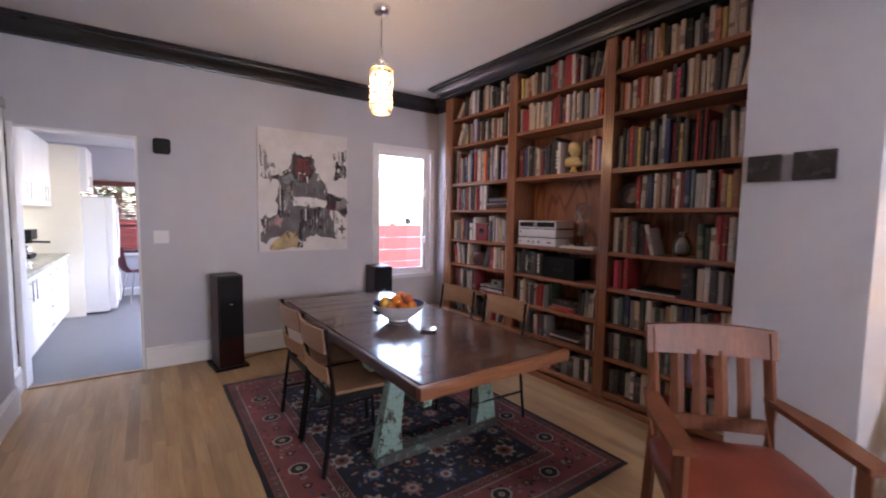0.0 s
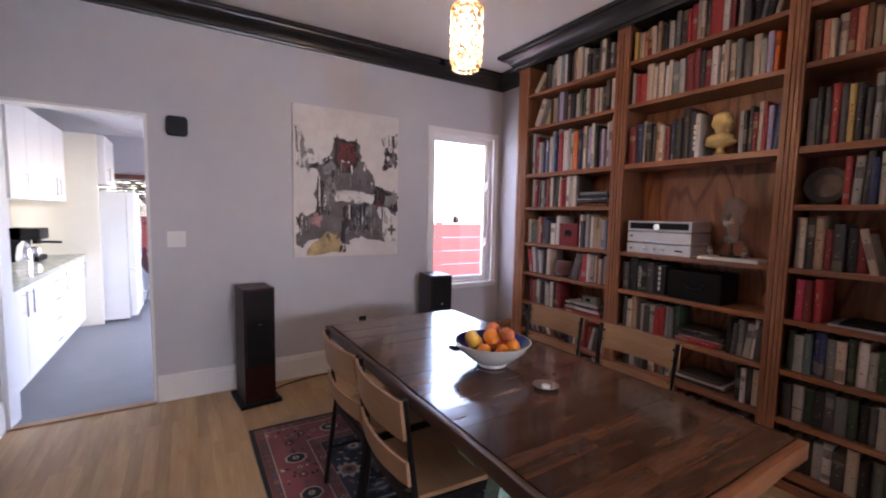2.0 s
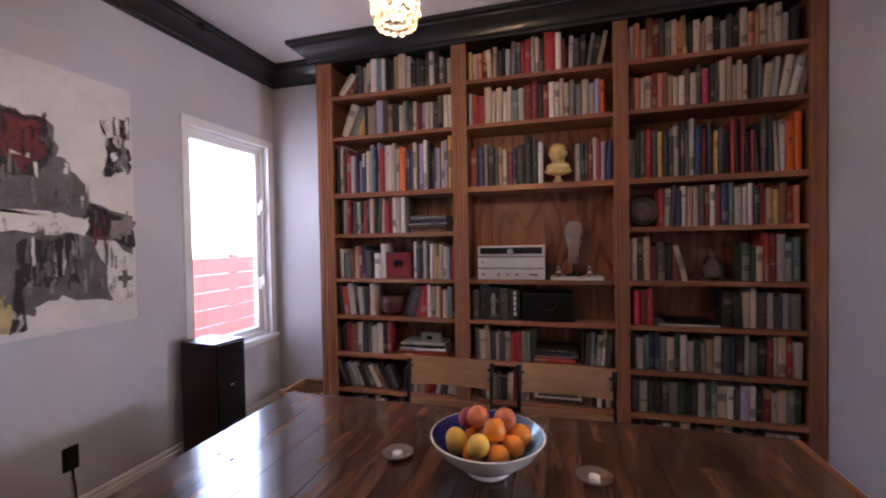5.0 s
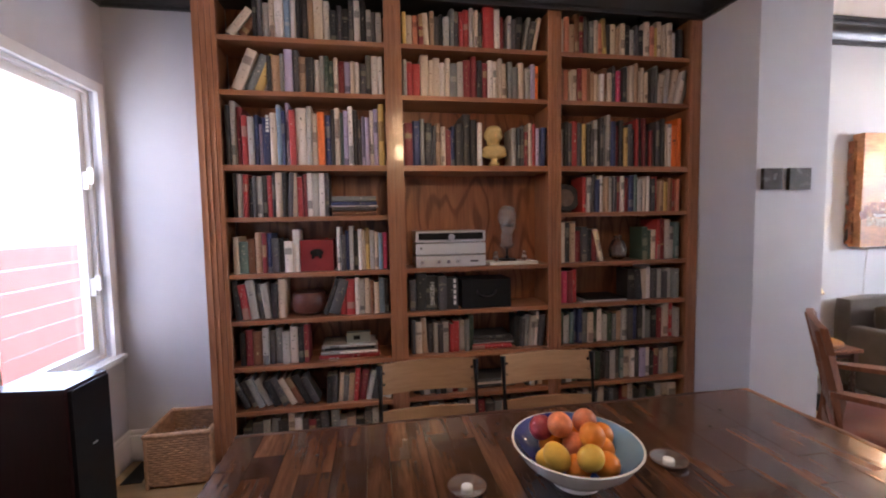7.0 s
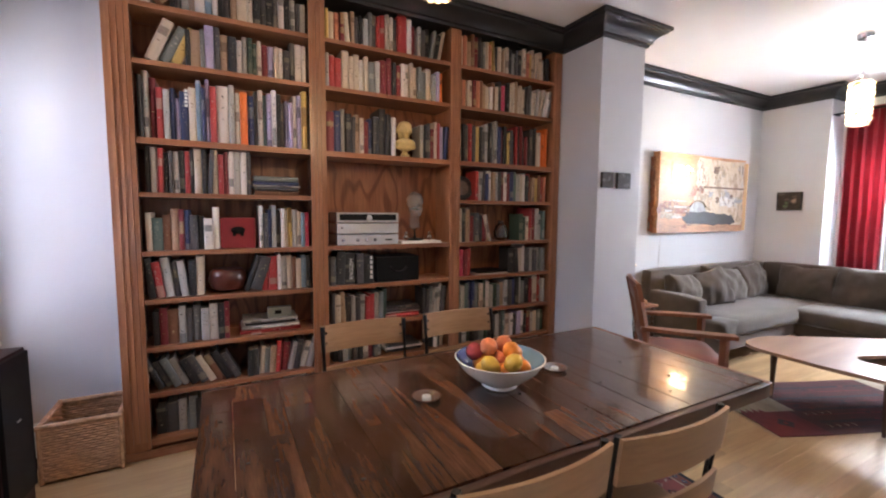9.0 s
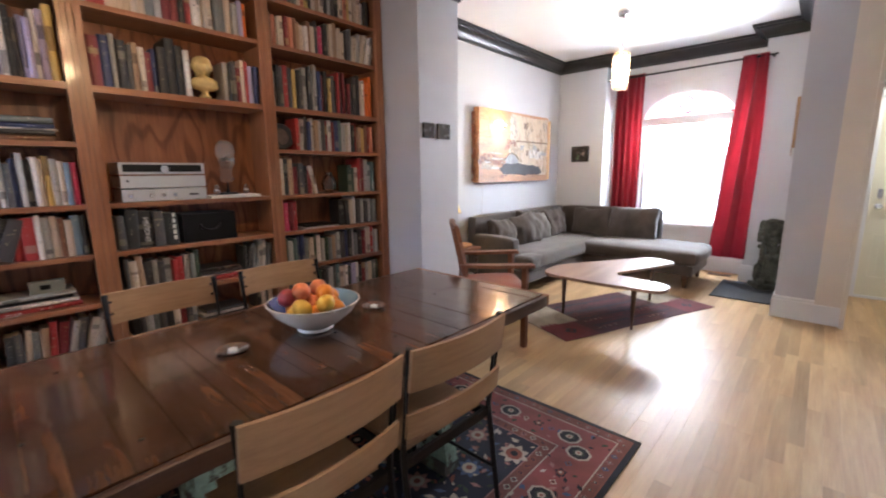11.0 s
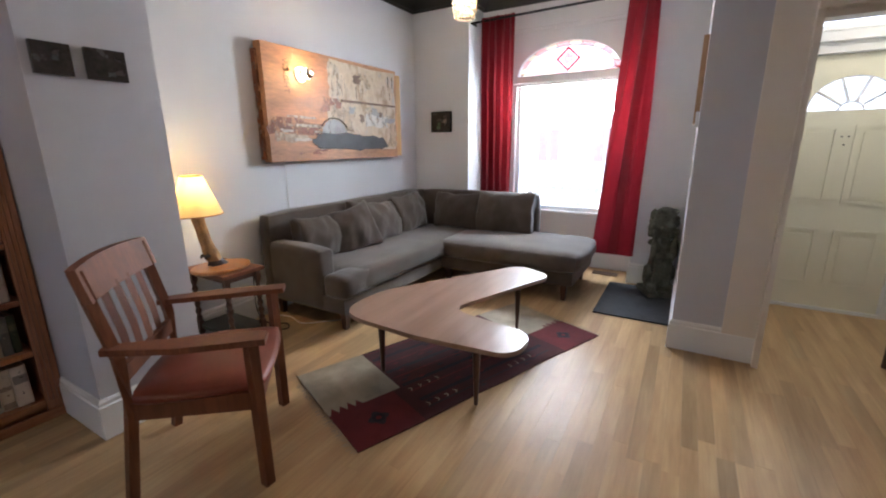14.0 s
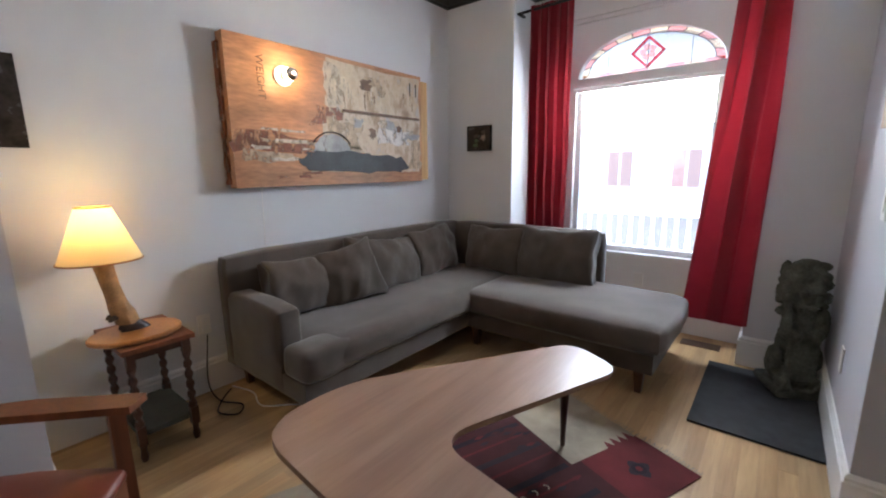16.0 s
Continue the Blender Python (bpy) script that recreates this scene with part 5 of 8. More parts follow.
# ---- books ----
def book_material(name, color, title):
    m, nt, bs = nodes_of(name)
    uv = nt.nodes.new("ShaderNodeUVMap"); uv.uv_map = "spine"
    sep = nt.nodes.new("ShaderNodeSeparateXYZ"); nt.links.new(uv.outputs[0], sep.inputs[0])
    info = nt.nodes.new("ShaderNodeObjectInfo")
    isl = nt.nodes.new("ShaderNodeNewGeometry")
    add = nt.nodes.new("ShaderNodeMath"); add.operation = 'ADD'
    nt.links.new(info.outputs["Random"], add.inputs[0]); nt.links.new(isl.outputs["Random Per Island"], add.inputs[1])
    comb = nt.nodes.new("ShaderNodeCombineXYZ")
    def mul(sock, k):
        n = nt.nodes.new("ShaderNodeMath"); n.operation, n.inputs[1].default_value = 'MULTIPLY', k
        nt.links.new(sock, n.inputs[0]); return n.outputs[0]
    nt.links.new(mul(sep.outputs[0], 3.0), comb.inputs[0]); nt.links.new(mul(sep.outputs[1], 26.0), comb.inputs[1]); nt.links.new(mul(add.outputs[0], 91.0), comb.inputs[2])
    letters = noise_tex(nt, comb.outputs[0], 1.0, 1.0)
    def band(sock, lo, hi):
        a = nt.nodes.new("ShaderNodeMath"); a.operation, a.inputs[1].default_value = 'GREATER_THAN', lo
        c = nt.nodes.new("ShaderNodeMath"); c.operation, c.inputs[1].default_value = 'LESS_THAN', hi
        nt.links.new(sock, a.inputs[0]); nt.links.new(sock, c.inputs[0])
        p = nt.nodes.new("ShaderNodeMath"); p.operation = 'MULTIPLY'
        nt.links.new(a.outputs[0], p.inputs[0]); nt.links.new(c.outputs[0], p.inputs[1]); return p.outputs[0]
    def both(p, q):
        n = nt.nodes.new("ShaderNodeMath"); n.operation = 'MULTIPLY'
        nt.links.new(p, n.inputs[0]); nt.links.new(q, n.inputs[1]); return n.outputs[0]
    ink = both(both(band(letters, 0.66, 2.0), band(sep.outputs[1], 0.3, 0.88)), band(sep.outputs[0], 0.28, 0.72))
    # a broad label on about a third of the books
    comb2 = nt.nodes.new("ShaderNodeCombineXYZ"); nt.links.new(mul(add.outputs[0], 53.0), comb2.inputs[0]); nt.links.new(mul(sep.outputs[1], 2.2), comb2.inputs[1])
    blocks = noise_tex(nt, comb2.outputs[0], 1.0, 0.0)
    panel = both(band(blocks, 0.68, 2.0), band(sep.outputs[0], -0.5, 2.0))
    tone = ramp(nt, add.outputs[0], [(0.0, (0.75, 0.75, 0.75)), (1.0, (1.15, 1.1, 1.05))])
    base = mix(nt, 1.0, color, tone, 'MULTIPLY')
    base = mix(nt, panel, base, shade(tuple(0.5 * a + 0.5 * c for a, c in zip(color, title)), 0.9))
    nt.links.new(mix(nt, ink, base, title), bs.inputs["Base Color"])
    bs.inputs["Roughness"].default_value = 0.45
    return m


CREAM, INK = (0.55, 0.50, 0.40), (0.02, 0.02, 0.02)
BOOKS = [book_material("book_" + n, c, t) for n, c, t in (
    ("black", (0.023, 0.023, 0.026), (0.28, 0.26, 0.2)), ("charcoal", (0.065, 0.065, 0.072), (0.32, 0.28, 0.2)), ("cream", (0.50, 0.435, 0.365), (0.12, 0.05, 0.04)),
    ("white", (0.62, 0.60, 0.60), INK), ("red", (0.33, 0.032, 0.034), (0.45, 0.38, 0.3)), ("maroon", (0.174, 0.022, 0.029), (0.5, 0.4, 0.2)),
    ("green", (0.034, 0.062, 0.045), (0.26, 0.25, 0.18)), ("navy", (0.029, 0.043, 0.131), (0.28, 0.28, 0.28)), ("blue", (0.17, 0.26, 0.38), (0.6, 0.6, 0.6)),
    ("brown", (0.174, 0.080, 0.043), (0.45, 0.35, 0.2)), ("orange", (0.694, 0.157, 0.022), (0.1, 0.04, 0.02)), ("yellow", (0.50, 0.36, 0.12), (0.1, 0.03, 0.02)),
    ("grey", (0.348, 0.348, 0.348), INK), ("teal", (0.10, 0.16, 0.165), (0.5, 0.5, 0.45)), ("pink", (0.48, 0.05, 0.13), (0.6, 0.6, 0.6)), ("lilac", (0.36, 0.33, 0.52), INK), ("tan", (0.34, 0.235, 0.16), (0.12, 0.06, 0.04)), ("salmon", (0.50, 0.20, 0.13), (0.2, 0.05, 0.04)), ("slate", (0.16, 0.18, 0.19), (0.5, 0.48, 0.42)))]
CODES = "kcewrmgnboOysTpltSd"   # one letter for each colour of binding
M_PAGES = surface("book_pages", (0.55, 0.50, 0.40), 0.9, var=0.1, scale=3, grain=300, stretch=(1, 1, 20))


def book_bmesh(bm, m, mi=0, pi=1):
    """One book in a unit cell: spine at x = 0 towards -x, thickness 1 along y, height 1."""
    lay = bm.loops.layers.uv.get("spine") or bm.loops.layers.uv.new("spine")
    prof = [(0.0, 0.06), (-0.018, 0.25), (-0.024, 0.5), (-0.018, 0.75), (0.0, 0.94), (0.02, 1.0), (1.0, 1.0), (1.0, 0.93), (0.05, 0.93), (0.05, 0.07), (1.0, 0.07), (1.0, 0.0), (0.02, 0.0)]
    lo = [bm.verts.new(m @ Vector((x, y, 0))) for x, y in prof]
    hi = [bm.verts.new(m @ Vector((x, y, 1))) for x, y in prof]
    n = len(prof)
    for i in range(n):
        f = bm.faces.new((lo[i], hi[i], hi[(i + 1) % n], lo[(i + 1) % n])); f.material_index = mi
        for lp in f.loops:
            v = lp.vert
            k = (lo.index(v) if v in lo else hi.index(v))
            lp[lay].uv = (prof[k][1], 1.0 if v in hi else 0.0) if i < 4 else (-1, -1)
    for ring in (lo, hi):
        for idx in ((0, 1, 2, 3, 4, 5, 8, 9, 12), (5, 6, 7, 8), (9, 10, 11, 12)):
            f = bm.faces.new([ring[i] for i in idx]); f.material_index = mi
            for lp in f.loops:
                lp[lay].uv = (-1, -1)
    pv = [bm.verts.new(m @ Vector((x, y, z))) for x in (0.05, 0.97) for y in (0.07, 0.93) for z in (0.02, 0.98)]
    for q in ((4, 6, 7, 5), (0, 2, 6, 4), (1, 5, 7, 3)):
        f = bm.faces.new([pv[i] for i in q]); f.material_index = pi
        for lp in f.loops:
            lp[lay].uv = (-1, -1)


ub = B(); book_bmesh(ub, Matrix())
BOOK = mesh_of("book", ub, [BOOKS[0], M_PAGES], 40)
joined = B()
brng = random.Random(23)
made = 0


def put_book(m, w, h, d, mi, single):
    global made
    mm = m @ Matrix.Diagonal((d, w, h, 1))
    if single and made < 300:
        o = new("book", BOOK)
        o.matrix_basis = mm
        o.material_slots[0].link = 'OBJECT'
        o.material_slots[0].material = BOOKS[mi]
        names = ("black", "charcoal", "cream", "white", "red", "maroon", "dark green", "navy", "blue", "brown", "orange", "yellow", "grey", "teal", "pink", "lilac", "tan", "salmon", "slate")
        tagged(o, "%s bound book standing on the oak shelf" % names[mi], "book", "books in the bookcase")
        made += 1
    else:
        book_bmesh(joined, mm, mi, len(BOOKS))


def fill(ya, yb, z, room, row, hmin=0.7, hmax=0.92, single=True, lean=None):
    """A row of books along a shelf at z, one letter a binding; a digit makes the book before it that much thicker."""
    books = []
    for ch in row:
        if ch.isdigit():
            books[-1][1] *= 0.55 + 0.45 * int(ch)
        else:
            books.append([CODES.index(ch), brng.uniform(0.75, 1.25)])
    unit = ((ya - yb) - 0.0012 * len(books)) / sum(b[1] for b in books)
    y = ya
    mean_h = brng.uniform(hmin, hmax)
    for n, (mi, wide) in enumerate(books):
        if n % 3 == 0:
            mean_h = brng.uniform(hmin, hmax)
        w = wide * unit
        h = room * min(0.96, max(0.45, mean_h + brng.uniform(-0.09, 0.09)))
        d = min(0.235, h * brng.uniform(0.62, 0.78))
        tilt = 0.0
        if lean:
            k = (ya - y) / (ya - yb)
            tilt = lean * (1.0 if abs(lean) >= 20 else 1 - k if lean > 0 else k) + brng.uniform(-3, 3)
        elif brng.random() < 0.08:
            tilt = brng.uniform(-5, 5)
        t = radians(tilt)
        x0 = XB + brng.uniform(0.018, 0.05)
        put_book(Matrix.Translation((x0, y - w, z + 0.001 + (abs(math.sin(t)) * w if tilt > 0 else 0))) @ Matrix.Rotation(-t, 4, 'X'), w * min(1.0, math.cos(t)), h, d, mi, single)
        y -= w + 0.0012


def stack(yc, z, items):
    zz = z + 0.001
    for w, d, h, mi in items:
        m = pose(XB + 0.03 + brng.uniform(0, 0.03), yc + w / 2, zz) @ Matrix(((1, 0, 0, 0), (0, 0, -1, 0), (0, 1, 0, 0), (0, 0, 0, 1)))
        put_book(m, h, w, d, mi, True)
        zz += h + 0.0005


L, Mid, R = BAYS
at = lambda bay, k: bay[0] - (bay[0] - bay[1]) * k
# top rows down to the middle are single books; the lower rows are joined
fill(at(L, 0.02), at(L, 0.15), 2.5, 0.26, "eo", 0.66, 0.8, lean=-38)
fill(at(L, 0.20), at(L, 0.99), 2.5, 0.26, "kcsew2bwkcte2wkckcwkscs", 0.72, 0.92)
fill(at(L, 0.05), at(L, 0.24), 2.205, 0.27, "ed2y", 0.8, 0.9, lean=-24)
fill(at(L, 0.24), at(L, 0.99), 2.205, 0.27, "ekt2dl2ct2k2wsggem2lewc2kw2w", 0.7, 0.86)
fill(at(L, 0.01), at(L, 0.99), 1.795, 0.375, "ksmrsnln2e2bnlr2w3seO2n2ceTlwkcllwly2", 0.68, 0.93)
fill(at(L, 0.03), at(L, 0.62), 1.5, 0.265, "ks2rkcskrke2kcermws3w2c", 0.84, 0.96)
stack(at(L, 0.78), 1.5, [(0.26, 0.2, 0.03, 9), (0.26, 0.2, 0.022, 1), (0.28, 0.21, 0.008, 3), (0.27, 0.2, 0.025, 7), (0.26, 0.19, 0.03, 18)])
fill(at(Mid, 0.01), at(Mid, 0.70), 2.5, 0.26, "yeSmetcksdcrr2secr3wm", 0.74, 0.95)
fill(at(Mid, 0.72), at(Mid, 0.93), 2.5, 0.26, "sckdke", 0.74, 0.9, lean=-14)
fill(at(Mid, 0.01), at(Mid, 0.95), 2.205, 0.27, "srr2e2ee2w2ed2sm2m2kmwweed2d2e2slO", 0.74, 0.9)
fill(at(Mid, 0.01), at(Mid, 0.54), 1.795, 0.375, "m2n2sk2ctemnk2k2k2w", 0.62, 0.8)
fill(at(Mid, 0.76), at(Mid, 0.99), 1.795, 0.375, "s2kcmerln2", 0.62, 0.72)
fill(at(R, 0.01), at(R, 0.96), 2.5, 0.26, "eStomcdeSyketek2sckeSyeeewk", 0.72, 0.92)
fill(at(R, 0.01), at(R, 0.70), 2.205, 0.27, "oSee2mSotewoe2cpkdeteee", 0.72, 0.9)
fill(at(R, 0.71), at(R, 0.99), 2.205, 0.27, "cdesews", 0.76, 0.92, lean=-18)
fill(at(R, 0.01), at(R, 0.99), 1.795, 0.375, "s2kcrcykcskdsnmkyckrkmkmcckewO2O", 0.62, 0.82)
fill(at(R, 0.19), at(R, 0.97), 1.5, 0.265, "rscnwtscmwmnTsewkrtyorS", 0.8, 0.95)
fill(at(L, 0.02), at(L, 0.42), 1.175, 0.295, "eT2o2tmnckw2w", 0.66, 0.84, single=False)
fill(at(L, 0.66), at(L, 0.99), 1.175, 0.295, "wcnskweysebp", 0.76, 0.9, single=False)
fill(at(R, 0.01), at(R, 0.31), 1.175, 0.295, "ektmckm", 0.72, 0.86, single=False)
put_book(pose(XB + 0.03, at(R, 0.36), 1.176, -14, 0, 0), 0.03, 0.22, 0.15, 2, True)
fill(at(R, 0.66), at(R, 0.97), 1.175, 0.295, "ggermssT", 0.74, 0.9, single=False)
fill(at(L, 0.02), at(L, 0.32), 0.905, 0.24, "krscske", 0.8, 0.95, single=False, lean=8)
fill(at(L, 0.55), at(L, 0.66), 0.905, 0.24, "kc2", 0.84, 0.92, single=False, lean=-20)
fill(at(L, 0.67), at(L, 0.99), 0.905, 0.24, "rr2wseoebk", 0.8, 0.97, single=False)
fill(at(Mid, 0.02), at(Mid, 0.36), 0.905, 0.24, "ckk2ck2", 0.86, 0.93, single=False)
fill(at(R, 0.03), at(R, 0.15), 0.905, 0.24, "pmr", 0.78, 0.88, single=False)
fill(at(R, 0.56), at(R, 0.97), 0.905, 0.24, "k2kewcscsd", 0.8, 0.95, single=False)
fill(at(L, 0.03), at(L, 0.46), 0.632, 0.24, "kmo2scdsw2km", 0.78, 0.92, single=False)
stack(at(L, 0.72), 0.632, [(0.36, 0.21, 0.028, 4), (0.34, 0.21, 0.02, 3), (0.3, 0.2, 0.02, 0), (0.32, 0.2, 0.018, 12)])
fill(at(Mid, 0.03), at(Mid, 0.47), 0.632, 0.24, "cetcscsrrsdg", 0.78, 0.92, single=False)
stack(at(Mid, 0.60), 0.632, [(0.26, 0.2, 0.03, 4), (0.3, 0.22, 0.008, 3), (0.29, 0.2, 0.03, 1), (0.25, 0.18, 0.02, 0)])
fill(at(Mid, 0.78), at(Mid, 0.98), 0.632, 0.24, "kcdswc", 0.84, 0.95, single=False, lean=-8)
fill(at(R, 0.01), at(R, 0.98), 0.632, 0.24, "gsTnndegwsgdtscnksd2kmeers", 0.76, 0.94, single=False)
fill(at(L, 0.04), at(L, 0.52), 0.37, 0.23, "kcdskceokc", 0.74, 0.9, single=False, lean=24)
fill(at(L, 0.56), at(L, 0.99), 0.37, 0.23, "kcedtrmscws", 0.78, 0.92, single=False, lean=-16)
fill(at(Mid, 0.04), at(Mid, 0.42), 0.37, 0.23, "kcsdckemcs", 0.6, 0.9, single=False)
stack(at(Mid, 0.62), 0.37, [(0.28, 0.2, 0.02, 0), (0.3, 0.22, 0.018, 3), (0.25, 0.18, 0.02, 1)])
fill(at(Mid, 0.85), at(Mid, 0.98), 0.37, 0.23, "kwce", 0.7, 0.9, single=False)
fill(at(R, 0.01), at(R, 0.98), 0.37, 0.23, "csgkcdgkcscTe2wclwkmsedg", 0.74, 0.92, single=False)
for bay, row in zip(BAYS, ("kcsdkewcmkcdstkcsk", "kcdwskcemkdcskwc", "dckswcekdcmskcgsew")):
    fill(at(bay, 0.02), at(bay, 0.97), 0.10, 0.235, row, 0.7, 0.92, single=False)
jb = new("books", mesh_of("books", joined, BOOKS + [M_PAGES], 40))
tagged(jb, "mixed old books on the lower bookcase shelves", "books", kind="stuff")


# ---- writing ----
def lettering(text, size, depth=0.0008):
    cu = bpy.data.curves.new("writing", 'FONT')
    cu.body, cu.size, cu.extrude, cu.align_x, cu.align_y = text, size, depth, 'CENTER', 'CENTER'
    tmp = bpy.data.objects.new("writing_tmp", cu)
    scene.collection.objects.link(tmp)
    me = bpy.data.meshes.new_from_object(tmp.evaluated_get(bpy.context.evaluated_depsgraph_get()))
    bpy.data.objects.remove(tmp)
    return me


WEST = Matrix(((0, 0, -1, 0), (-1, 0, 0, 0), (0, 1, 0, 0), (0, 0, 0, 1)))     # a sign's plane turned to face -x
NSOUTH = Matrix(((1, 0, 0, 0), (0, 0, -1, 0), (0, 1, 0, 0), (0, 0, 0, 1)))    # facing -y

# ---- things on the shelves ----
hifi = [("stereo_amplifier", 1.176, 0.072, "silver stereo amplifier with row of knobs"), ("disc_player", 1.252, 0.072, "silver disc player on the amplifier"), ("stereo_receiver", 1.328, 0.07, "silver receiver with black front panel and dial")]
for i, (nm, z, h, lab) in enumerate(hifi):
    t = thing(nm, pose(2.985 + 0.02, 2.63, z), lab, "hi-fi unit", "hi-fi stack")
    b = B(); bx(b, 0.004, 0.24, -0.215, 0.215, 0.006, h); soften(b, 0.004); part("body", b, M_SILVER, t)
    b = B(); bx(b, -0.006, 0.004, -0.217, 0.217, 0.004, h); soften(b, 0.003); part("front_panel", b, M_SILVER, t)
    for s in (-0.18, 0.18):
        b = B(); cyl(b, (0.04, s, 0), (0.04, s, 0.006), 0.015); part("foot", b, M_BLACK, t)
    if i == 0:
        for y in (0.18, 0.08, 0.02, -0.04):
            b = B(); cyl(b, (-0.006, y, h * 0.5), (-0.02, y, h * 0.5), 0.011, 0.01, 14); part("knob", b, M_CHROME, t)
        b = B(); bx(b, -0.0075, -0.006, -0.17, -0.12, h * 0.42, h * 0.55); part("display", b, M_BLACK, t)
    elif i == 1:
        b = B(); cyl(b, (-0.006, 0.185, h * 0.6), (-0.012, 0.185, h * 0.6), 0.006); part("knob", b, M_BLACK, t)
    else:
        b = B(); bx(b, -0.0085, -0.006, -0.2, 0.2, h * 0.25, h * 0.85); part("glass_panel", b, M_BLACK, t)
        b = B(); cyl(b, (-0.008, 0.0, h * 0.48), (-0.024, 0.0, h * 0.48), 0.024, 0.021, 20); part("dial", b, M_CHROME, t)
b = B(); bx(b, 0, 0.16, -0.16, 0.16, 0, 0.018); soften(b, 0.004)
solid("tray", b, M_WHITE, pose(3.02, 2.22, 1.176), "white flat tray on the oak shelf", "tray")


def blobs(parts, n=2):
    b = B()
    for (x, y, z, rx, ry, rz) in parts:
        g = bmesh.ops.create_icosphere(b, subdivisions=n, radius=1.0)
        for v in g["verts"]:
            v.co = Vector((x + v.co.x * rx, y + v.co.y * ry, z + v.co.z * rz))
    return b


def carved(name, b, material, m, label, category, voxel, rough=0.0, scale=20.0):
    """One closed shape, its lumps grown together."""
    o = new(name, mesh_of(name, b, material, 0))
    md = o.modifiers.new("grown", 'REMESH')
    md.mode, md.voxel_size, md.use_smooth_shade = 'VOXEL', voxel, True
    sm = o.modifiers.new("eased", 'SMOOTH'); sm.iterations, sm.factor = 3, 0.5
    me = bpy.data.meshes.new_from_object(o.evaluated_get(bpy.context.evaluated_depsgraph_get()))
    o.modifiers.clear()
    if rough:
        for v in me.vertices:
            v.co += Vector((noise.noise(v.co * scale), noise.noise(v.co * scale + Vector((7, 0, 0))), noise.noise(v.co * scale + Vector((0, 9, 0))))) * rough
    o.data = me
    o.data.shade_smooth()
    o.matrix_basis = m
    return tagged(o, label, category)


hd = blobs([(0, 0, 0.235, 0.068, 0.06, 0.075), (-0.02, 0, 0.18, 0.055, 0.05, 0.065), (0.01, 0, 0.10, 0.04, 0.038, 0.06), (0.0, 0, 0.05, 0.05, 0.045, 0.025), (-0.07, 0, 0.20, 0.015, 0.012, 0.025)], 3)
M_CAST = glass("smoky_cast_glass", (0.86, 0.85, 0.85), 0.04, 1.5)
M_CAST.node_tree.nodes["Principled BSDF"].inputs["Transmission Weight"].default_value = 0.91
carved("glass_ornament", hd, M_CAST, pose(3.12, 2.235, 1.248), "smoky cast glass head on a small stand", "ornament", 0.006, 0.006, 45)
b = B(); cyl(b, (0, 0, 0), (0, 0, 0.03), 0.012); bx(b, -0.04, 0.04, -0.05, 0.05, 0.0, 0.012); cyl(b, (0, 0, 0.012), (0, 0, 0.095), 0.006)
solid("head_stand", b, M_IRON, pose(3.12, 2.235, 1.195), "small dark metal stand under glass head", "stand")
for y in (2.33, 2.14):
    b = blobs([(0, 0, 0.02, 0.022, 0.022, 0.022), (0, 0, 0.05, 0.016, 0.016, 0.02)])
    carved("figurine", b, M_CAST, pose(3.06, y, 1.195), "small smoky glass figurine on the white tray", "ornament", 0.006)
bu = blobs([(0, 0, 0.016, 0.036, 0.036, 0.016), (0, 0, 0.04, 0.02, 0.02, 0.02), (0, 0, 0.082, 0.044, 0.088, 0.030), (-0.012, 0, 0.105, 0.042, 0.078, 0.034), (0, 0, 0.135, 0.02, 0.02, 0.035), (-0.008, 0, 0.185, 0.034, 0.03, 0.042), (0.012, 0, 0.20, 0.048, 0.062, 0.045), (0.004, 0, 0.228, 0.044, 0.052, 0.034), (-0.042, 0, 0.18, 0.008, 0.007, 0.012), (0.02, 0.03, 0.165, 0.02, 0.014, 0.03), (0.02, -0.03, 0.165, 0.02, 0.014, 0.03)], 3)
carved("bust", bu, surface("ochre_plaster", (0.78, 0.60, 0.27), 0.7, var=0.15, scale=20, grain=120, relief=0.2), pose(3.09, at(Mid, 0.64), 1.796), "ochre plaster bust between books", "ornament", 0.005)
dp = thing("decorative_plate", pose(3.13, at(R, 0.10), 1.501), "dark ringed plate standing on the shelf", "plate")
for nm, prof, mat_ in (("rim", [(0.06, 0.0), (0.088, 0.004), (0.096, 0.014), (0.09, 0.02), (0.06, 0.008)], surface("dark_plate_glaze", (0.035, 0.03, 0.03), 0.35, var=0.4, scale=30)), ("well", [(0.02, 0.003), (0.06, 0.004), (0.059, 0.01), (0.045, 0.012), (0.02, 0.016)], surface("brown_plate_glaze", (0.17, 0.12, 0.10), 0.4, var=0.3, scale=25))):
    b = B(); lathe(b, prof, 0, 0, 28); bmesh.ops.transform(b, matrix=pose(0, 0, 0.098, 0, -80, 0), verts=b.verts); part(nm, b, mat_, dp)
b = B(); bx(b, -0.03, 0.05, -0.035, 0.035, 0.0, 0.008); bx(b, 0.028, 0.036, -0.008, 0.008, 0.0, 0.12); soften(b, 0.002); part("stand", b, M_IRON, dp)
b = B(); lathe(b, [(0.03, 0.0), (0.055, 0.02), (0.062, 0.07), (0.045, 0.12), (0.025, 0.14), (0.028, 0.165)], 0, 0, 24, cap=False)
bmesh.ops.solidify(b, geom=b.faces[:], thickness=0.003)
solid("glass_vase", b, M_CLEAR, pose(3.12, at(R, 0.52), 1.176), "small clear glass vase on the shelf", "vase")
b = B(); lathe(b, [(0.04, 0.0), (0.09, 0.02), (0.11, 0.07), (0.1, 0.12), (0.085, 0.14)], 0, 0, 24)
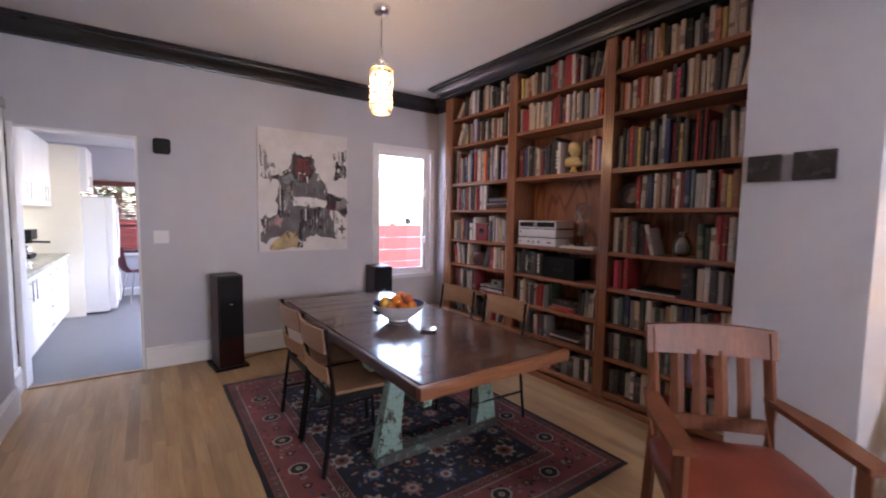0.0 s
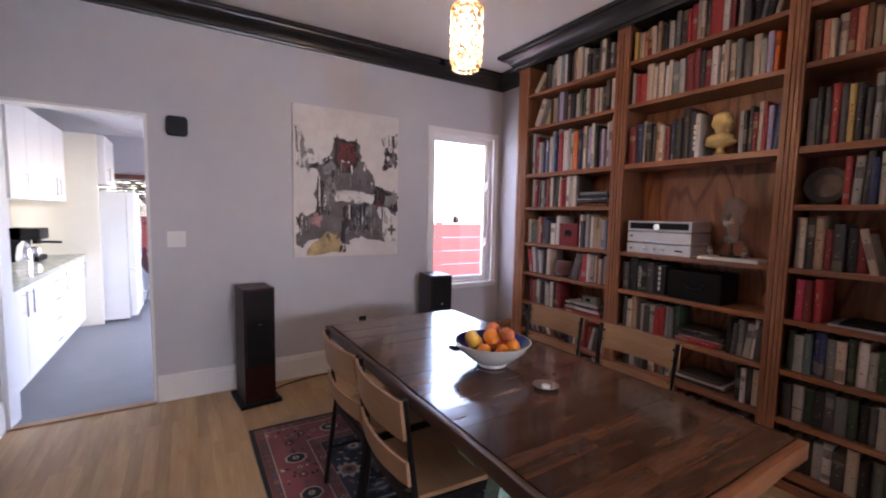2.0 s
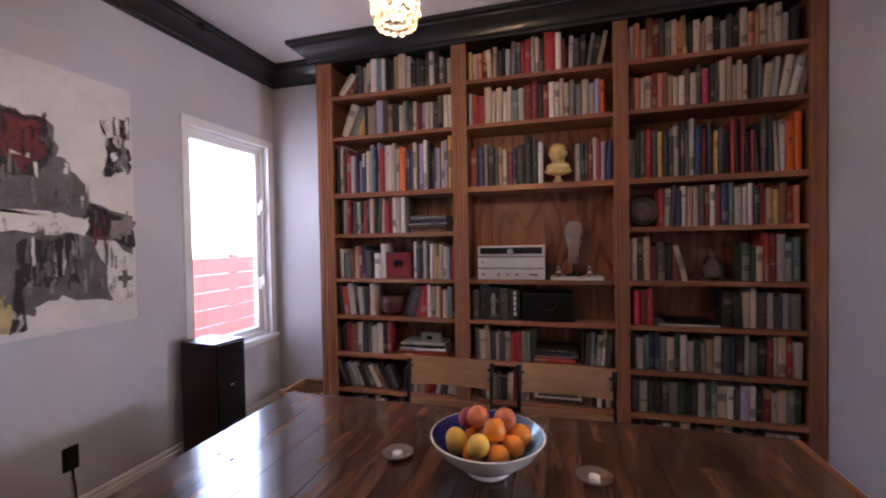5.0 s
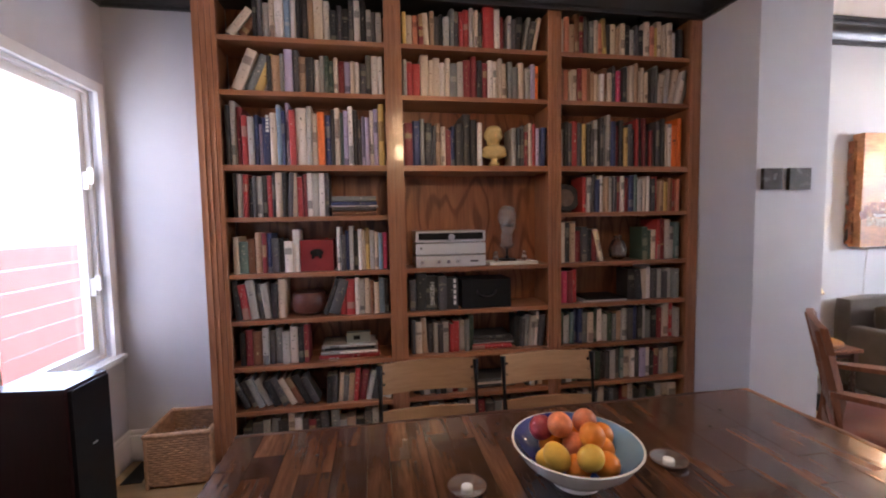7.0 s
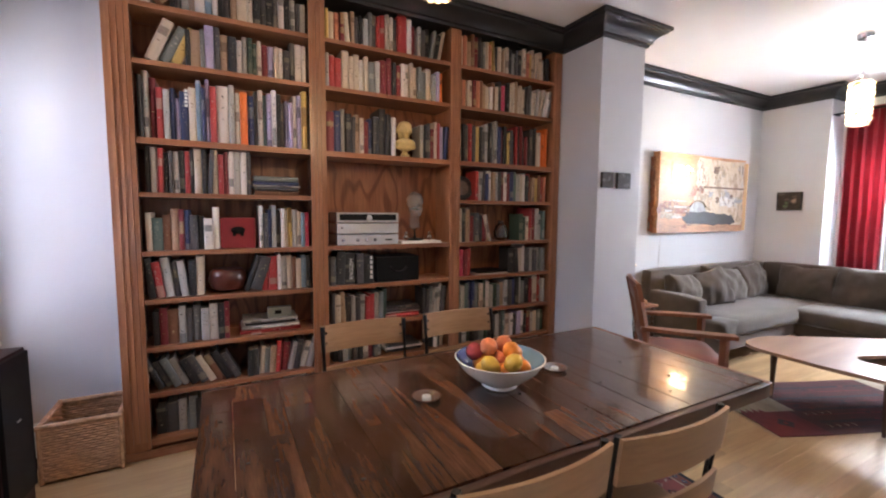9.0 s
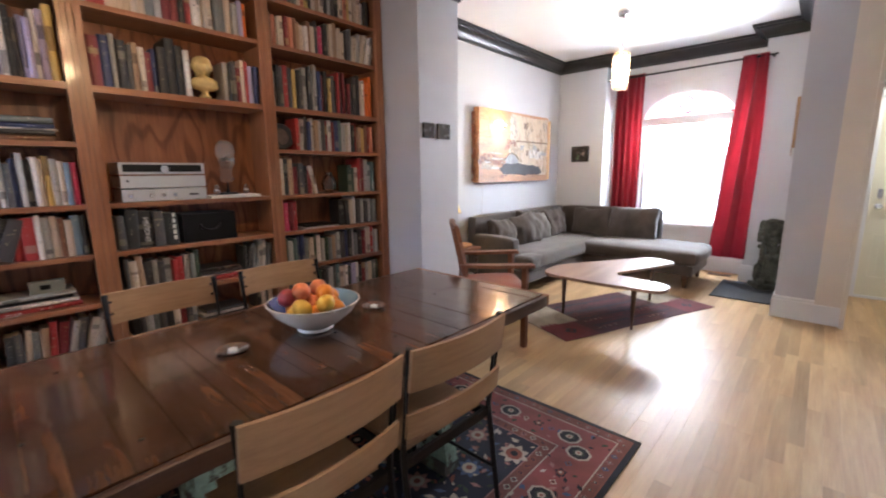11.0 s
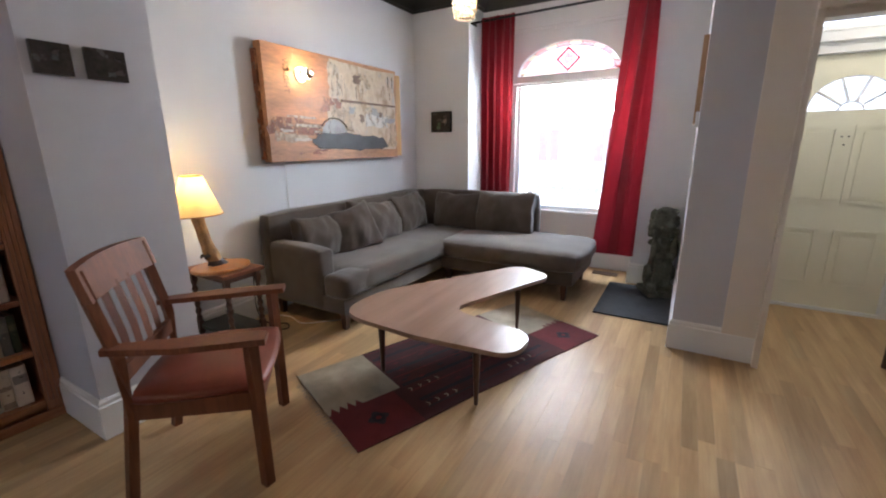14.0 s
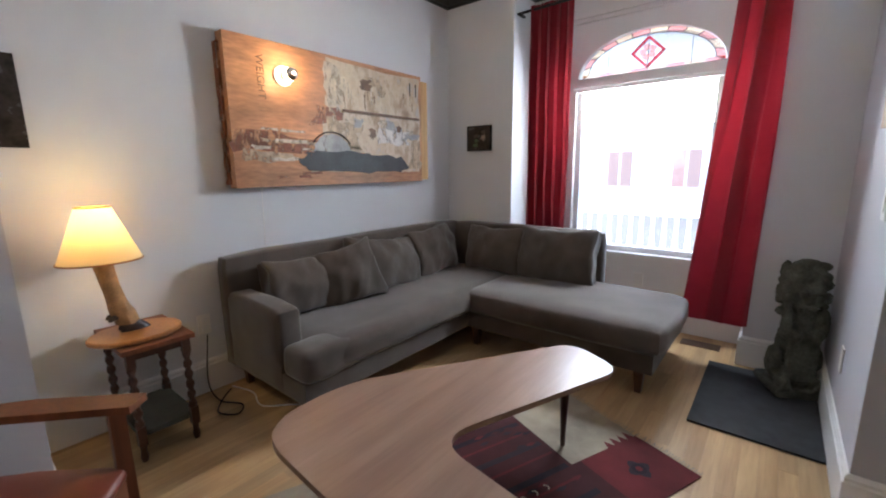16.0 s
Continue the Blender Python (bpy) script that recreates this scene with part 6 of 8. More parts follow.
solid("copper_pot", b, surface("dark_red_glaze", (0.085, 0.018, 0.012), 0.3, 0.0, var=0.4), pose(3.13, at(L, 0.46), 0.906), "round dark red glazed pot on the shelf", "pot")
rb = thing("red_box", pose(3.05, at(L, 0.53), 1.176), "red boxed set with black emblem", "box")
b = B(); bx(b, 0, 0.16, -0.095, 0.095, 0, 0.185); soften(b, 0.004); part("box", b, surface("red_card", (0.22, 0.011, 0.013), 0.5), rb)
b = B(); lathe(b, [(0.03, 0), (0.03, 0.002)], 0, 0, 14, sx=1.3, sy=0.75); bx(b, -0.03, -0.012, -0.035, 0.0, 0, 0.002); bx(b, 0.012, 0.03, -0.035, 0.0, 0, 0.002)
bmesh.ops.transform(b, matrix=pose(0, 0, 0.11) @ WEST, verts=b.verts); part("emblem", b, M_BLACK, rb)
cs = thing("black_case", pose(3.03, at(Mid, 0.56), 0.906), "black carrying case with handle on shelf", "case")
b = B(); bx(b, 0, 0.22, -0.16, 0.16, 0, 0.18); soften(b, 0.012); part("body", b, M_BLACK, cs)
b = B(); tube(b, [(-0.004, 0.06 * math.cos(math.pi * k / 8), 0.11 - 0.04 * math.sin(math.pi * k / 8)) for k in range(9)], 0.006, 6); part("handle", b, M_IRON, cs)
rd = thing("small_radio", pose(3.07, at(L, 0.78), 0.722), "pale grey pocket radio on stacked books", "radio")
b = B(); bx(b, 0, 0.05, -0.07, 0.07, 0, 0.062); soften(b, 0.006); part("body", b, surface("grey_green_plastic", (0.28, 0.29, 0.25), 0.5), rd)
b = B(); bx(b, -0.002, 0.0, -0.01, 0.03, 0.02, 0.045); part("dial", b, M_BLACK, rd)
lp = thing("laptop", pose(3.03, at(R, 0.36), 0.906), "closed dark laptop with pale edge on shelf", "laptop")
b = B(); bx(b, 0, 0.22, -0.16, 0.16, 0, 0.012); soften(b, 0.003); part("base", b, M_SILVER, lp)
b = B(); bx(b, 0.004, 0.22, -0.15, 0.12, 0.0125, 0.024); soften(b, 0.003); part("lid", b, M_BLACK, lp)
o = new("writing", lettering("CCCP", 0.022)); o.data.materials.append(M_WHITE)
o.matrix_basis = pose(XB + 0.0, at(L, 0.62), 0.647) @ WEST
tagged(o, "white printed title on red book spine", "lettering")
o = new("writing", lettering("ENGLISH", 0.036)); o.data.materials.append(M_WHITE)
o.matrix_basis = pose(XB + 0.006, at(Mid, 0.175), 1.015) @ WEST @ Matrix.Rotation(radians(90), 4, 'Z')
tagged(o, "white printed title on black book spine", "lettering")
for k, (bay, kk, z, hh) in enumerate(((L, 0.265, 1.98, 0.1), (Mid, 0.33, 0.94, 0.17), (Mid, 0.515, 1.84, 0.16))):
    t = thing("spine_title", pose(XB + 0.006, at(bay, kk), z), "pale title bars on dark book spine", "lettering")
    for j in range(5):
        b = B(); bx(b, -0.0005, 0.0005, -0.008, 0.008, j * hh / 5, j * hh / 5 + hh / 7); part("title_bar", b, M_WHITE, t)

# ---- rug ----
def polygon(b, pts, z, mi):
    f = b.faces.new([b.verts.new((x, y, z)) for x, y in pts]); f.material_index = mi


def rosette(b, cx, cy, r, z, petals, mi, mi2, mi3, squash=1.0):
    n = petals * 4
    polygon(b, [(cx + r * (0.82 + 0.18 * math.cos(petals * 2 * math.pi * i / n)) * math.cos(2 * math.pi * i / n), cy + squash * r * (0.82 + 0.18 * math.cos(petals * 2 * math.pi * i / n)) * math.sin(2 * math.pi * i / n)) for i in range(n)], z, mi)
    for k, m in ((0.55, mi2), (0.25, mi3)):
        polygon(b, [(cx + r * k * math.cos(2 * math.pi * i / 10), cy + squash * r * k * math.sin(2 * math.pi * i / 10)) for i in range(10)], z + 0.0004 * (2 if m == mi3 else 1), m)


RUGM = [fabric("rug_" + n, c, 350, 0.3, 0.1) for n, c in (("edge", (0.012, 0.012, 0.018)), ("red", (0.22, 0.06, 0.058)), ("guard", (0.15, 0.05, 0.04)), ("field", (0.016, 0.017, 0.033)),
                                                       ("cream", (0.40, 0.34, 0.28)), ("pink", (0.31, 0.15, 0.135)), ("blue", (0.06, 0.09, 0.17)), ("rust", (0.21, 0.065, 0.045)), ("green", (0.03, 0.045, 0.03)))]
EDGE, RED, GUARD, FIELD, CRM, PNK, BLU, RST, GRN = range(9)
RW, RL = 0.90, 1.245
b = B()
bx(b, -RW, RW, -RL, RL, 0.002, 0.008, EDGE)
bmesh.ops.subdivide_edges(b, edges=b.edges[:], cuts=24, use_grid_fill=True)
z = 0.0084
for inset, mi in ((0.028, RST), (0.034, GUARD), (0.082, CRM), (0.088, RED), (0.294, CRM), (0.300, GUARD), (0.354, PNK), (0.360, FIELD)):
    polygon(b, [(-RW + inset, -RL + inset), (RW - inset, -RL + inset), (RW - inset, RL - inset), (-RW + inset, RL - inset)], z, mi)
    z += 0.00018
zm = 0.0110
rr = random.Random(3)


def along(inset, step, fn):
    """Calls fn(x, y, angle) at even steps round a rectangle."""
    w, l = RW - inset, RL - inset
    nx, ny = max(1, round(2 * w / step)), max(1, round(2 * l / step))
    for i in range(nx):
        x = -w + (i + 0.5) * 2 * w / nx
        fn(x, -l, 0); fn(x, l, 0)
    for i in range(ny):
        y = -l + (i + 0.5) * 2 * l / ny
        fn(-w, y, 90); fn(w, y, 90)


def medallion(x, y, a):
    r = 0.05
    polygon(b, [(x + r * 1.25 * math.cos(math.pi * (i + 0.5) / 4), y + r * 1.1 * math.sin(math.pi * (i + 0.5) / 4)) for i in range(8)], zm, CRM)
    polygon(b, [(x + r * math.cos(math.pi * (i + 0.5) / 4), y + r * 0.9 * math.sin(math.pi * (i + 0.5) / 4)) for i in range(8)], zm + 0.0004, EDGE)
    rosette(b, x, y, r * 0.62, zm + 0.0008, 6, GRN, CRM, RST)


def filler(x, y, a):
    rosette(b, x, y, 0.03, zm, 5, EDGE, RST, CRM)
    for s in (-1, 1):
        dx, dy = (s * 0.075, 0) if a == 0 else (0, s * 0.075)
        rosette(b, x + dx, y + dy, 0.018, zm, 4, CRM if s > 0 else BLU, RST, EDGE)


cnt = [0]


def border(x, y, a):
    cnt[0] += 1
    (medallion if (cnt[0] // 2) % 2 == 0 else filler)(x, y, a)


along(0.195, 0.17, border)
# small leaves and buds that fill the border and the field
for k in range(900):
    x, y = rr.uniform(-RW + 0.09, RW - 0.09), rr.uniform(-RL + 0.09, RL - 0.09)
    field = abs(x) < RW - 0.37 and abs(y) < RL - 0.37
    if not field and (abs(x) < RW - 0.30 and abs(y) < RL - 0.30):
        continue
    r, a = rr.uniform(0.010, 0.022), rr.uniform(0, 6.28)
    ca, sa = math.cos(a), math.sin(a)
    polygon(b, [(x + ca * r, y + sa * r), (x - sa * r * 0.55, y + ca * r * 0.55), (x - ca * r, y - sa * r), (x + sa * r * 0.55, y - ca * r * 0.55)], 0.0099 + 0.0000008 * k, rr.choice((CRM, BLU, RST, PNK, GRN) if field else (EDGE, BLU, CRM, PNK, GRN, EDGE)))
along(0.058, 0.055, lambda x, y, a: rosette(b, x, y, 0.016, zm, 4, rr.choice((RST, PNK, BLU)), EDGE, CRM))
along(0.33, 0.055, lambda x, y, a: rosette(b, x, y, 0.018, zm, 4, rr.choice((RST, CRM, PNK)), EDGE, RED))
nx, ny = 5, 8
for j in range(ny):
    for i in range(nx):
        x = (i - (nx - 1) / 2) * 0.215 + (0.05 if j % 2 else -0.05)
        y = (j - (ny - 1) / 2) * 0.215
        if abs(x) < RW - 0.40 and abs(y) < RL - 0.40:
            k = (i + 2 * j) % 4
            rosette(b, x, y, 0.062 if k else 0.075, zm, 8, (CRM, PNK, BLU, RST)[k], (RST, CRM, CRM, EDGE)[k], (EDGE, RST, RST, CRM)[k])
            for q in range(6):
                a = q * math.pi / 3 + 0.4 * j
                px, py = x + 0.105 * math.cos(a), y + 0.105 * math.sin(a)
                if abs(px) < RW - 0.38 and abs(py) < RL - 0.38:
                    ca, sa = math.cos(a + 0.8), math.sin(a + 0.8)
                    polygon(b, [(px + ca * 0.028, py + sa * 0.028), (px - sa * 0.011, py + ca * 0.011), (px - ca * 0.028, py - sa * 0.028), (px + sa * 0.011, py - ca * 0.011)], zm - 0.0003 + 0.00002 * q, (GRN, BLU, RST, PNK, BLU, CRM)[(q + i + j) % 6])
for v in b.verts:
    v.co.x += 0.010 * noise.noise(Vector((v.co.y * 2.1, 0.3, 1.7))) + 0.003 * noise.noise(Vector((v.co.y * 14, v.co.x * 9, 4.0)))
    v.co.y += 0.010 * noise.noise(Vector((v.co.x * 2.3, 5.1, 0.4))) + 0.003 * noise.noise(Vector((v.co.x * 14, v.co.y * 9, 8.0)))
me = mesh_of("persian_rug", b, RUGM, 0, fix=False)
rug = new("persian_rug", me); rug.matrix_basis = pose(1.54, 2.605, 0, 0, 0, -0.6)
tagged(rug, "navy and red floral wool rug under the table", "rug")

# ---- kilim ----
KM = [fabric("kilim_" + n, c, 300, 0.3, 0.1) for n, c in (("maroon", (0.062, 0.012, 0.014)), ("red", (0.125, 0.014, 0.017)), ("beige", (0.33, 0.285, 0.215)), ("dark", (0.02, 0.012, 0.02)), ("cream", (0.45, 0.36, 0.28)), ("blue", (0.03, 0.02, 0.028)))]
b = B(); KL, KW = 0.935, 0.40
bx(b, -KW, KW, -KL, KL, 0.0015, 0.005, 0)
bmesh.ops.subdivide_edges(b, edges=b.edges[:], cuts=20, use_grid_fill=True)
# y along the length, x across; beige blocks at both ends
polygon(b, [(-KW, -KL), (0.08, -KL), (0.08, -KL + 0.42), (-KW, -KL + 0.42)], 0.0054, 2)
polygon(b, [(-KW, KL - 0.42), (0.08, KL - 0.42), (0.08, KL), (-KW, KL)], 0.0054, 2)
for s in (-1, 1):
    ys = sorted((s * KL, s * (KL - 0.37)))
    polygon(b, [(0.08, ys[0]), (KW, ys[0]), (KW, ys[1]), (0.08, ys[1])], 0.0055, 1)
    for k in range(4):
        y0 = s * (KL - 0.012 - k * 0.045)
        y1 = y0 - s * 0.045
        tooth = [(0.082, y0), (0.082, y1), (0.028 + 0.006 * (k % 2), (y0 + y1) / 2)]
        polygon(b, tooth if s < 0 else tooth[::-1], 0.0059, 1)
    yc = s * (KL - 0.19)
    rosette(b, 0.24, yc, 0.06, 0.006, 4, 5, 3, 1)
for k in range(9):
    x0 = -KW + 0.02 + k * 0.087
    y1 = KL - 0.44
    polygon(b, [(x0, -y1), (x0 + (0.03 if k % 2 else 0.012), -y1), (x0 + (0.03 if k % 2 else 0.012), y1), (x0, y1)], 0.0054, (1, 3, 1, 5, 1, 3, 1, 3, 5)[k])
for xx in (0.13, 0.30):
    for k in range(16):
        yy = -KL + 0.45 + k * 0.062 + (0.12 if k > 7 else 0)
        if yy < KL - 0.42 and (k % 8) < 4:
            n = 7
            pts = [(xx + 0.016 * math.cos(math.pi * i / n), yy + 0.016 * math.sin(math.pi * i / n)) for i in range(n + 1)] + [(xx + 0.011 * math.cos(math.pi * i / n), yy + 0.011 * math.sin(math.pi * i / n)) for i in range(n, -1, -1)]
            polygon(b, pts, 0.0060, 4)
rr = random.Random(8)
for k in range(60):
    x0, y0 = rr.uniform(-KW + 0.02, KW - 0.03), rr.uniform(-KL + 0.45, KL - 0.45)
    polygon(b, [(x0, y0 - 0.03), (x0 + 0.012, y0), (x0, y0 + 0.03), (x0 - 0.012, y0)], 0.0056 + 0.000004 * k, rr.choice((1, 3, 5, 0)))
for k in range(60):
    x0 = -KW + k * 2 * KW / 60
    for s in (-1, 1):
        dx = rr.uniform(-0.008, 0.008)
        ln = rr.uniform(0.022, 0.045)
        pts = [(x0, s * KL), (x0 + 0.006, s * KL), (x0 + dx + 0.004, s * (KL + ln)), (x0 + dx, s * (KL + ln))]
        polygon(b, pts if s < 0 else pts[::-1], 0.003, 2)
for v in b.verts:
    v.co.x += 0.012 * noise.noise(Vector((v.co.y * 2.6, 1.3, 2.7))); v.co.y += 0.012 * noise.noise(Vector((v.co.x * 4.0, 3.1, 0.9)))
kil = new("kilim_rug", mesh_of("kilim_rug", b, KM, 0, fix=False))
kil.matrix_basis = pose(1.49, -0.585, 0, 0, 0, math.degrees(math.atan2(0.708, -1.732)) )
tagged(kil, "worn maroon flat-woven kilim with beige blocks", "rug")

# ---- pictures ----
prng = random.Random(17)


def blot(b, pts, mi, z, jit=0.012, cuts=4, sx=1.0, sy=1.0):
    """A brushed patch: a polygon with an uneven edge."""
    out = []
    n = len(pts)
    for i in range(n):
        p, q = Vector(pts[i]), Vector(pts[(i + 1) % n])
        for k in range(cuts):
            w = p.lerp(q, k / cuts)
            out.append(((w.x + prng.uniform(-jit, jit)) * sx, (w.y + prng.uniform(-jit, jit)) * sy))
    f = b.faces.new([b.verts.new((x, y, z)) for x, y in out]); f.material_index = mi


def paint(name, color, var=0.35, stretch=(1, 1, 1), dry=0.43):
    """Brushed paint; where it is dry it breaks up and lets the layer below show."""
    m = surface("paint_" + name, color, 0.55, var=var, scale=9, grain=60, relief=0.25, stretch=stretch)
    if dry:
        nt = m.node_tree
        broken = noise_tex(nt, coords(nt, (1.0, 1.0, 0.45)), 16.0, 7.0, 0.72)
        mask = ramp(nt, broken, [(dry - 0.05, (0, 0, 0)), (dry + 0.05, (1, 1, 1))])
        clear = nt.nodes.new("ShaderNodeBsdfTransparent")
        both = nt.nodes.new("ShaderNodeMixShader")
        nt.links.new(mask, both.inputs[0])
        nt.links.new(clear.outputs[0], both.inputs[1])
        nt.links.new(nt.nodes["Principled BSDF"].outputs[0], both.inputs[2])
        nt.links.new(both.outputs[0], nt.nodes["Material Output"].inputs[0])
    return m


PM = [paint("ground", (0.66, 0.63, 0.62), 0.08, dry=0), paint("grey", (0.13, 0.115, 0.12), 0.4, dry=0.30), paint("dark", (0.022, 0.015, 0.018)), paint("maroon", (0.16, 0.02, 0.024)), paint("white", (0.70, 0.68, 0.65), 0.08),
      paint("ochre", (0.48, 0.36, 0.17)), paint("pale", (0.23, 0.21, 0.205)), paint("steel", (0.26, 0.27, 0.30)), paint("rose", (0.42, 0.22, 0.22))]
GR, GY, DK, MR, WH, OC, PL, ST, RS = range(9)
pa = thing("canvas_painting", pose(0, 0, 0), "large unframed abstract canvas in grey, white and maroon", "painting")
CWD, CHT = 0.94, 1.255
b = B(); bx(b, 0, CWD, 0, CHT, 0, 0.032, 0); soften(b, 0.003)
marks = B()
zz = [0.0326]


def mk(pts, mi, jit=0.012, cuts=4):
    blot(marks, pts, mi, zz[0], jit, cuts, CWD, CHT); zz[0] += 0.00006


mk([(0.02, 0.6), (0.16, 0.58), (0.17, 0.70), (0.10, 0.73), (0.08, 0.85), (0.03, 0.86)], PL, 0.02)
mk([(0.06, 0.08), (0.2, 0.12), (0.5, 0.08), (0.86, 0.1), (0.84, 0.2), (0.78, 0.36), (0.97, 0.30), (0.99, 0.46), (0.76, 0.50), (0.70, 0.62), (0.62, 0.66), (0.58, 0.80), (0.36, 0.80), (0.33, 0.66), (0.21, 0.60), (0.19, 0.42), (0.2, 0.30), (0.05, 0.26)], GY, 0.018)
mk([(0.2, 0.58), (0.34, 0.66), (0.38, 0.60), (0.25, 0.53)], ST, 0.015)
mk([(0.13, 0.60), (0.32, 0.68), (0.33, 0.65), (0.15, 0.57)], DK, 0.008)
mk([(0.36, 0.66), (0.36, 0.80), (0.40, 0.83), (0.41, 0.80), (0.55, 0.79), (0.57, 0.81), (0.60, 0.66), (0.52, 0.58), (0.42, 0.58)], DK, 0.012)
mk([(0.39, 0.66), (0.40, 0.775), (0.55, 0.77), (0.56, 0.68), (0.48, 0.60)], MR, 0.014)
mk([(0.2, 0.28), (0.26, 0.30), (0.27, 0.50), (0.2, 0.54)], DK, 0.014)
mk([(0.28, 0.42), (0.36, 0.42), (0.37, 0.54), (0.29, 0.53)], PL, 0.02)
mk([(0.72, 0.40), (0.98, 0.31), (1.0, 0.42), (0.76, 0.48)], DK, 0.02)
mk([(0.86, 0.35), (0.98, 0.36), (0.99, 0.46), (0.88, 0.43)], PL, 0.015)
mk([(0.45, 0.20), (0.70, 0.17), (0.72, 0.36), (0.46, 0.36)], DK, 0.022)
for k in range(9):
    x = prng.uniform(0.46, 0.72); y = prng.uniform(0.18, 0.28)
    mk([(x, y), (x + 0.015, y), (x + 0.012, y + prng.uniform(0.06, 0.12)), (x, y + 0.1)], (PL, ST, WH)[k % 3], 0.004)
for x, y, h in ((0.42, 0.56, 0.09), (0.52, 0.57, 0.06), (0.65, 0.44, 0.17), (0.72, 0.40, 0.12), (0.3, 0.40, 0.15), (0.22, 0.34, 0.2), (0.27, 0.32, 0.1)):
    mk([(x, y), (x + 0.012, y), (x + 0.01, y + h), (x, y + h)], (WH, PL)[int(h * 100) % 2], 0.004)
mk([(0.43, 0.645), (0.50, 0.64), (0.50, 0.655), (0.43, 0.66)], WH, 0.005)
mk([(0.36, 0.385), (0.73, 0.375), (0.745, 0.44), (0.37, 0.455)], WH, 0.013, 6)
mk([(0.12, 0.22), (0.22, 0.20), (0.24, 0.27), (0.2, 0.31), (0.17, 0.25)], RS, 0.02)
mk([(0.1, 0.015), (0.43, 0.02), (0.40, 0.15), (0.30, 0.17), (0.16, 0.10)], OC, 0.014)
mk([(0.48, 0.02), (0.92, 0.015), (0.86, 0.08), (0.62, 0.13), (0.5, 0.12)], GR, 0.014)
mk([(0.41, 0.03), (0.47, 0.025), (0.46, 0.24), (0.42, 0.24)], DK, 0.012)
mk([(0.83, 0.13), (0.985, 0.08), (0.99, 0.24), (0.94, 0.30), (0.86, 0.32)], WH, 0.018)
mk([(0.92, 0.14), (0.945, 0.14), (0.945, 0.17), (0.975, 0.17), (0.975, 0.195), (0.945, 0.195), (0.945, 0.22), (0.92, 0.22), (0.92, 0.195), (0.895, 0.195), (0.895, 0.17), (0.92, 0.17)], GY, 0.004, 2)
mk([(0.83, 0.62), (0.98, 0.63), (0.985, 0.74), (0.90, 0.76), (0.84, 0.80), (0.83, 0.84), (0.86, 0.75)], DK, 0.014)
mk([(0.90, 0.65), (0.97, 0.65), (0.97, 0.72), (0.91, 0.71)], PL, 0.014)
mk([(0.92, 0.79), (0.985, 0.78), (0.985, 0.88), (0.93, 0.87)], DK, 0.01)
mk([(0.02, 0.08), (0.10, 0.06), (0.12, 0.24), (0.05, 0.30)], GY, 0.02)
mk([(0.02, 0.22), (0.05, 0.21), (0.055, 0.26), (0.02, 0.27)], DK, 0.006)
# dry brush strokes and drips over the patches
def stroke(x, y, w, h, mi):
    n = 5
    left = [(x + prng.uniform(-0.3, 0.3) * w, y + h * k / n) for k in range(n + 1)]
    right = [(x + w * prng.uniform(0.5, 1.2), y + h * k / n) for k in range(n, -1, -1)]
    mk(left + right, mi, 0.002, 1)


for x0, x1, y0, y1, cols, count in ((0.22, 0.36, 0.28, 0.56, (GY, GY, PL, ST, DK), 16), (0.38, 0.62, 0.46, 0.60, (GY, GY, PL, GY), 14), (0.58, 0.78, 0.40, 0.64, (DK, GY, GY, PL), 12), (0.44, 0.74, 0.10, 0.34, (DK, GY, PL, ST, GY), 22),
                                    (0.02, 0.16, 0.55, 0.88, (PL, GR, GR), 12), (0.04, 0.22, 0.08, 0.30, (GY, PL, GR, RS), 10), (0.76, 0.97, 0.32, 0.48, (DK, MR, PL, GY), 14), (0.84, 0.98, 0.60, 0.86, (GY, WH, PL), 12), (0.38, 0.56, 0.62, 0.78, (MR, DK, MR), 14), (0.74, 0.9, 0.08, 0.3, (GY, GR, PL), 8)):
    for k in range(count):
        stroke(prng.uniform(x0, x1 - 0.02), prng.uniform(y0, y1 - 0.05), prng.uniform(0.006, 0.022), prng.uniform(0.03, 0.10), prng.choice(cols))
for k in range(40):
    x, y = prng.uniform(0.05, 0.92), prng.uniform(0.55, 0.95)
    if x < 0.3 or x > 0.64 or y > 0.85:
        stroke(x, y, prng.uniform(0.02, 0.05), prng.uniform(0.02, 0.05), GR)
mk([(0.36, 0.385), (0.73, 0.375), (0.745, 0.44), (0.37, 0.455)], WH, 0.013, 6)
place = pose(1.10, 4.628, 1.037) @ NSOUTH
bmesh.ops.transform(b, matrix=place, verts=b.verts); bmesh.ops.transform(marks, matrix=place, verts=marks.verts)
part("canvas", b, PM, pa); part("paint", marks, PM, pa, smooth=0)

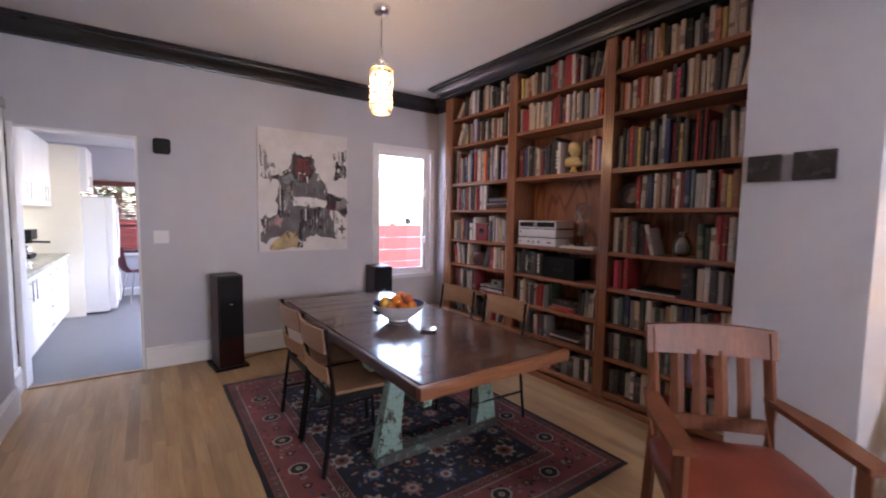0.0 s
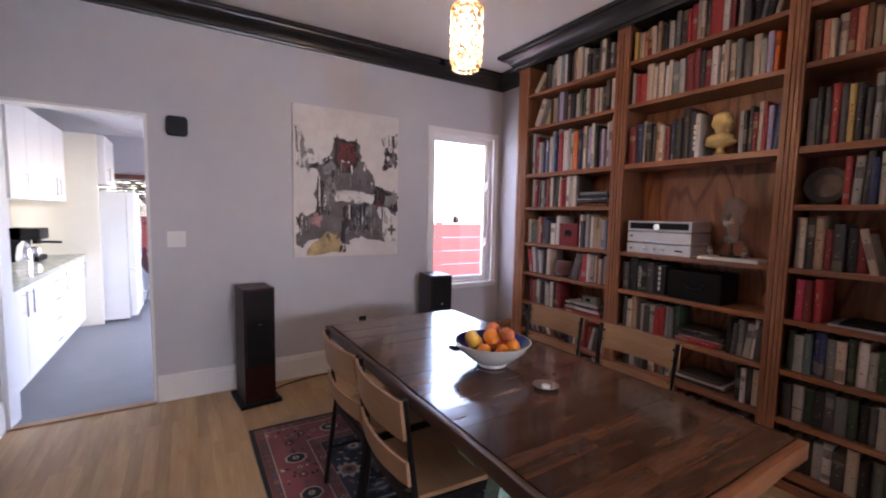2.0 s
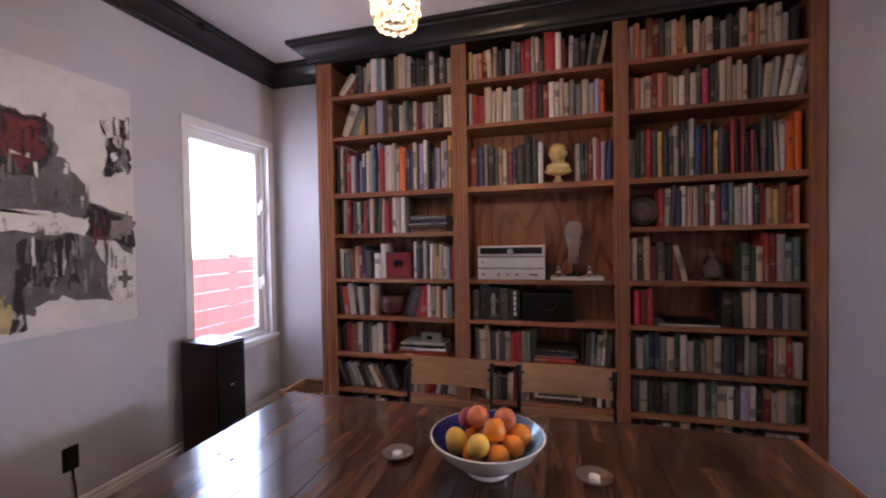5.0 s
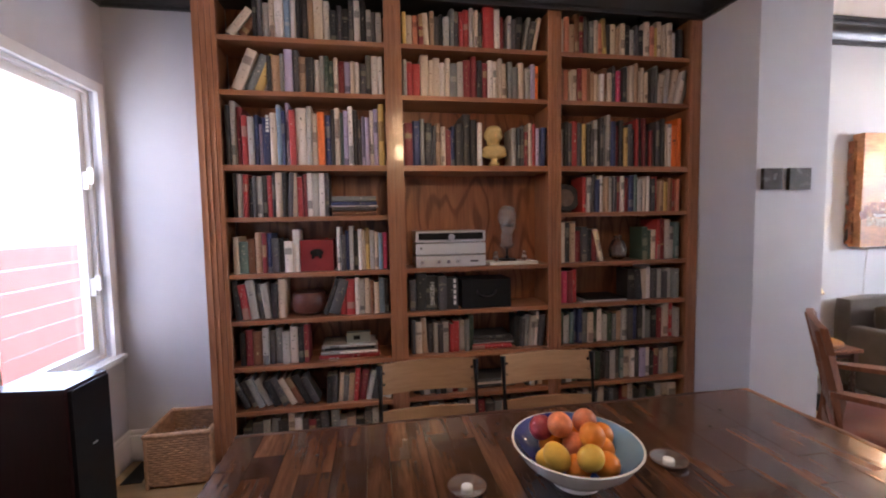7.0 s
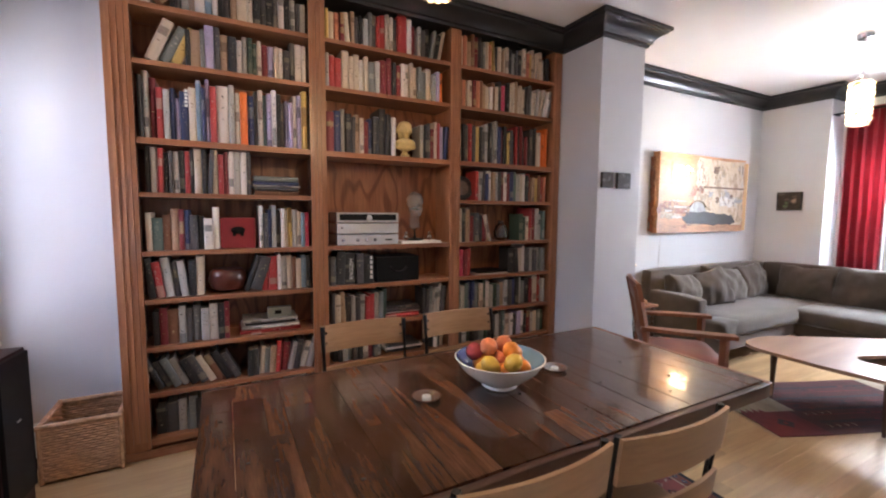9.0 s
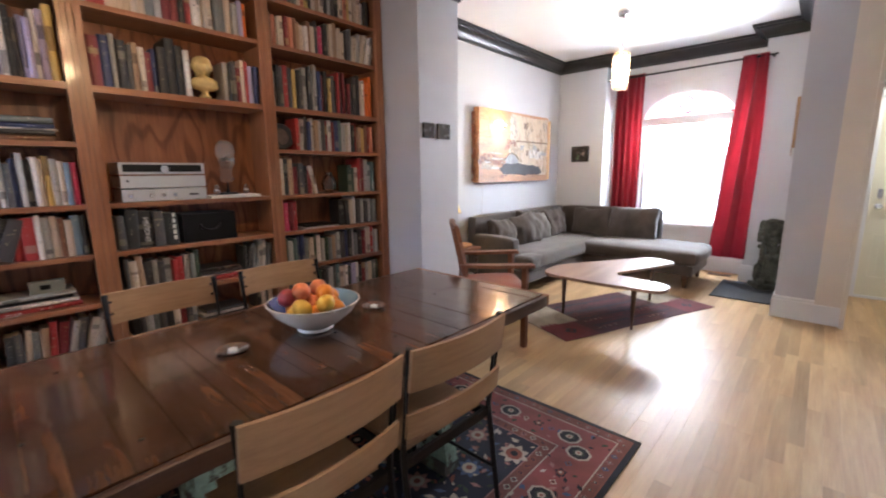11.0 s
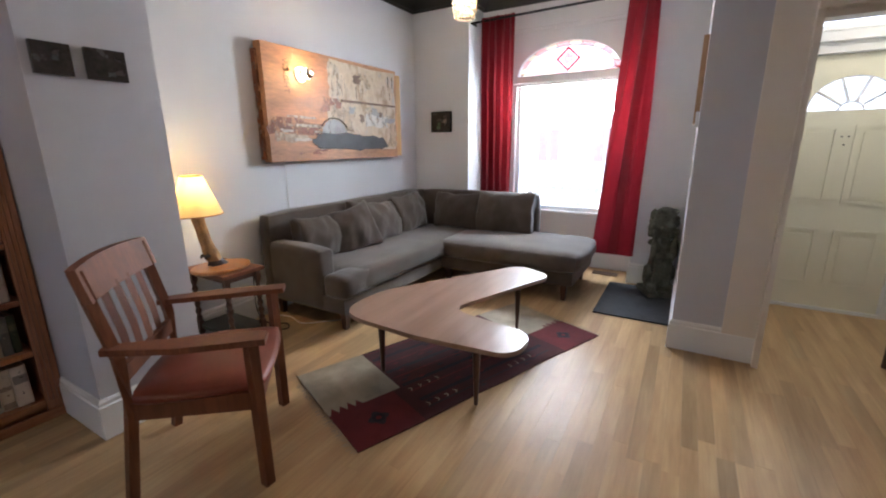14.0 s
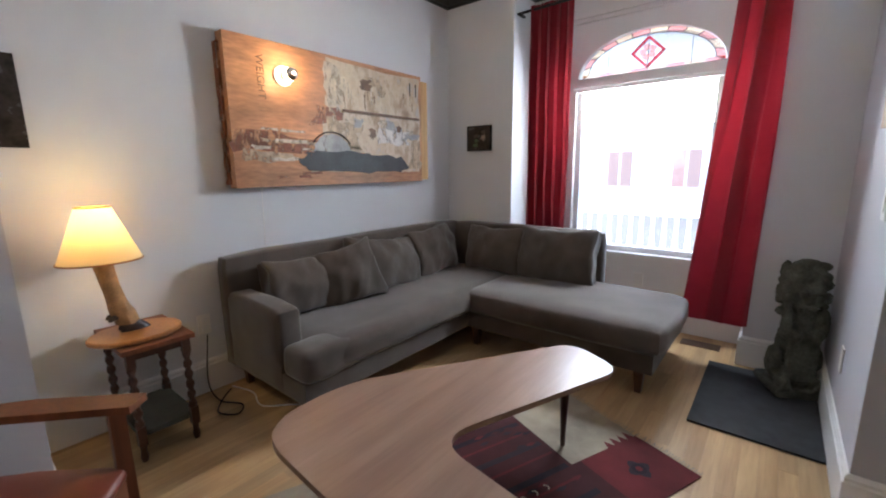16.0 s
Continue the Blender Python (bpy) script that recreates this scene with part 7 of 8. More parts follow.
def collage(name):
    """Layers of beige, bone and grey paint, scraped and stained, with thin cracks."""
    m, nt, bs = nodes_of(name)
    big = noise_tex(nt, coords(nt, (1.0, 1.0, 0.7)), 5.5, 6.0, 0.62)
    fine = noise_tex(nt, coords(nt, (1.0, 1.6, 0.5)), 22.0, 6.0, 0.7)
    base = ramp(nt, big, [(0.30, (0.20, 0.13, 0.075)), (0.40, (0.42, 0.31, 0.20)), (0.50, (0.60, 0.51, 0.38)), (0.58, (0.52, 0.41, 0.28)), (0.68, (0.46, 0.44, 0.40)), (0.8, (0.62, 0.56, 0.46))])
    wear = ramp(nt, fine, [(0.30, (0.45, 0.36, 0.28)), (0.42, (1, 1, 1)), (0.62, (1, 1, 1)), (0.72, (1.25, 1.2, 1.12))])
    nt.links.new(mix(nt, 0.8, base, wear, 'MULTIPLY'), bs.inputs["Base Color"])
    bs.inputs["Roughness"].default_value = 0.55
    bump(nt, bs, fine, 0.3)
    return m


AM = [surface("amber_painted_wood", (0.50, 0.245, 0.115), 0.5, var=0.38, scale=5, grain=40, relief=0.2, stretch=(1, 0.3, 1.3)), paint("beige", (0.50, 0.38, 0.25), 0.35, dry=0.45), paint("slate", (0.03, 0.032, 0.036), 0.5, dry=0.33), paint("bone", (0.60, 0.52, 0.40), 0.3, dry=0.45), paint("rust", (0.27, 0.10, 0.05), 0.4, (1, 0.4, 1), 0.48),
      wood("pale_pine_board", (0.56, 0.34, 0.13), (0.72, 0.47, 0.2), 2, 0.5), paint("umber", (0.16, 0.09, 0.05), dry=0.34), paint("ash", (0.36, 0.36, 0.36), dry=0.40), M_BLACK, paint("chalk", (0.66, 0.64, 0.60), 0.15, dry=0.44), collage("scraped_collage_paint")]
art = thing("wall_panel_art", pose(0, 0, 0), "painted wooden wall panel with fitted bulb", "artwork")
AW, AH = 1.72, 0.86
b = B(); bx(b, 0, AW - 0.10, 0, AH, 0.02, 0.10, 0); soften(b, 0.003)
b2 = B(); bx(b2, AW - 0.10, AW, 0.01, AH - 0.03, 0.02, 0.085, 5); soften(b2, 0.003)
b3 = B(); bx(b3, -0.015, 0.01, 0.02, AH - 0.05, 0.0, 0.05, 4); bx(b3, 0.1, AW - 0.2, 0.1, 0.16, 0.0, 0.02, 4); bx(b3, 0.1, AW - 0.2, AH - 0.2, AH - 0.14, 0.0, 0.02, 4)
marks = B(); zz = [0.1005]


def ak(pts, mi, jit=0.012, cuts=5):
    blot(marks, pts, mi, zz[0], jit, cuts, AW, AH); zz[0] += 0.00008


ak([(0.345, 0.32), (0.36, 0.50), (0.42, 0.56), (0.385, 0.62), (0.385, 0.97), (0.93, 0.965), (0.93, 0.10), (0.80, 0.09), (0.62, 0.24)], 10, 0.012)
ak([(0.0, 0.26), (0.32, 0.24), (0.32, 0.34), (0.10, 0.40), (0.02, 0.38)], 4, 0.02)
ak([(0.30, 0.45), (0.34, 0.62), (0.44, 0.60), (0.5, 0.52), (0.4, 0.5)], 4, 0.015)
ak([(0.03, 0.18), (0.25, 0.19), (0.22, 0.25), (0.05, 0.27)], 1, 0.02)
ak([(0.36, 0.52), (0.55, 0.48), (0.55, 0.30), (0.38, 0.30)], 1, 0.03)
ak([(0.385, 0.62), (0.375, 0.95), (0.455, 0.92), (0.49, 0.80), (0.46, 0.63)], 3, 0.01)
ak([(0.40, 0.64), (0.395, 0.92), (0.45, 0.89), (0.475, 0.78), (0.45, 0.65)], 3, 0.01)
for k in range(14):
    x = prng.uniform(0.5, 0.88); y = prng.choice((prng.uniform(0.68, 0.84), prng.uniform(0.38, 0.5)))
    w, h = prng.uniform(0.02, 0.06), prng.uniform(0.06, 0.12)
    ak([(x, y), (x + w, y), (x + w, y + h), (x, y + h)], prng.choice((1, 6, 7, 3, 1)), 0.012)
for k in range(14):
    x, y = prng.uniform(0.42, 0.9), prng.uniform(0.60, 0.80)
    w, h = prng.uniform(0.003, 0.008), prng.uniform(0.06, 0.16)
    ak([(x, y), (x + w, y), (x + w * 0.8, y + h), (x, y + h)], prng.choice((6, 3, 6)), 0.002, 3)
for k in range(12):
    x, y = prng.uniform(0.02, 0.3), prng.uniform(0.06, 0.42)
    w, h = prng.uniform(0.06, 0.18), prng.uniform(0.012, 0.03)
    ak([(x, y), (x + w, y), (x + w, y + h), (x, y + h)], prng.choice((1, 4, 4, 3)), 0.008, 4)
ak([(0.64, 0.34), (0.84, 0.35), (0.86, 0.46), (0.66, 0.47)], 9, 0.016)
ak([(0.67, 0.37), (0.82, 0.37), (0.83, 0.45), (0.68, 0.45)], 9, 0.014)
ak([(0.82, 0.40), (0.92, 0.40), (0.92, 0.45), (0.82, 0.45)], 7, 0.01)
ak([(0.85, 0.12), (0.93, 0.12), (0.93, 0.38), (0.86, 0.36)], 1, 0.015)
for x0 in (0.86, 0.90):
    ak([(x0, 0.80), (x0 + 0.007, 0.80), (x0 + 0.007, 0.92), (x0, 0.92)], 8, 0.001)
ak([(0.31, 0.26)] + [(0.40 + 0.09 * math.cos(math.pi * (1 - i / 8)), 0.26 + 0.14 * math.sin(math.pi * i / 8)) for i in range(1, 9)] + [(0.49, 0.25)], 7, 0.004, 2)
ak([(0.24, 0.15), (0.30, 0.11), (0.55, 0.09), (0.80, 0.10), (0.84, 0.15), (0.80, 0.23), (0.62, 0.25), (0.44, 0.27), (0.30, 0.26), (0.25, 0.21)], 2, 0.014)
ak([(0.27, 0.16), (0.32, 0.13), (0.55, 0.11), (0.74, 0.12), (0.76, 0.20), (0.60, 0.23), (0.44, 0.25), (0.31, 0.24)], 2, 0.012)
tube(marks, [(AW * (0.40 + 0.1 * math.cos(math.pi * i / 14)), AH * (0.26 + 0.155 * math.sin(math.pi * i / 14)), zz[0]) for i in range(2, 13)], 0.004, 5, 8)
b4 = B(); bx(b4, AW * 0.46, AW * 0.92, AH * 0.585, AH * 0.605, 0.1, 0.115, 6); soften(b4, 0.002)
face = pose(3.20, -0.558, 1.205) @ WEST
for q in (b, b2, b3, marks, b4):
    bmesh.ops.transform(q, matrix=face, verts=q.verts)
part("panel", b, AM, art); part("end_board", b2, AM, art, "pale pine board"); part("backing_batten", b3, AM, art); part("paint", marks, AM, art, smooth=0); part("ledge", b4, AM, art)
o = new("lettering", lettering("WEIGHT", 0.066)); o.data.materials.append(AM[6]); o.parent = art
o.matrix_basis = face @ pose(0.20, 0.645, 0.1035, 0, 0, -90)
b = B(); lathe(b, [(0.06, 0.10), (0.062, 0.112), (0.05, 0.118), (0.028, 0.125), (0.026, 0.15)], 0.345, 0.67, 24); bmesh.ops.transform(b, matrix=face, verts=b.verts); part("lamp_holder", b, M_WHITE, art)
b = B(); lathe(b, [(0.014, 0.15), (0.034, 0.175), (0.04, 0.198), (0.0395, 0.202)], 0.345, 0.67, 20); bmesh.ops.transform(b, matrix=face, verts=b.verts); part("bulb", b, glowing("half_bulb_glow", (1.0, 0.72, 0.4), 6.0), art)
b = B(); lathe(b, [(0.0395, 0.203), (0.034, 0.222), (0.02, 0.234), (0.006, 0.238)], 0.345, 0.67, 20); bmesh.ops.transform(b, matrix=face, verts=b.verts); part("bulb_mirror_cap", b, M_CHROME, art)
b = B(); tube(b, [face @ Vector((0.19, 0.0, 0.02)), face @ Vector((0.195, -0.2, 0.004)), face @ Vector((0.19, -0.44, 0.004))], 0.003, 6); part("cord", b, M_WHITE, art)
lamp("art_bulb_light", 'POINT', tuple(face @ Vector((0.345, 0.67, 0.26))), ART_W, (1.0, 0.6, 0.28), 0.03)


def framed(name, m, w, h, d, mats, label, marks_n=6, rim=0.0):
    t = thing(name, m, label, "picture")
    b = B(); bx(b, -w / 2, w / 2, -h / 2, h / 2, 0.001, d); soften(b, 0.002)
    part("panel", b, mats[0], t)
    if rim:
        b = B(); frame_ring(b, -w / 2 - rim, w / 2 + rim, -h / 2 - rim, h / 2 + rim, rim, 0, d + 0.004)
        for v in b.verts:
            v.co = Vector((v.co.x, v.co.z, v.co.y))
        part("frame", b, M_BLACK, t)
    b = B()
    for k in range(marks_n):
        x, y = prng.uniform(-0.4, 0.25), prng.uniform(-0.4, 0.25)
        blot(b, [(x * w, y * h), ((x + 0.2) * w, y * h), ((x + 0.18) * w, (y + 0.16) * h), (x * w, (y + 0.13) * h)], k % (len(mats) - 1), d + 0.0005 + 0.0002 * k, 0.004)
    part("image", b, mats[1:], t, smooth=0)
    return t


DARKP = [surface("dark_print", (0.045, 0.036, 0.031), 0.25, var=0.4, scale=12), paint("dim_brown", (0.05, 0.03, 0.02)), paint("dim_grey", (0.045, 0.045, 0.04))]
framed("small_picture", pose(2.57, 0.838, 1.667) @ WEST, 0.125, 0.12, 0.022, DARKP, "small square dark photograph on the chimney breast", 3)
framed("small_picture", pose(2.57, 0.655, 1.667) @ WEST, 0.145, 0.125, 0.022, DARKP, "small square dark photograph beside its twin", 3)
framed("flower_picture", pose(2.835, -2.69, 1.577) @ Matrix(((-1, 0, 0, 0), (0, 0, 1, 0), (0, 1, 0, 0), (0, 0, 0, 1))), 0.23, 0.20, 0.025, DARKP + [paint("leaf", (0.06, 0.1, 0.04)), paint("petal", (0.25, 0.18, 0.15))], "small dark flower still life by the window", 9, 0.012)
framed("wood_picture", pose(0.325, -1.64, 1.69) @ Matrix(((0, 0, 1, 0), (1, 0, 0, 0), (0, 1, 0, 0), (0, 0, 0, 1))), 0.30, 0.50, 0.03, [M_PLY, AM[0], AM[1]], "narrow pale wooden picture on the partition", 3)
framed("slim_picture", pose(3.20, 0.345, 1.60) @ WEST, 0.14, 0.38, 0.03, DARKP, "slim black framed picture beside the chimney breast", 2)

# ---- curtains ----
def curtain(top, bottom, z0, z1, y, folds, seed, label, amp0=0.035, sweep_by=0.0):
    """Gathered cloth; sweep_by slants the folds towards the floor."""
    c = thing("curtain", pose(0, 0, 0), label, "curtain", "red curtains")
    b = B(); n, k = int(folds * 16), 36; rows = []
    for j in range(k + 1):
        t = j / k
        z = z1 + (z0 - z1) * t
        xa, xb = top[0] + (bottom[0] - top[0]) * t ** 1.2, top[1] + (bottom[1] - top[1]) * t ** 1.2
        row = []
        for i in range(n + 1):
            u = i / n
            ph = u * folds * 2 * math.pi + sweep_by * t + 1.1 * noise.noise(Vector((u * 2.2, t * 1.2, seed)))
            head = math.exp(-t / 0.06)
            amp = amp0 * (0.7 + 0.7 * noise.noise(Vector((u * 3, t * 1.4, seed + 4)))) * (1 - 0.5 * head)
            pleat = 0.012 * head * math.sin(u * 70)
            row.append(b.verts.new((xa + (xb - xa) * u + 0.012 * math.sin(2 * ph), y + amp * math.sin(ph) + pleat + 0.014 * noise.noise(Vector((u * 3 + t * 2, t * 5, seed))), z + 0.008 * math.sin(ph) * t)))
        rows.append(row)
    for r0, r1 in zip(rows, rows[1:]):
        for i in range(n):
            b.faces.new((r0[i], r0[i + 1], r1[i + 1], r1[i]))
    bmesh.ops.solidify(b, geom=b.faces[:], thickness=0.002)
    part("cloth", b, M_CURTAIN, c, smooth=80)
    return c


curtain((2.0, 2.36), (1.99, 2.35), 0.28, 2.585, -2.71, 4.5, 1.0, "long red curtain gathered beside the window", 0.034, 0.5)
curtain((0.695, 0.925), (0.70, 1.10), 0.28, 2.585, -2.60, 1.7, 5.0, "long red curtain hanging beside window recess", 0.05, -2.2)
cr = thing("curtain_rod", pose(0, 0, 0), "black metal curtain rod across the recess", "curtain rod")
b = B(); cyl(b, (0.62, -2.60, 2.555), (2.49, -2.72, 2.555), 0.011, n=10); part("rod", b, M_IRON, cr)
for x, y in ((0.66, -2.60), (2.46, -2.715)):
    b = B(); bx(b, x - 0.01, x + 0.01, y - 0.07, y, 2.535, 2.55); soften(b, 0.003); part("bracket", b, M_IRON, cr)

# ---- bowl, fruit, coasters ----
M_BLUEGLAZE, nt, bs = nodes_of("blue_glaze")
grad = nt.nodes.new("ShaderNodeSeparateXYZ")
nt.links.new(coords(nt, (1, 1, 1), False), grad.inputs[0])
span = nt.nodes.new("ShaderNodeMapRange")
span.inputs[1].default_value, span.inputs[2].default_value = 0.12, -0.16
nt.links.new(grad.outputs[1], span.inputs[0])
nt.links.new(ramp(nt, span.outputs[0], [(0.0, (0.022, 0.025, 0.17)), (0.55, (0.03, 0.045, 0.24)), (1.0, (0.24, 0.42, 0.62))]), bs.inputs["Base Color"])
bs.inputs["Roughness"].default_value = 0.15
bw = thing("fruit_bowl", pose(1.565, 2.545, TZ + 0.001), "white bowl with blue glazed inside on table", "bowl")
outerp = [(0.066, 0.0), (0.071, 0.004), (0.067, 0.014), (0.103, 0.035), (0.152, 0.075), (0.181, 0.118)]
innerp = [(0.175, 0.119), (0.147, 0.08), (0.095, 0.042), (0.03, 0.025)]
b = B(); rings = lathe(b, outerp, 0, 0, 48, 0, cap=False); b.faces.new(rings[0][::-1])
r2 = lathe(b, innerp, 0, 0, 48, 1, cap=False); b.faces.new(r2[-1]).material_index = 1
for i in range(48):
    b.faces.new((rings[-1][i], rings[-1][(i + 1) % 48], r2[0][(i + 1) % 48], r2[0][i]))
part("bowl", b, [surface("white_glaze", (0.72, 0.71, 0.70), 0.18, var=0.04, relief=0.02), M_BLUEGLAZE], bw)
fr_m = [surface("orange_peel", (0.85, 0.27, 0.02), 0.42, var=0.12, scale=20, grain=500, relief=0.4), surface("peach_skin", (0.75, 0.22, 0.09), 0.6, var=0.4, scale=14), surface("lemon_peel", (0.85, 0.50, 0.06), 0.42, var=0.15, scale=18, grain=400, relief=0.3), surface("plum_skin", (0.35, 0.04, 0.05), 0.4, var=0.4, scale=14)]
fnames = ("orange", "peach", "lemon", "nectarine")
spots = [(-0.07, 0.03, 0.085, 0), (0.0, -0.08, 0.085, 0), (0.06, 0.05, 0.085, 0), (-0.03, 0.09, 0.09, 2), (0.085, -0.03, 0.095, 0), (-0.085, -0.045, 0.09, 0), (0.01, 0.0, 0.10, 1), (0.04, -0.10, 0.105, 0),
         (-0.06, 0.085, 0.115, 2), (0.03, 0.035, 0.155, 1), (-0.035, -0.03, 0.148, 0), (0.045, -0.05, 0.15, 1), (0.07, 0.075, 0.13, 3), (-0.1, 0.01, 0.125, 2)]
for i, (x, y, z, k) in enumerate(spots):
    b = B(); g = bmesh.ops.create_uvsphere(b, u_segments=20, v_segments=14, radius=0.036 if k != 2 else 0.033)
    for v in b.verts:
        r = (v.co.x ** 2 + v.co.y ** 2) ** 0.5
        if k == 2:
            v.co.z *= 1.22
        else:
            v.co.z *= 0.94; v.co.z -= 0.005 * math.exp(-(r / 0.008) ** 2) * (1 if v.co.z > 0 else -1)
    solid(fnames[k], b, fr_m[k], pose(1.565 + x, 2.545 + y, TZ + z, 40 * i, 25 * i, 60 * i), "ripe %s in the blue and white bowl" % fnames[k], "fruit", "fruit in the bowl", smooth=180)
M_DISH = surface("bright_satin_steel", (0.72, 0.72, 0.73), 0.2, 0.92, var=0.06, relief=0.03)
for x, y, a in ((1.585, 2.86, 20), (1.595, 2.225, -30)):
    c = thing("coaster", pose(x, y, TZ + 0.001, 0, 0, a), "small round steel dish on the table", "coaster", "table dishes")
    b = B(); lathe(b, [(0.03, 0.0), (0.05, 0.006), (0.054, 0.012), (0.05, 0.012), (0.03, 0.005)], 0, 0, 28, sx=1.0, sy=1.0); part("dish", b, M_DISH, c)
    b = B(); lathe(b, [(0.016, 0.005), (0.016, 0.010), (0.012, 0.012)], 0, 0, 20); part("candle", b, M_WHITE, c, "white tea light")

# ---- speakers ----
def speaker(m, label):
    s = thing("floor_speaker", m, label, "loudspeaker", "tower speakers")
    b = B(); bx(b, -0.105, 0.105, -0.13, 0.15, 0.03, 0.86); soften(b, 0.012, 3); part("cabinet", b, M_MAHOG, s)
    b = B(); bx(b, -0.093, 0.093, -0.146, -0.13, 0.30, 0.85); soften(b, 0.008, 2); part("grille", b, M_BLACK, s, "black cloth grille")
    b = B(); bx(b, -0.14, 0.14, -0.16, 0.18, 0.004, 0.03); soften(b, 0.006); part("plinth", b, M_BLACK, s)
    b = B(); bx(b, -0.012, 0.012, -0.148, -0.146, 0.60, 0.606); part("badge", b, M_SILVER, s)
    return s


sp = speaker(pose(0.765, 4.355, 0, 0, 0, 6), "dark tower loudspeaker standing by the grey wall")
copy_thing(sp, pose(2.33, 4.364, 0, 0, 0, -6))
for pts in ([(0.86, 4.40, 0.008), (1.0, 4.5, 0.008), (1.25, 4.56, 0.008), (1.6, 4.58, 0.008), (1.71, 4.6, 0.1), (1.71, 4.615, 0.36)],):
    b = B(); tube(b, slack(pts), 0.005, 6)
    solid("speaker_cable", b, M_BLACK, pose(0, 0, 0), "black speaker cable along the baseboard", "cable")

# ---- wall fittings ----
def plate(m, w, h, d, material, name, label, bits=()):
    t = thing(name, m, label, "wall fitting")
    b = B(); bx(b, -w / 2, w / 2, -h / 2, h / 2, 0.0, d); soften(b, min(0.004, d * 0.4)); part("plate", b, material, t)
    for x, y, ww, hh, mat_ in bits:
        b = B(); bx(b, x - ww / 2, x + ww / 2, y - hh / 2, y + hh / 2, d, d + 0.004); soften(b, 0.001); part("rocker", b, mat_, t)
    return t


bs_ = thing("wall_speaker", pose(0.31, 4.63, 2.005) @ NSOUTH, "small black rounded wall speaker", "loudspeaker")
b = B(); prism(b, rounded([(-0.066, -0.066, 0.03), (0.066, -0.066, 0.03), (0.066, 0.066, 0.03), (-0.066, 0.066, 0.03)], 6), 0.0, 0.06); soften(b, 0.008, 3); part("body", b, M_BLACK, bs_)
b = B(); prism(b, rounded([(-0.052, -0.052, 0.025), (0.052, -0.052, 0.025), (0.052, 0.052, 0.025), (-0.052, 0.052, 0.025)], 6), 0.058, 0.063); part("grille", b, M_BLACK, bs_)
plate(pose(0.285, 4.63, 1.20) @ NSOUTH, 0.115, 0.115, 0.006, M_TRIM, "light_switch", "white double light switch on grey wall", [(-0.025, 0, 0.03, 0.06, M_WHITE), (0.025, 0, 0.03, 0.06, M_WHITE)])
plate(pose(1.71, 4.63, 0.41) @ NSOUTH, 0.07, 0.115, 0.006, M_BLACK, "wall_outlet", "black wall outlet with a plug", [(0, 0.025, 0.03, 0.03, M_IRON), (0, -0.025, 0.03, 0.03, M_IRON)])
plate(pose(3.20, -0.33, 0.42) @ WEST, 0.07, 0.115, 0.006, M_WHITE, "wall_outlet", "white wall outlet beside the sofa", [(0, 0.025, 0.03, 0.03, M_TRIM), (0, -0.025, 0.03, 0.03, M_TRIM)])
plate(pose(1.48, -3.05, 0.38) @ Matrix(((-1, 0, 0, 0), (0, 0, 1, 0), (0, 1, 0, 0), (0, 0, 0, 1))), 0.07, 0.115, 0.006, M_WHITE, "wall_outlet", "white wall outlet under the window")
EASTF = Matrix(((0, 0, 1, 0), (1, 0, 0, 0), (0, 1, 0, 0), (0, 0, 0, 1)))
plate(pose(0.325, -1.46, 1.46) @ EASTF, 0.08, 0.09, 0.02, M_SILVER, "thermostat", "small grey thermostat on the partition")
plate(pose(0.325, -1.60, 1.16) @ EASTF, 0.075, 0.12, 0.006, M_WHITE, "light_switch", "white light switch on the partition", [(0, 0, 0.03, 0.06, M_WHITE)])
plate(pose(0.325, -1.95, 0.42) @ EASTF, 0.07, 0.115, 0.006, M_WHITE, "wall_outlet", "white wall outlet over the mat")
b = B(); bx(b, 0.85, 1.1, -2.92, -2.80, 0.0005, 0.004)
for k in range(9):
    bx(b, 0.86 + k * 0.026, 0.872 + k * 0.026, -2.91, -2.81, 0.004, 0.006)
solid("floor_vent", b, surface("brown_vent_metal", (0.12, 0.07, 0.045), 0.4, 0.5), pose(0, 0, 0), "brown slotted floor vent in the recess", "vent")
for pts in ([(3.17, -0.33, 0.36), (3.1, -0.28, 0.1), (3.0, -0.3, 0.008), (2.88, -0.36, 0.008), (2.80, -0.30, 0.008), (2.9, -0.24, 0.008), (3.02, -0.32, 0.012), (3.1, -0.4, 0.008)], [(3.12, -0.42, 0.01), (2.95, -0.46, 0.01), (2.78, -0.42, 0.008), (2.66, -0.52, 0.008), (2.55, -0.62, 0.008)]):
    b = B(); tube(b, slack(pts), 0.004, 6)
    solid("lamp_cable", b, M_BLACK if pts[0][2] > 0.1 else M_WHITE, pose(0, 0, 0), "loose cable on the floor beside the sofa", "cable")

b = B(); bx(b, -0.055, 0.055, -0.14, 0.14, 0.0005, 0.004)
for k in range(11):
    bx(b, -0.045, 0.045, -0.13 + k * 0.024, -0.118 + k * 0.024, 0.004, 0.006)
solid("floor_vent", b, surface("dark_vent_metal", (0.03, 0.025, 0.022), 0.5, 0.4), pose(3.17, 4.50, 0, 0, 0, 90), "dark slotted floor vent behind the wicker box", "vent")
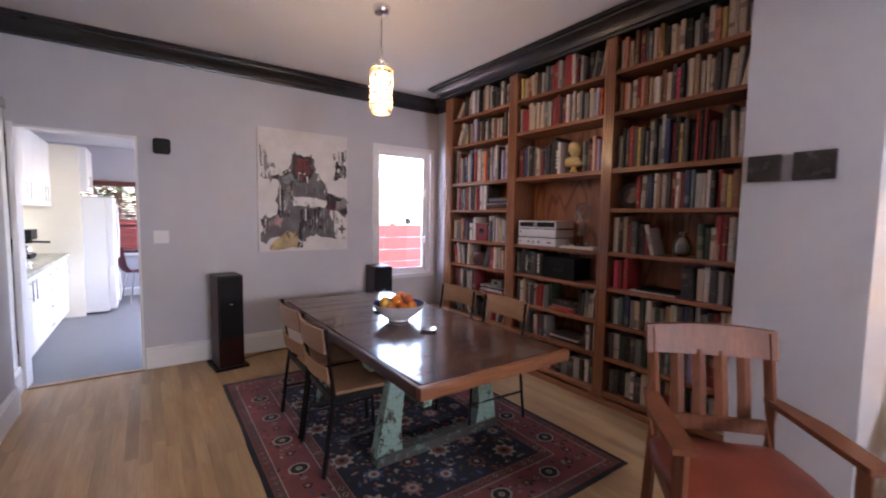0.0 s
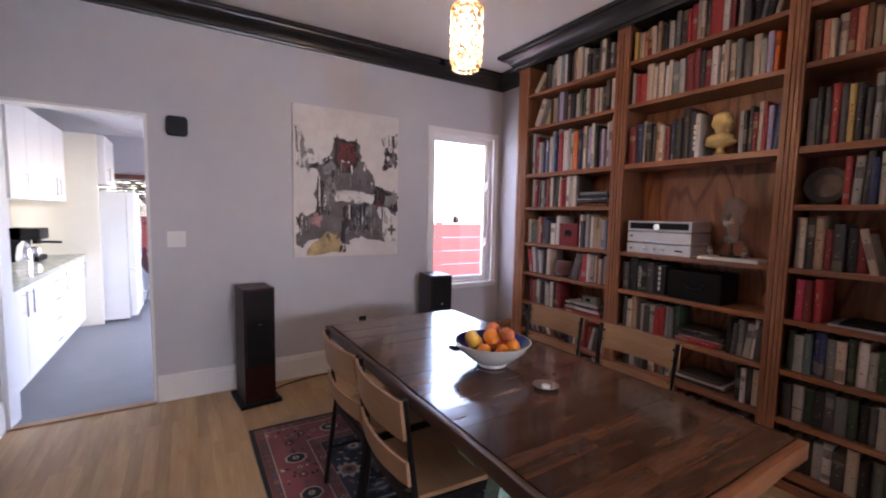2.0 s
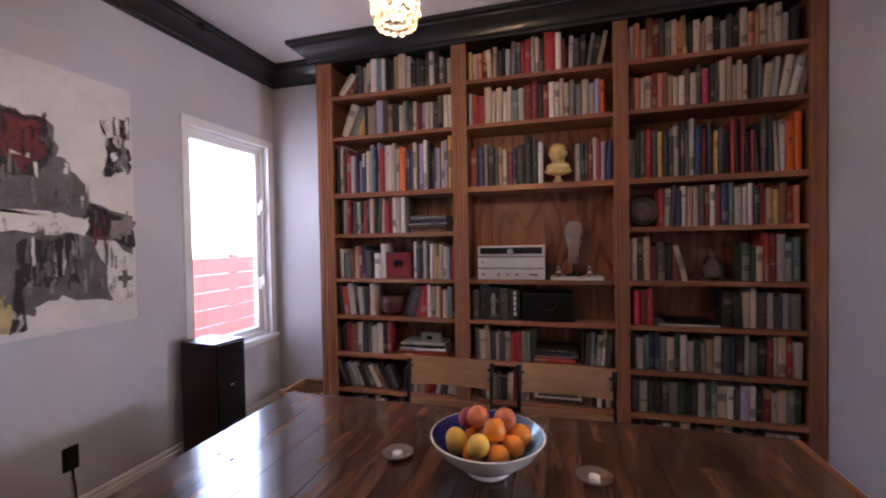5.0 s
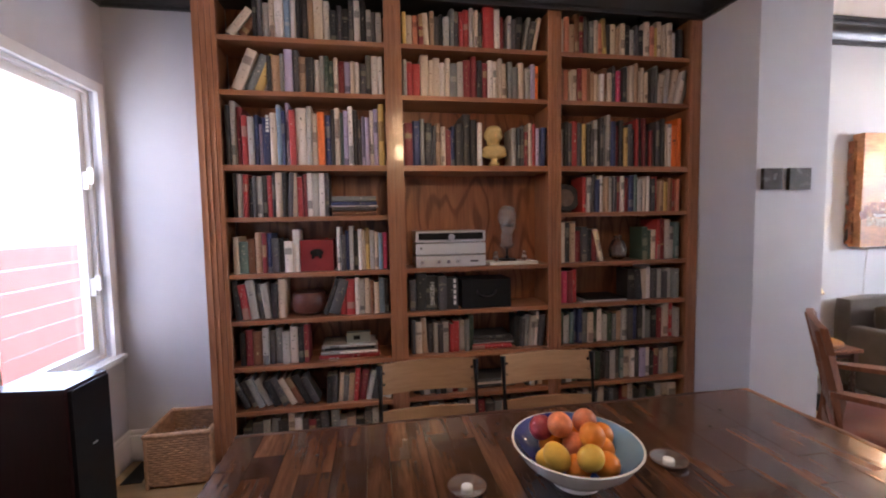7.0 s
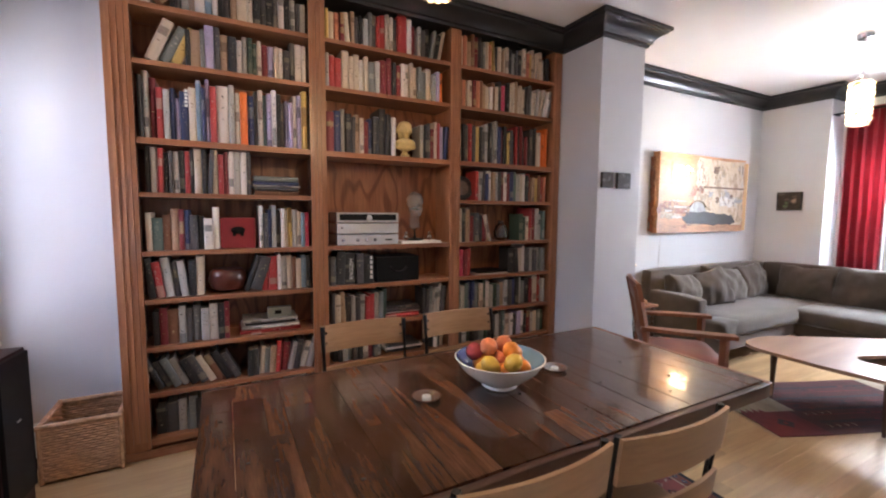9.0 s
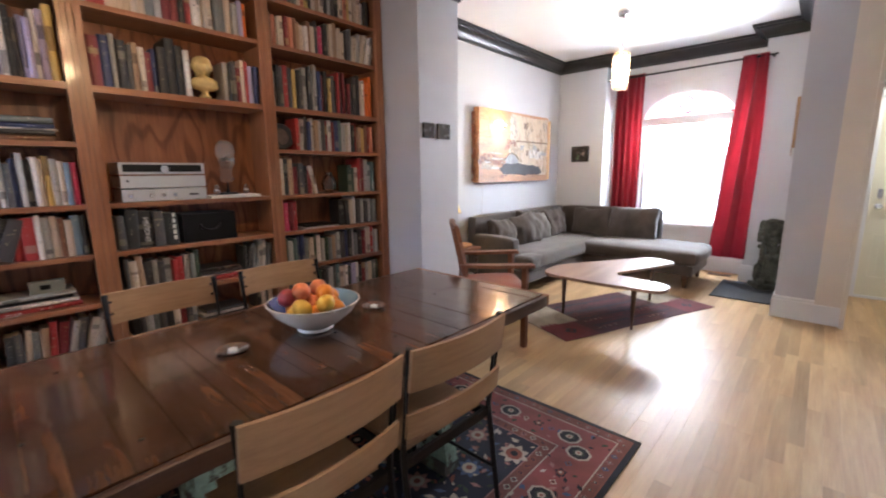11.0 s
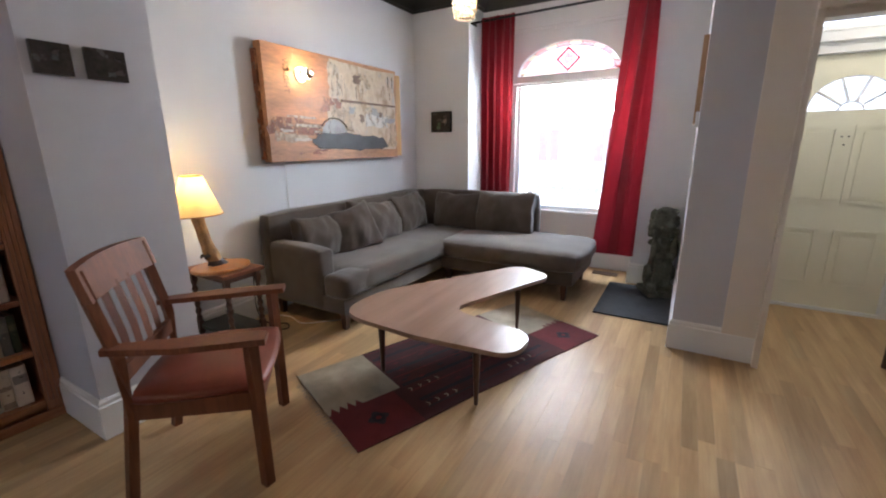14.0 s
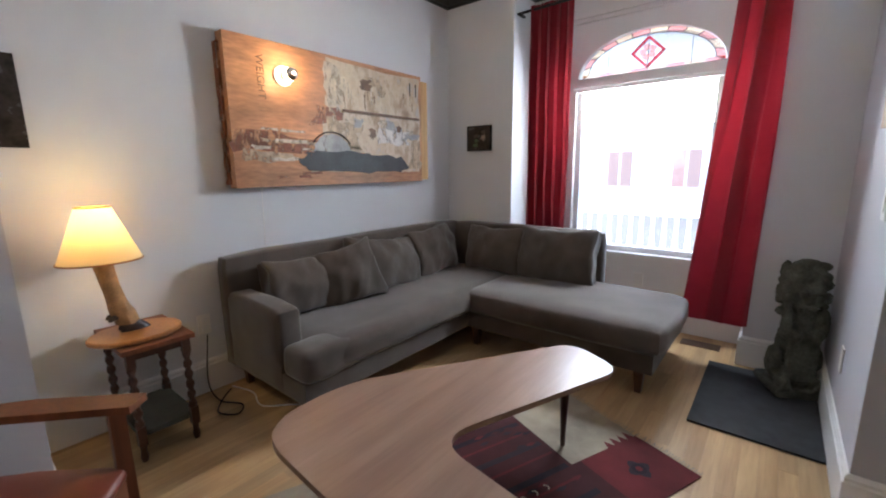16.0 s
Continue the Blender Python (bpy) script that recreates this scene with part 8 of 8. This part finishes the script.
# ---- wicker box ----
wk = thing("wicker_box", pose(3.115, 4.205, 0), "square woven wicker box beside the bookcase", "basket")
M_WICK = surface("wicker", (0.52, 0.30, 0.165), 0.6, var=0.35, scale=30, grain=140, relief=0.3)
hx, hy = 0.165, 0.165
for side in range(4):
    m = pose(0, 0, 0, 0, 0, 90 * side)
    for r in range(21):
        z = 0.022 + r * 0.0135
        pts = []
        for i in range(25):
            u = -hx + 2 * hx * i / 24
            pts.append(m @ Vector((u, -hy + 0.0032 * math.sin(math.pi * i / 2 + math.pi * (r % 2)), z)))
        b = B(); tube(b, pts, 0.0078, 5); part("strand", b, M_WICK, wk)
    b = B(); tube(b, [m @ Vector((-hx - 0.01, -hy, 0.305)), m @ Vector((hx + 0.01, -hy, 0.305))], 0.014, 8); part("rim", b, M_WICK, wk)
    b = B(); cyl(b, m @ Vector((-hx, -hy, 0.004)), m @ Vector((-hx, -hy, 0.30)), 0.011, n=8); part("corner_post", b, M_WICK, wk)
b = B(); bx(b, -hx, hx, -hy, hy, 0.02, 0.03); part("bottom", b, M_WICK, wk)

# ---- mat and lion ----
mt = B(); bx(mt, 0.335, 0.885, -2.575, -1.72, 0.001, 0.012); soften(mt, 0.004)
solid("floor_mat", mt, M_MAT, pose(0, 0, 0), "charcoal rubber mat on the maple floor", "mat")
ln = blobs([(0, 0, 0.10, 0.115, 0.12, 0.07), (-0.05, 0.05, 0.14, 0.07, 0.06, 0.10), (-0.05, -0.05, 0.14, 0.07, 0.06, 0.10), (-0.02, 0, 0.26, 0.085, 0.085, 0.17), (0.01, 0, 0.40, 0.08, 0.085, 0.15), (0.0, 0, 0.56, 0.09, 0.10, 0.10),
            (0.03, 0, 0.66, 0.095, 0.10, 0.105), (0.09, 0, 0.65, 0.055, 0.05, 0.055), (0.13, 0, 0.635, 0.03, 0.032, 0.028), (0.05, 0.06, 0.745, 0.025, 0.025, 0.03), (0.05, -0.06, 0.745, 0.025, 0.025, 0.03), (0.02, 0, 0.73, 0.07, 0.08, 0.055),
            (0.07, 0.085, 0.42, 0.035, 0.03, 0.10), (0.07, -0.085, 0.42, 0.035, 0.03, 0.10), (0.10, 0.05, 0.36, 0.03, 0.03, 0.035), (0.10, -0.05, 0.36, 0.03, 0.03, 0.035), (0.09, 0.08, 0.08, 0.06, 0.035, 0.035), (0.09, -0.08, 0.08, 0.06, 0.035, 0.035),
            (-0.10, 0.06, 0.30, 0.025, 0.025, 0.14)], 2)
lrng = random.Random(6)
curls = []
for k in range(64):
    a, z = lrng.uniform(1.0, 5.28), lrng.uniform(0.46, 0.74)
    r = 0.105 - 0.10 * abs(z - 0.60)
    curls.append((0.015 + r * math.cos(a), r * 1.05 * math.sin(a), z, 0.022, 0.022, 0.028))
for side in (-1, 1):
    curls += [(0.115, side * 0.034, 0.685, 0.018, 0.018, 0.014), (0.135, side * 0.02, 0.625, 0.022, 0.02, 0.018), (0.105, side * 0.05, 0.60, 0.025, 0.02, 0.025)]
    curls += [(0.135, side * (0.06 + 0.02 * q), 0.062, 0.02, 0.011, 0.016) for q in range(3)]
    curls += [(0.02, side * 0.10, 0.20, 0.06, 0.035, 0.09)]
for q in range(9):
    curls.append((0.085 - 0.004 * q, 0.03 * math.sin(q * 2.1), 0.54 - 0.022 * q, 0.022, 0.022, 0.02))
extra = blobs(curls, 1)
tmp = bpy.data.meshes.new("tmp"); extra.to_mesh(tmp); extra.free(); ln.from_mesh(tmp); bpy.data.meshes.remove(tmp)
bx(ln, 0.075, 0.105, -0.075, 0.075, 0.10, 0.37)
bx(ln, -0.13, 0.14, -0.125, 0.125, 0.0, 0.05)
carved("lion_statue", ln, M_STONE, pose(0.475, -2.44, 0.012, 0, 0, 115), "mossy grey stone lion statue on the mat", "statue", 0.007, 0.005, 45)

# ---- hall: stairs, newel, bench, rack ----
stair = thing("staircase", pose(-0.05, -0.02, 0), "white painted staircase rising from the hall", "staircase")
for k in range(12):
    y, z = 0.80 + 0.25 * k, 0.185 * (k + 1)
    b = B(); bx(b, -1.5, -0.66, y - 0.03, y + 0.25, z - 0.03, z); soften(b, 0.006); part("tread", b, M_PLY, stair)
    b = B(); bx(b, -1.5, -0.66, y, y + 0.02, z - 0.185, z - 0.03); part("riser", b, M_TRIM, stair)
b = B(); prism(b, [(0.76, 0.0), (1.24, 0.0), (1.24, 0.62), (0.76, 0.27)], 0.40, 0.44, 0, Matrix(((0, 0, -1, 0), (1, 0, 0, 0), (0, 1, 0, 0), (0, 0, 0, 1)))); part("stringer", b, M_TRIM, stair)
b = B(); prism(b, [(0.76, 0.27), (1.24, 0.62), (1.24, 0.66), (0.76, 0.31)], 0.385, 0.455, 0, Matrix(((0, 0, -1, 0), (1, 0, 0, 0), (0, 1, 0, 0), (0, 0, 0, 1)))); soften(b, 0.008); part("stringer_cap", b, M_TRIM, stair)
for y in (0.90, 1.03, 1.16):
    zz0 = 0.31 + (y - 0.76) * 0.73
    b = B(); lathe(b, [(0.018, zz0), (0.018, zz0 + 0.08), (0.024, zz0 + 0.1), (0.014, zz0 + 0.14), (0.022, zz0 + 0.3), (0.014, zz0 + 0.5), (0.018, zz0 + 0.66)], -0.42, y, 12); part("baluster", b, M_TRIM, stair)
b = B(); tube(b, [(-0.42, 0.72, 0.98), (-0.42, 1.24, 1.36)], 0.028, 8); part("handrail", b, M_TRIM, stair)
nw = thing("newel_post", pose(-0.475, 0.68, 0), "white turned wooden newel post", "newel post")
b = B(); bx(b, -0.062, 0.062, -0.062, 0.062, 0.0, 0.30); bx(b, -0.075, 0.075, -0.075, 0.075, 0.0, 0.10); soften(b, 0.008); part("base", b, M_TRIM, nw)
b = B(); lathe(b, [(0.05, 0.30), (0.058, 0.32), (0.046, 0.345), (0.06, 0.37), (0.06, 0.39), (0.044, 0.41), (0.052, 0.43), (0.062, 0.50), (0.058, 0.58), (0.048, 0.63), (0.042, 0.65), (0.06, 0.67), (0.062, 0.70), (0.046, 0.725), (0.05, 0.74), (0.05, 0.75)], 0, 0, 24); part("turning", b, M_TRIM, nw)
b = B(); bx(b, -0.052, 0.052, -0.052, 0.052, 0.75, 0.93); soften(b, 0.012); part("block", b, M_TRIM, nw)
b = B(); lathe(b, [(0.05, 0.93), (0.06, 0.95), (0.04, 0.97), (0.03, 0.99), (0.052, 1.02), (0.06, 1.06), (0.05, 1.10), (0.02, 1.12)], 0, 0, 24); part("finial", b, M_TRIM, nw)
M_REDLAC = surface("red_lacquered_board", (0.36, 0.03, 0.022), 0.38, var=0.12, scale=4)
bn = thing("hall_bench", pose(0, 0, 0), "red painted hall bench on metal legs", "bench")
b = B(); bx(b, -1.26, -0.80, -1.20, -0.12, 0.14, 0.55)
for v in b.verts:
    if v.co.z < 0.2 and v.co.x > -1:
        v.co.x -= 0.05
soften(b, 0.012); part("body", b, M_REDLAC, bn)
b = B(); bx(b, -1.27, -0.79, -1.21, -0.11, 0.553, 0.585); soften(b, 0.01); part("lid", b, M_REDLAC, bn)
for x in (-1.2, -0.86):
    for y in (-1.17, -0.16):
        b = B(); cyl(b, (x, y, 0.004), (x, y, 0.14), 0.012, n=10); part("leg", b, M_SILVER, bn)
fur = B(); puff(fur, -1.2, -0.76, -1.0, -0.45, 0.585, 0.635, 0.02, 14, 0.02, 4.0, 0.03)
for v in fur.verts:
    if v.co.x > -0.84:
        v.co.z -= (v.co.x + 0.84) * 1.6
solid("fur_throw", fur, surface("grey_brown_fur", (0.13, 0.115, 0.09), 0.95, var=0.5, scale=18, grain=200, relief=0.9, stretch=(1, 0.4, 1)), pose(0, 0, 0), "rumpled grey-brown fur throw on the bench", "throw")
b = B(); bx(b, -0.96, -0.80, -1.06, -0.3, 0.001, 0.02); soften(b, 0.006)
solid("boot_tray", b, M_BLACK, pose(0, 0, 0), "long black boot tray under the bench", "tray")
rk = thing("umbrella_rack", pose(-0.93, -1.62, 0, 0, 0, 25), "dark wooden umbrella rack by front door", "rack")
for sx in (-1, 1):
    for sy in (-1, 1):
        b = B(); bx(b, sx * 0.09 - 0.013, sx * 0.09 + 0.013, sy * 0.09 - 0.013, sy * 0.09 + 0.013, 0.004, 0.72); soften(b, 0.004); part("post", b, M_DARKLEG, rk)
for z in (0.15, 0.64, 0.70):
    for s in (-1, 1):
        b = B(); bx(b, -0.09, 0.09, s * 0.09 - 0.009, s * 0.09 + 0.009, z - 0.012, z + 0.012); part("rail", b, M_DARKLEG, rk)
        b = B(); bx(b, s * 0.09 - 0.009, s * 0.09 + 0.009, -0.09, 0.09, z - 0.012, z + 0.012); part("rail", b, M_DARKLEG, rk)
hk = thing("carved_hook_rack", pose(-1.18, -1.95, 1.60), "carved reddish wooden hook rack on the wall", "hook rack")
for k in range(3):
    b = B(); tube(b, [(0.015, -0.05 + 0.05 * k, -0.1), (0.03, -0.05 + 0.05 * k, 0.0), (0.02, -0.05 + 0.05 * k, 0.13 - 0.03 * k)], [0.012, 0.018, 0.006], 8); part("prong", b, M_ARM, hk)
b = B(); bx(b, 0.0, 0.02, -0.08, 0.08, -0.12, -0.06); soften(b, 0.006); part("board", b, M_ARM, hk)
b = B(); tube(b, [(0.02, 0.0, -0.1), (0.025, 0.01, -0.3), (0.02, 0.0, -0.42)], 0.004, 6); part("strap", b, M_BLACK, hk)

# ---- floor strips: the open middle of the floor as single pieces, the rest joined ----
rng = random.Random(11)
W = 0.068
strips = {}
rest = B()
x = -1.6
count = 0
while x < 3.28:
    y = -3.18 + rng.uniform(-0.5, 0)
    while y < 4.62:
        ln = rng.choice((0.45, 0.6, 0.75, 0.9, 1.05, 1.2, 1.35))
        ya, yb = max(y, -3.18), min(y + ln, 4.625)
        if yb - ya > 0.02:
            cx, cy = x + W / 2, (ya + yb) / 2
            if -0.75 < cx < 1.85 and -2.7 < cy < 4.1 and count < 300:
                key = round(yb - ya, 3)
                if key not in strips:
                    b = B(); bx(b, -W / 2 + 0.00012, W / 2 - 0.00012, -key / 2 + 0.00012, key / 2 - 0.00012, -0.012, 0.0)
                    es = [e for e in b.edges if all(v.co.z > -0.001 for v in e.verts)]
                    bmesh.ops.bevel(b, geom=es, offset=0.0003, segments=1, affect='EDGES')
                    strips[key] = mesh_of("floor_strip", b, M_FLOOR, 0)
                o = new("floor_strip", strips[key]); o.parent = floor; o.location = (cx, cy, rng.uniform(-0.0004, 0.0002))
                count += 1
            else:
                dz = rng.uniform(-0.0004, 0.0002)
                vs = bx(rest, x + 0.00012, x + W - 0.00012, ya + 0.00012, yb - 0.00012, -0.012, dz)
        y += ln
    x += W
o = new("floor_strips", mesh_of("floor_strips", rest, M_FLOORJ, 0))
o.parent = floor
tagged(o, kind="stuff")
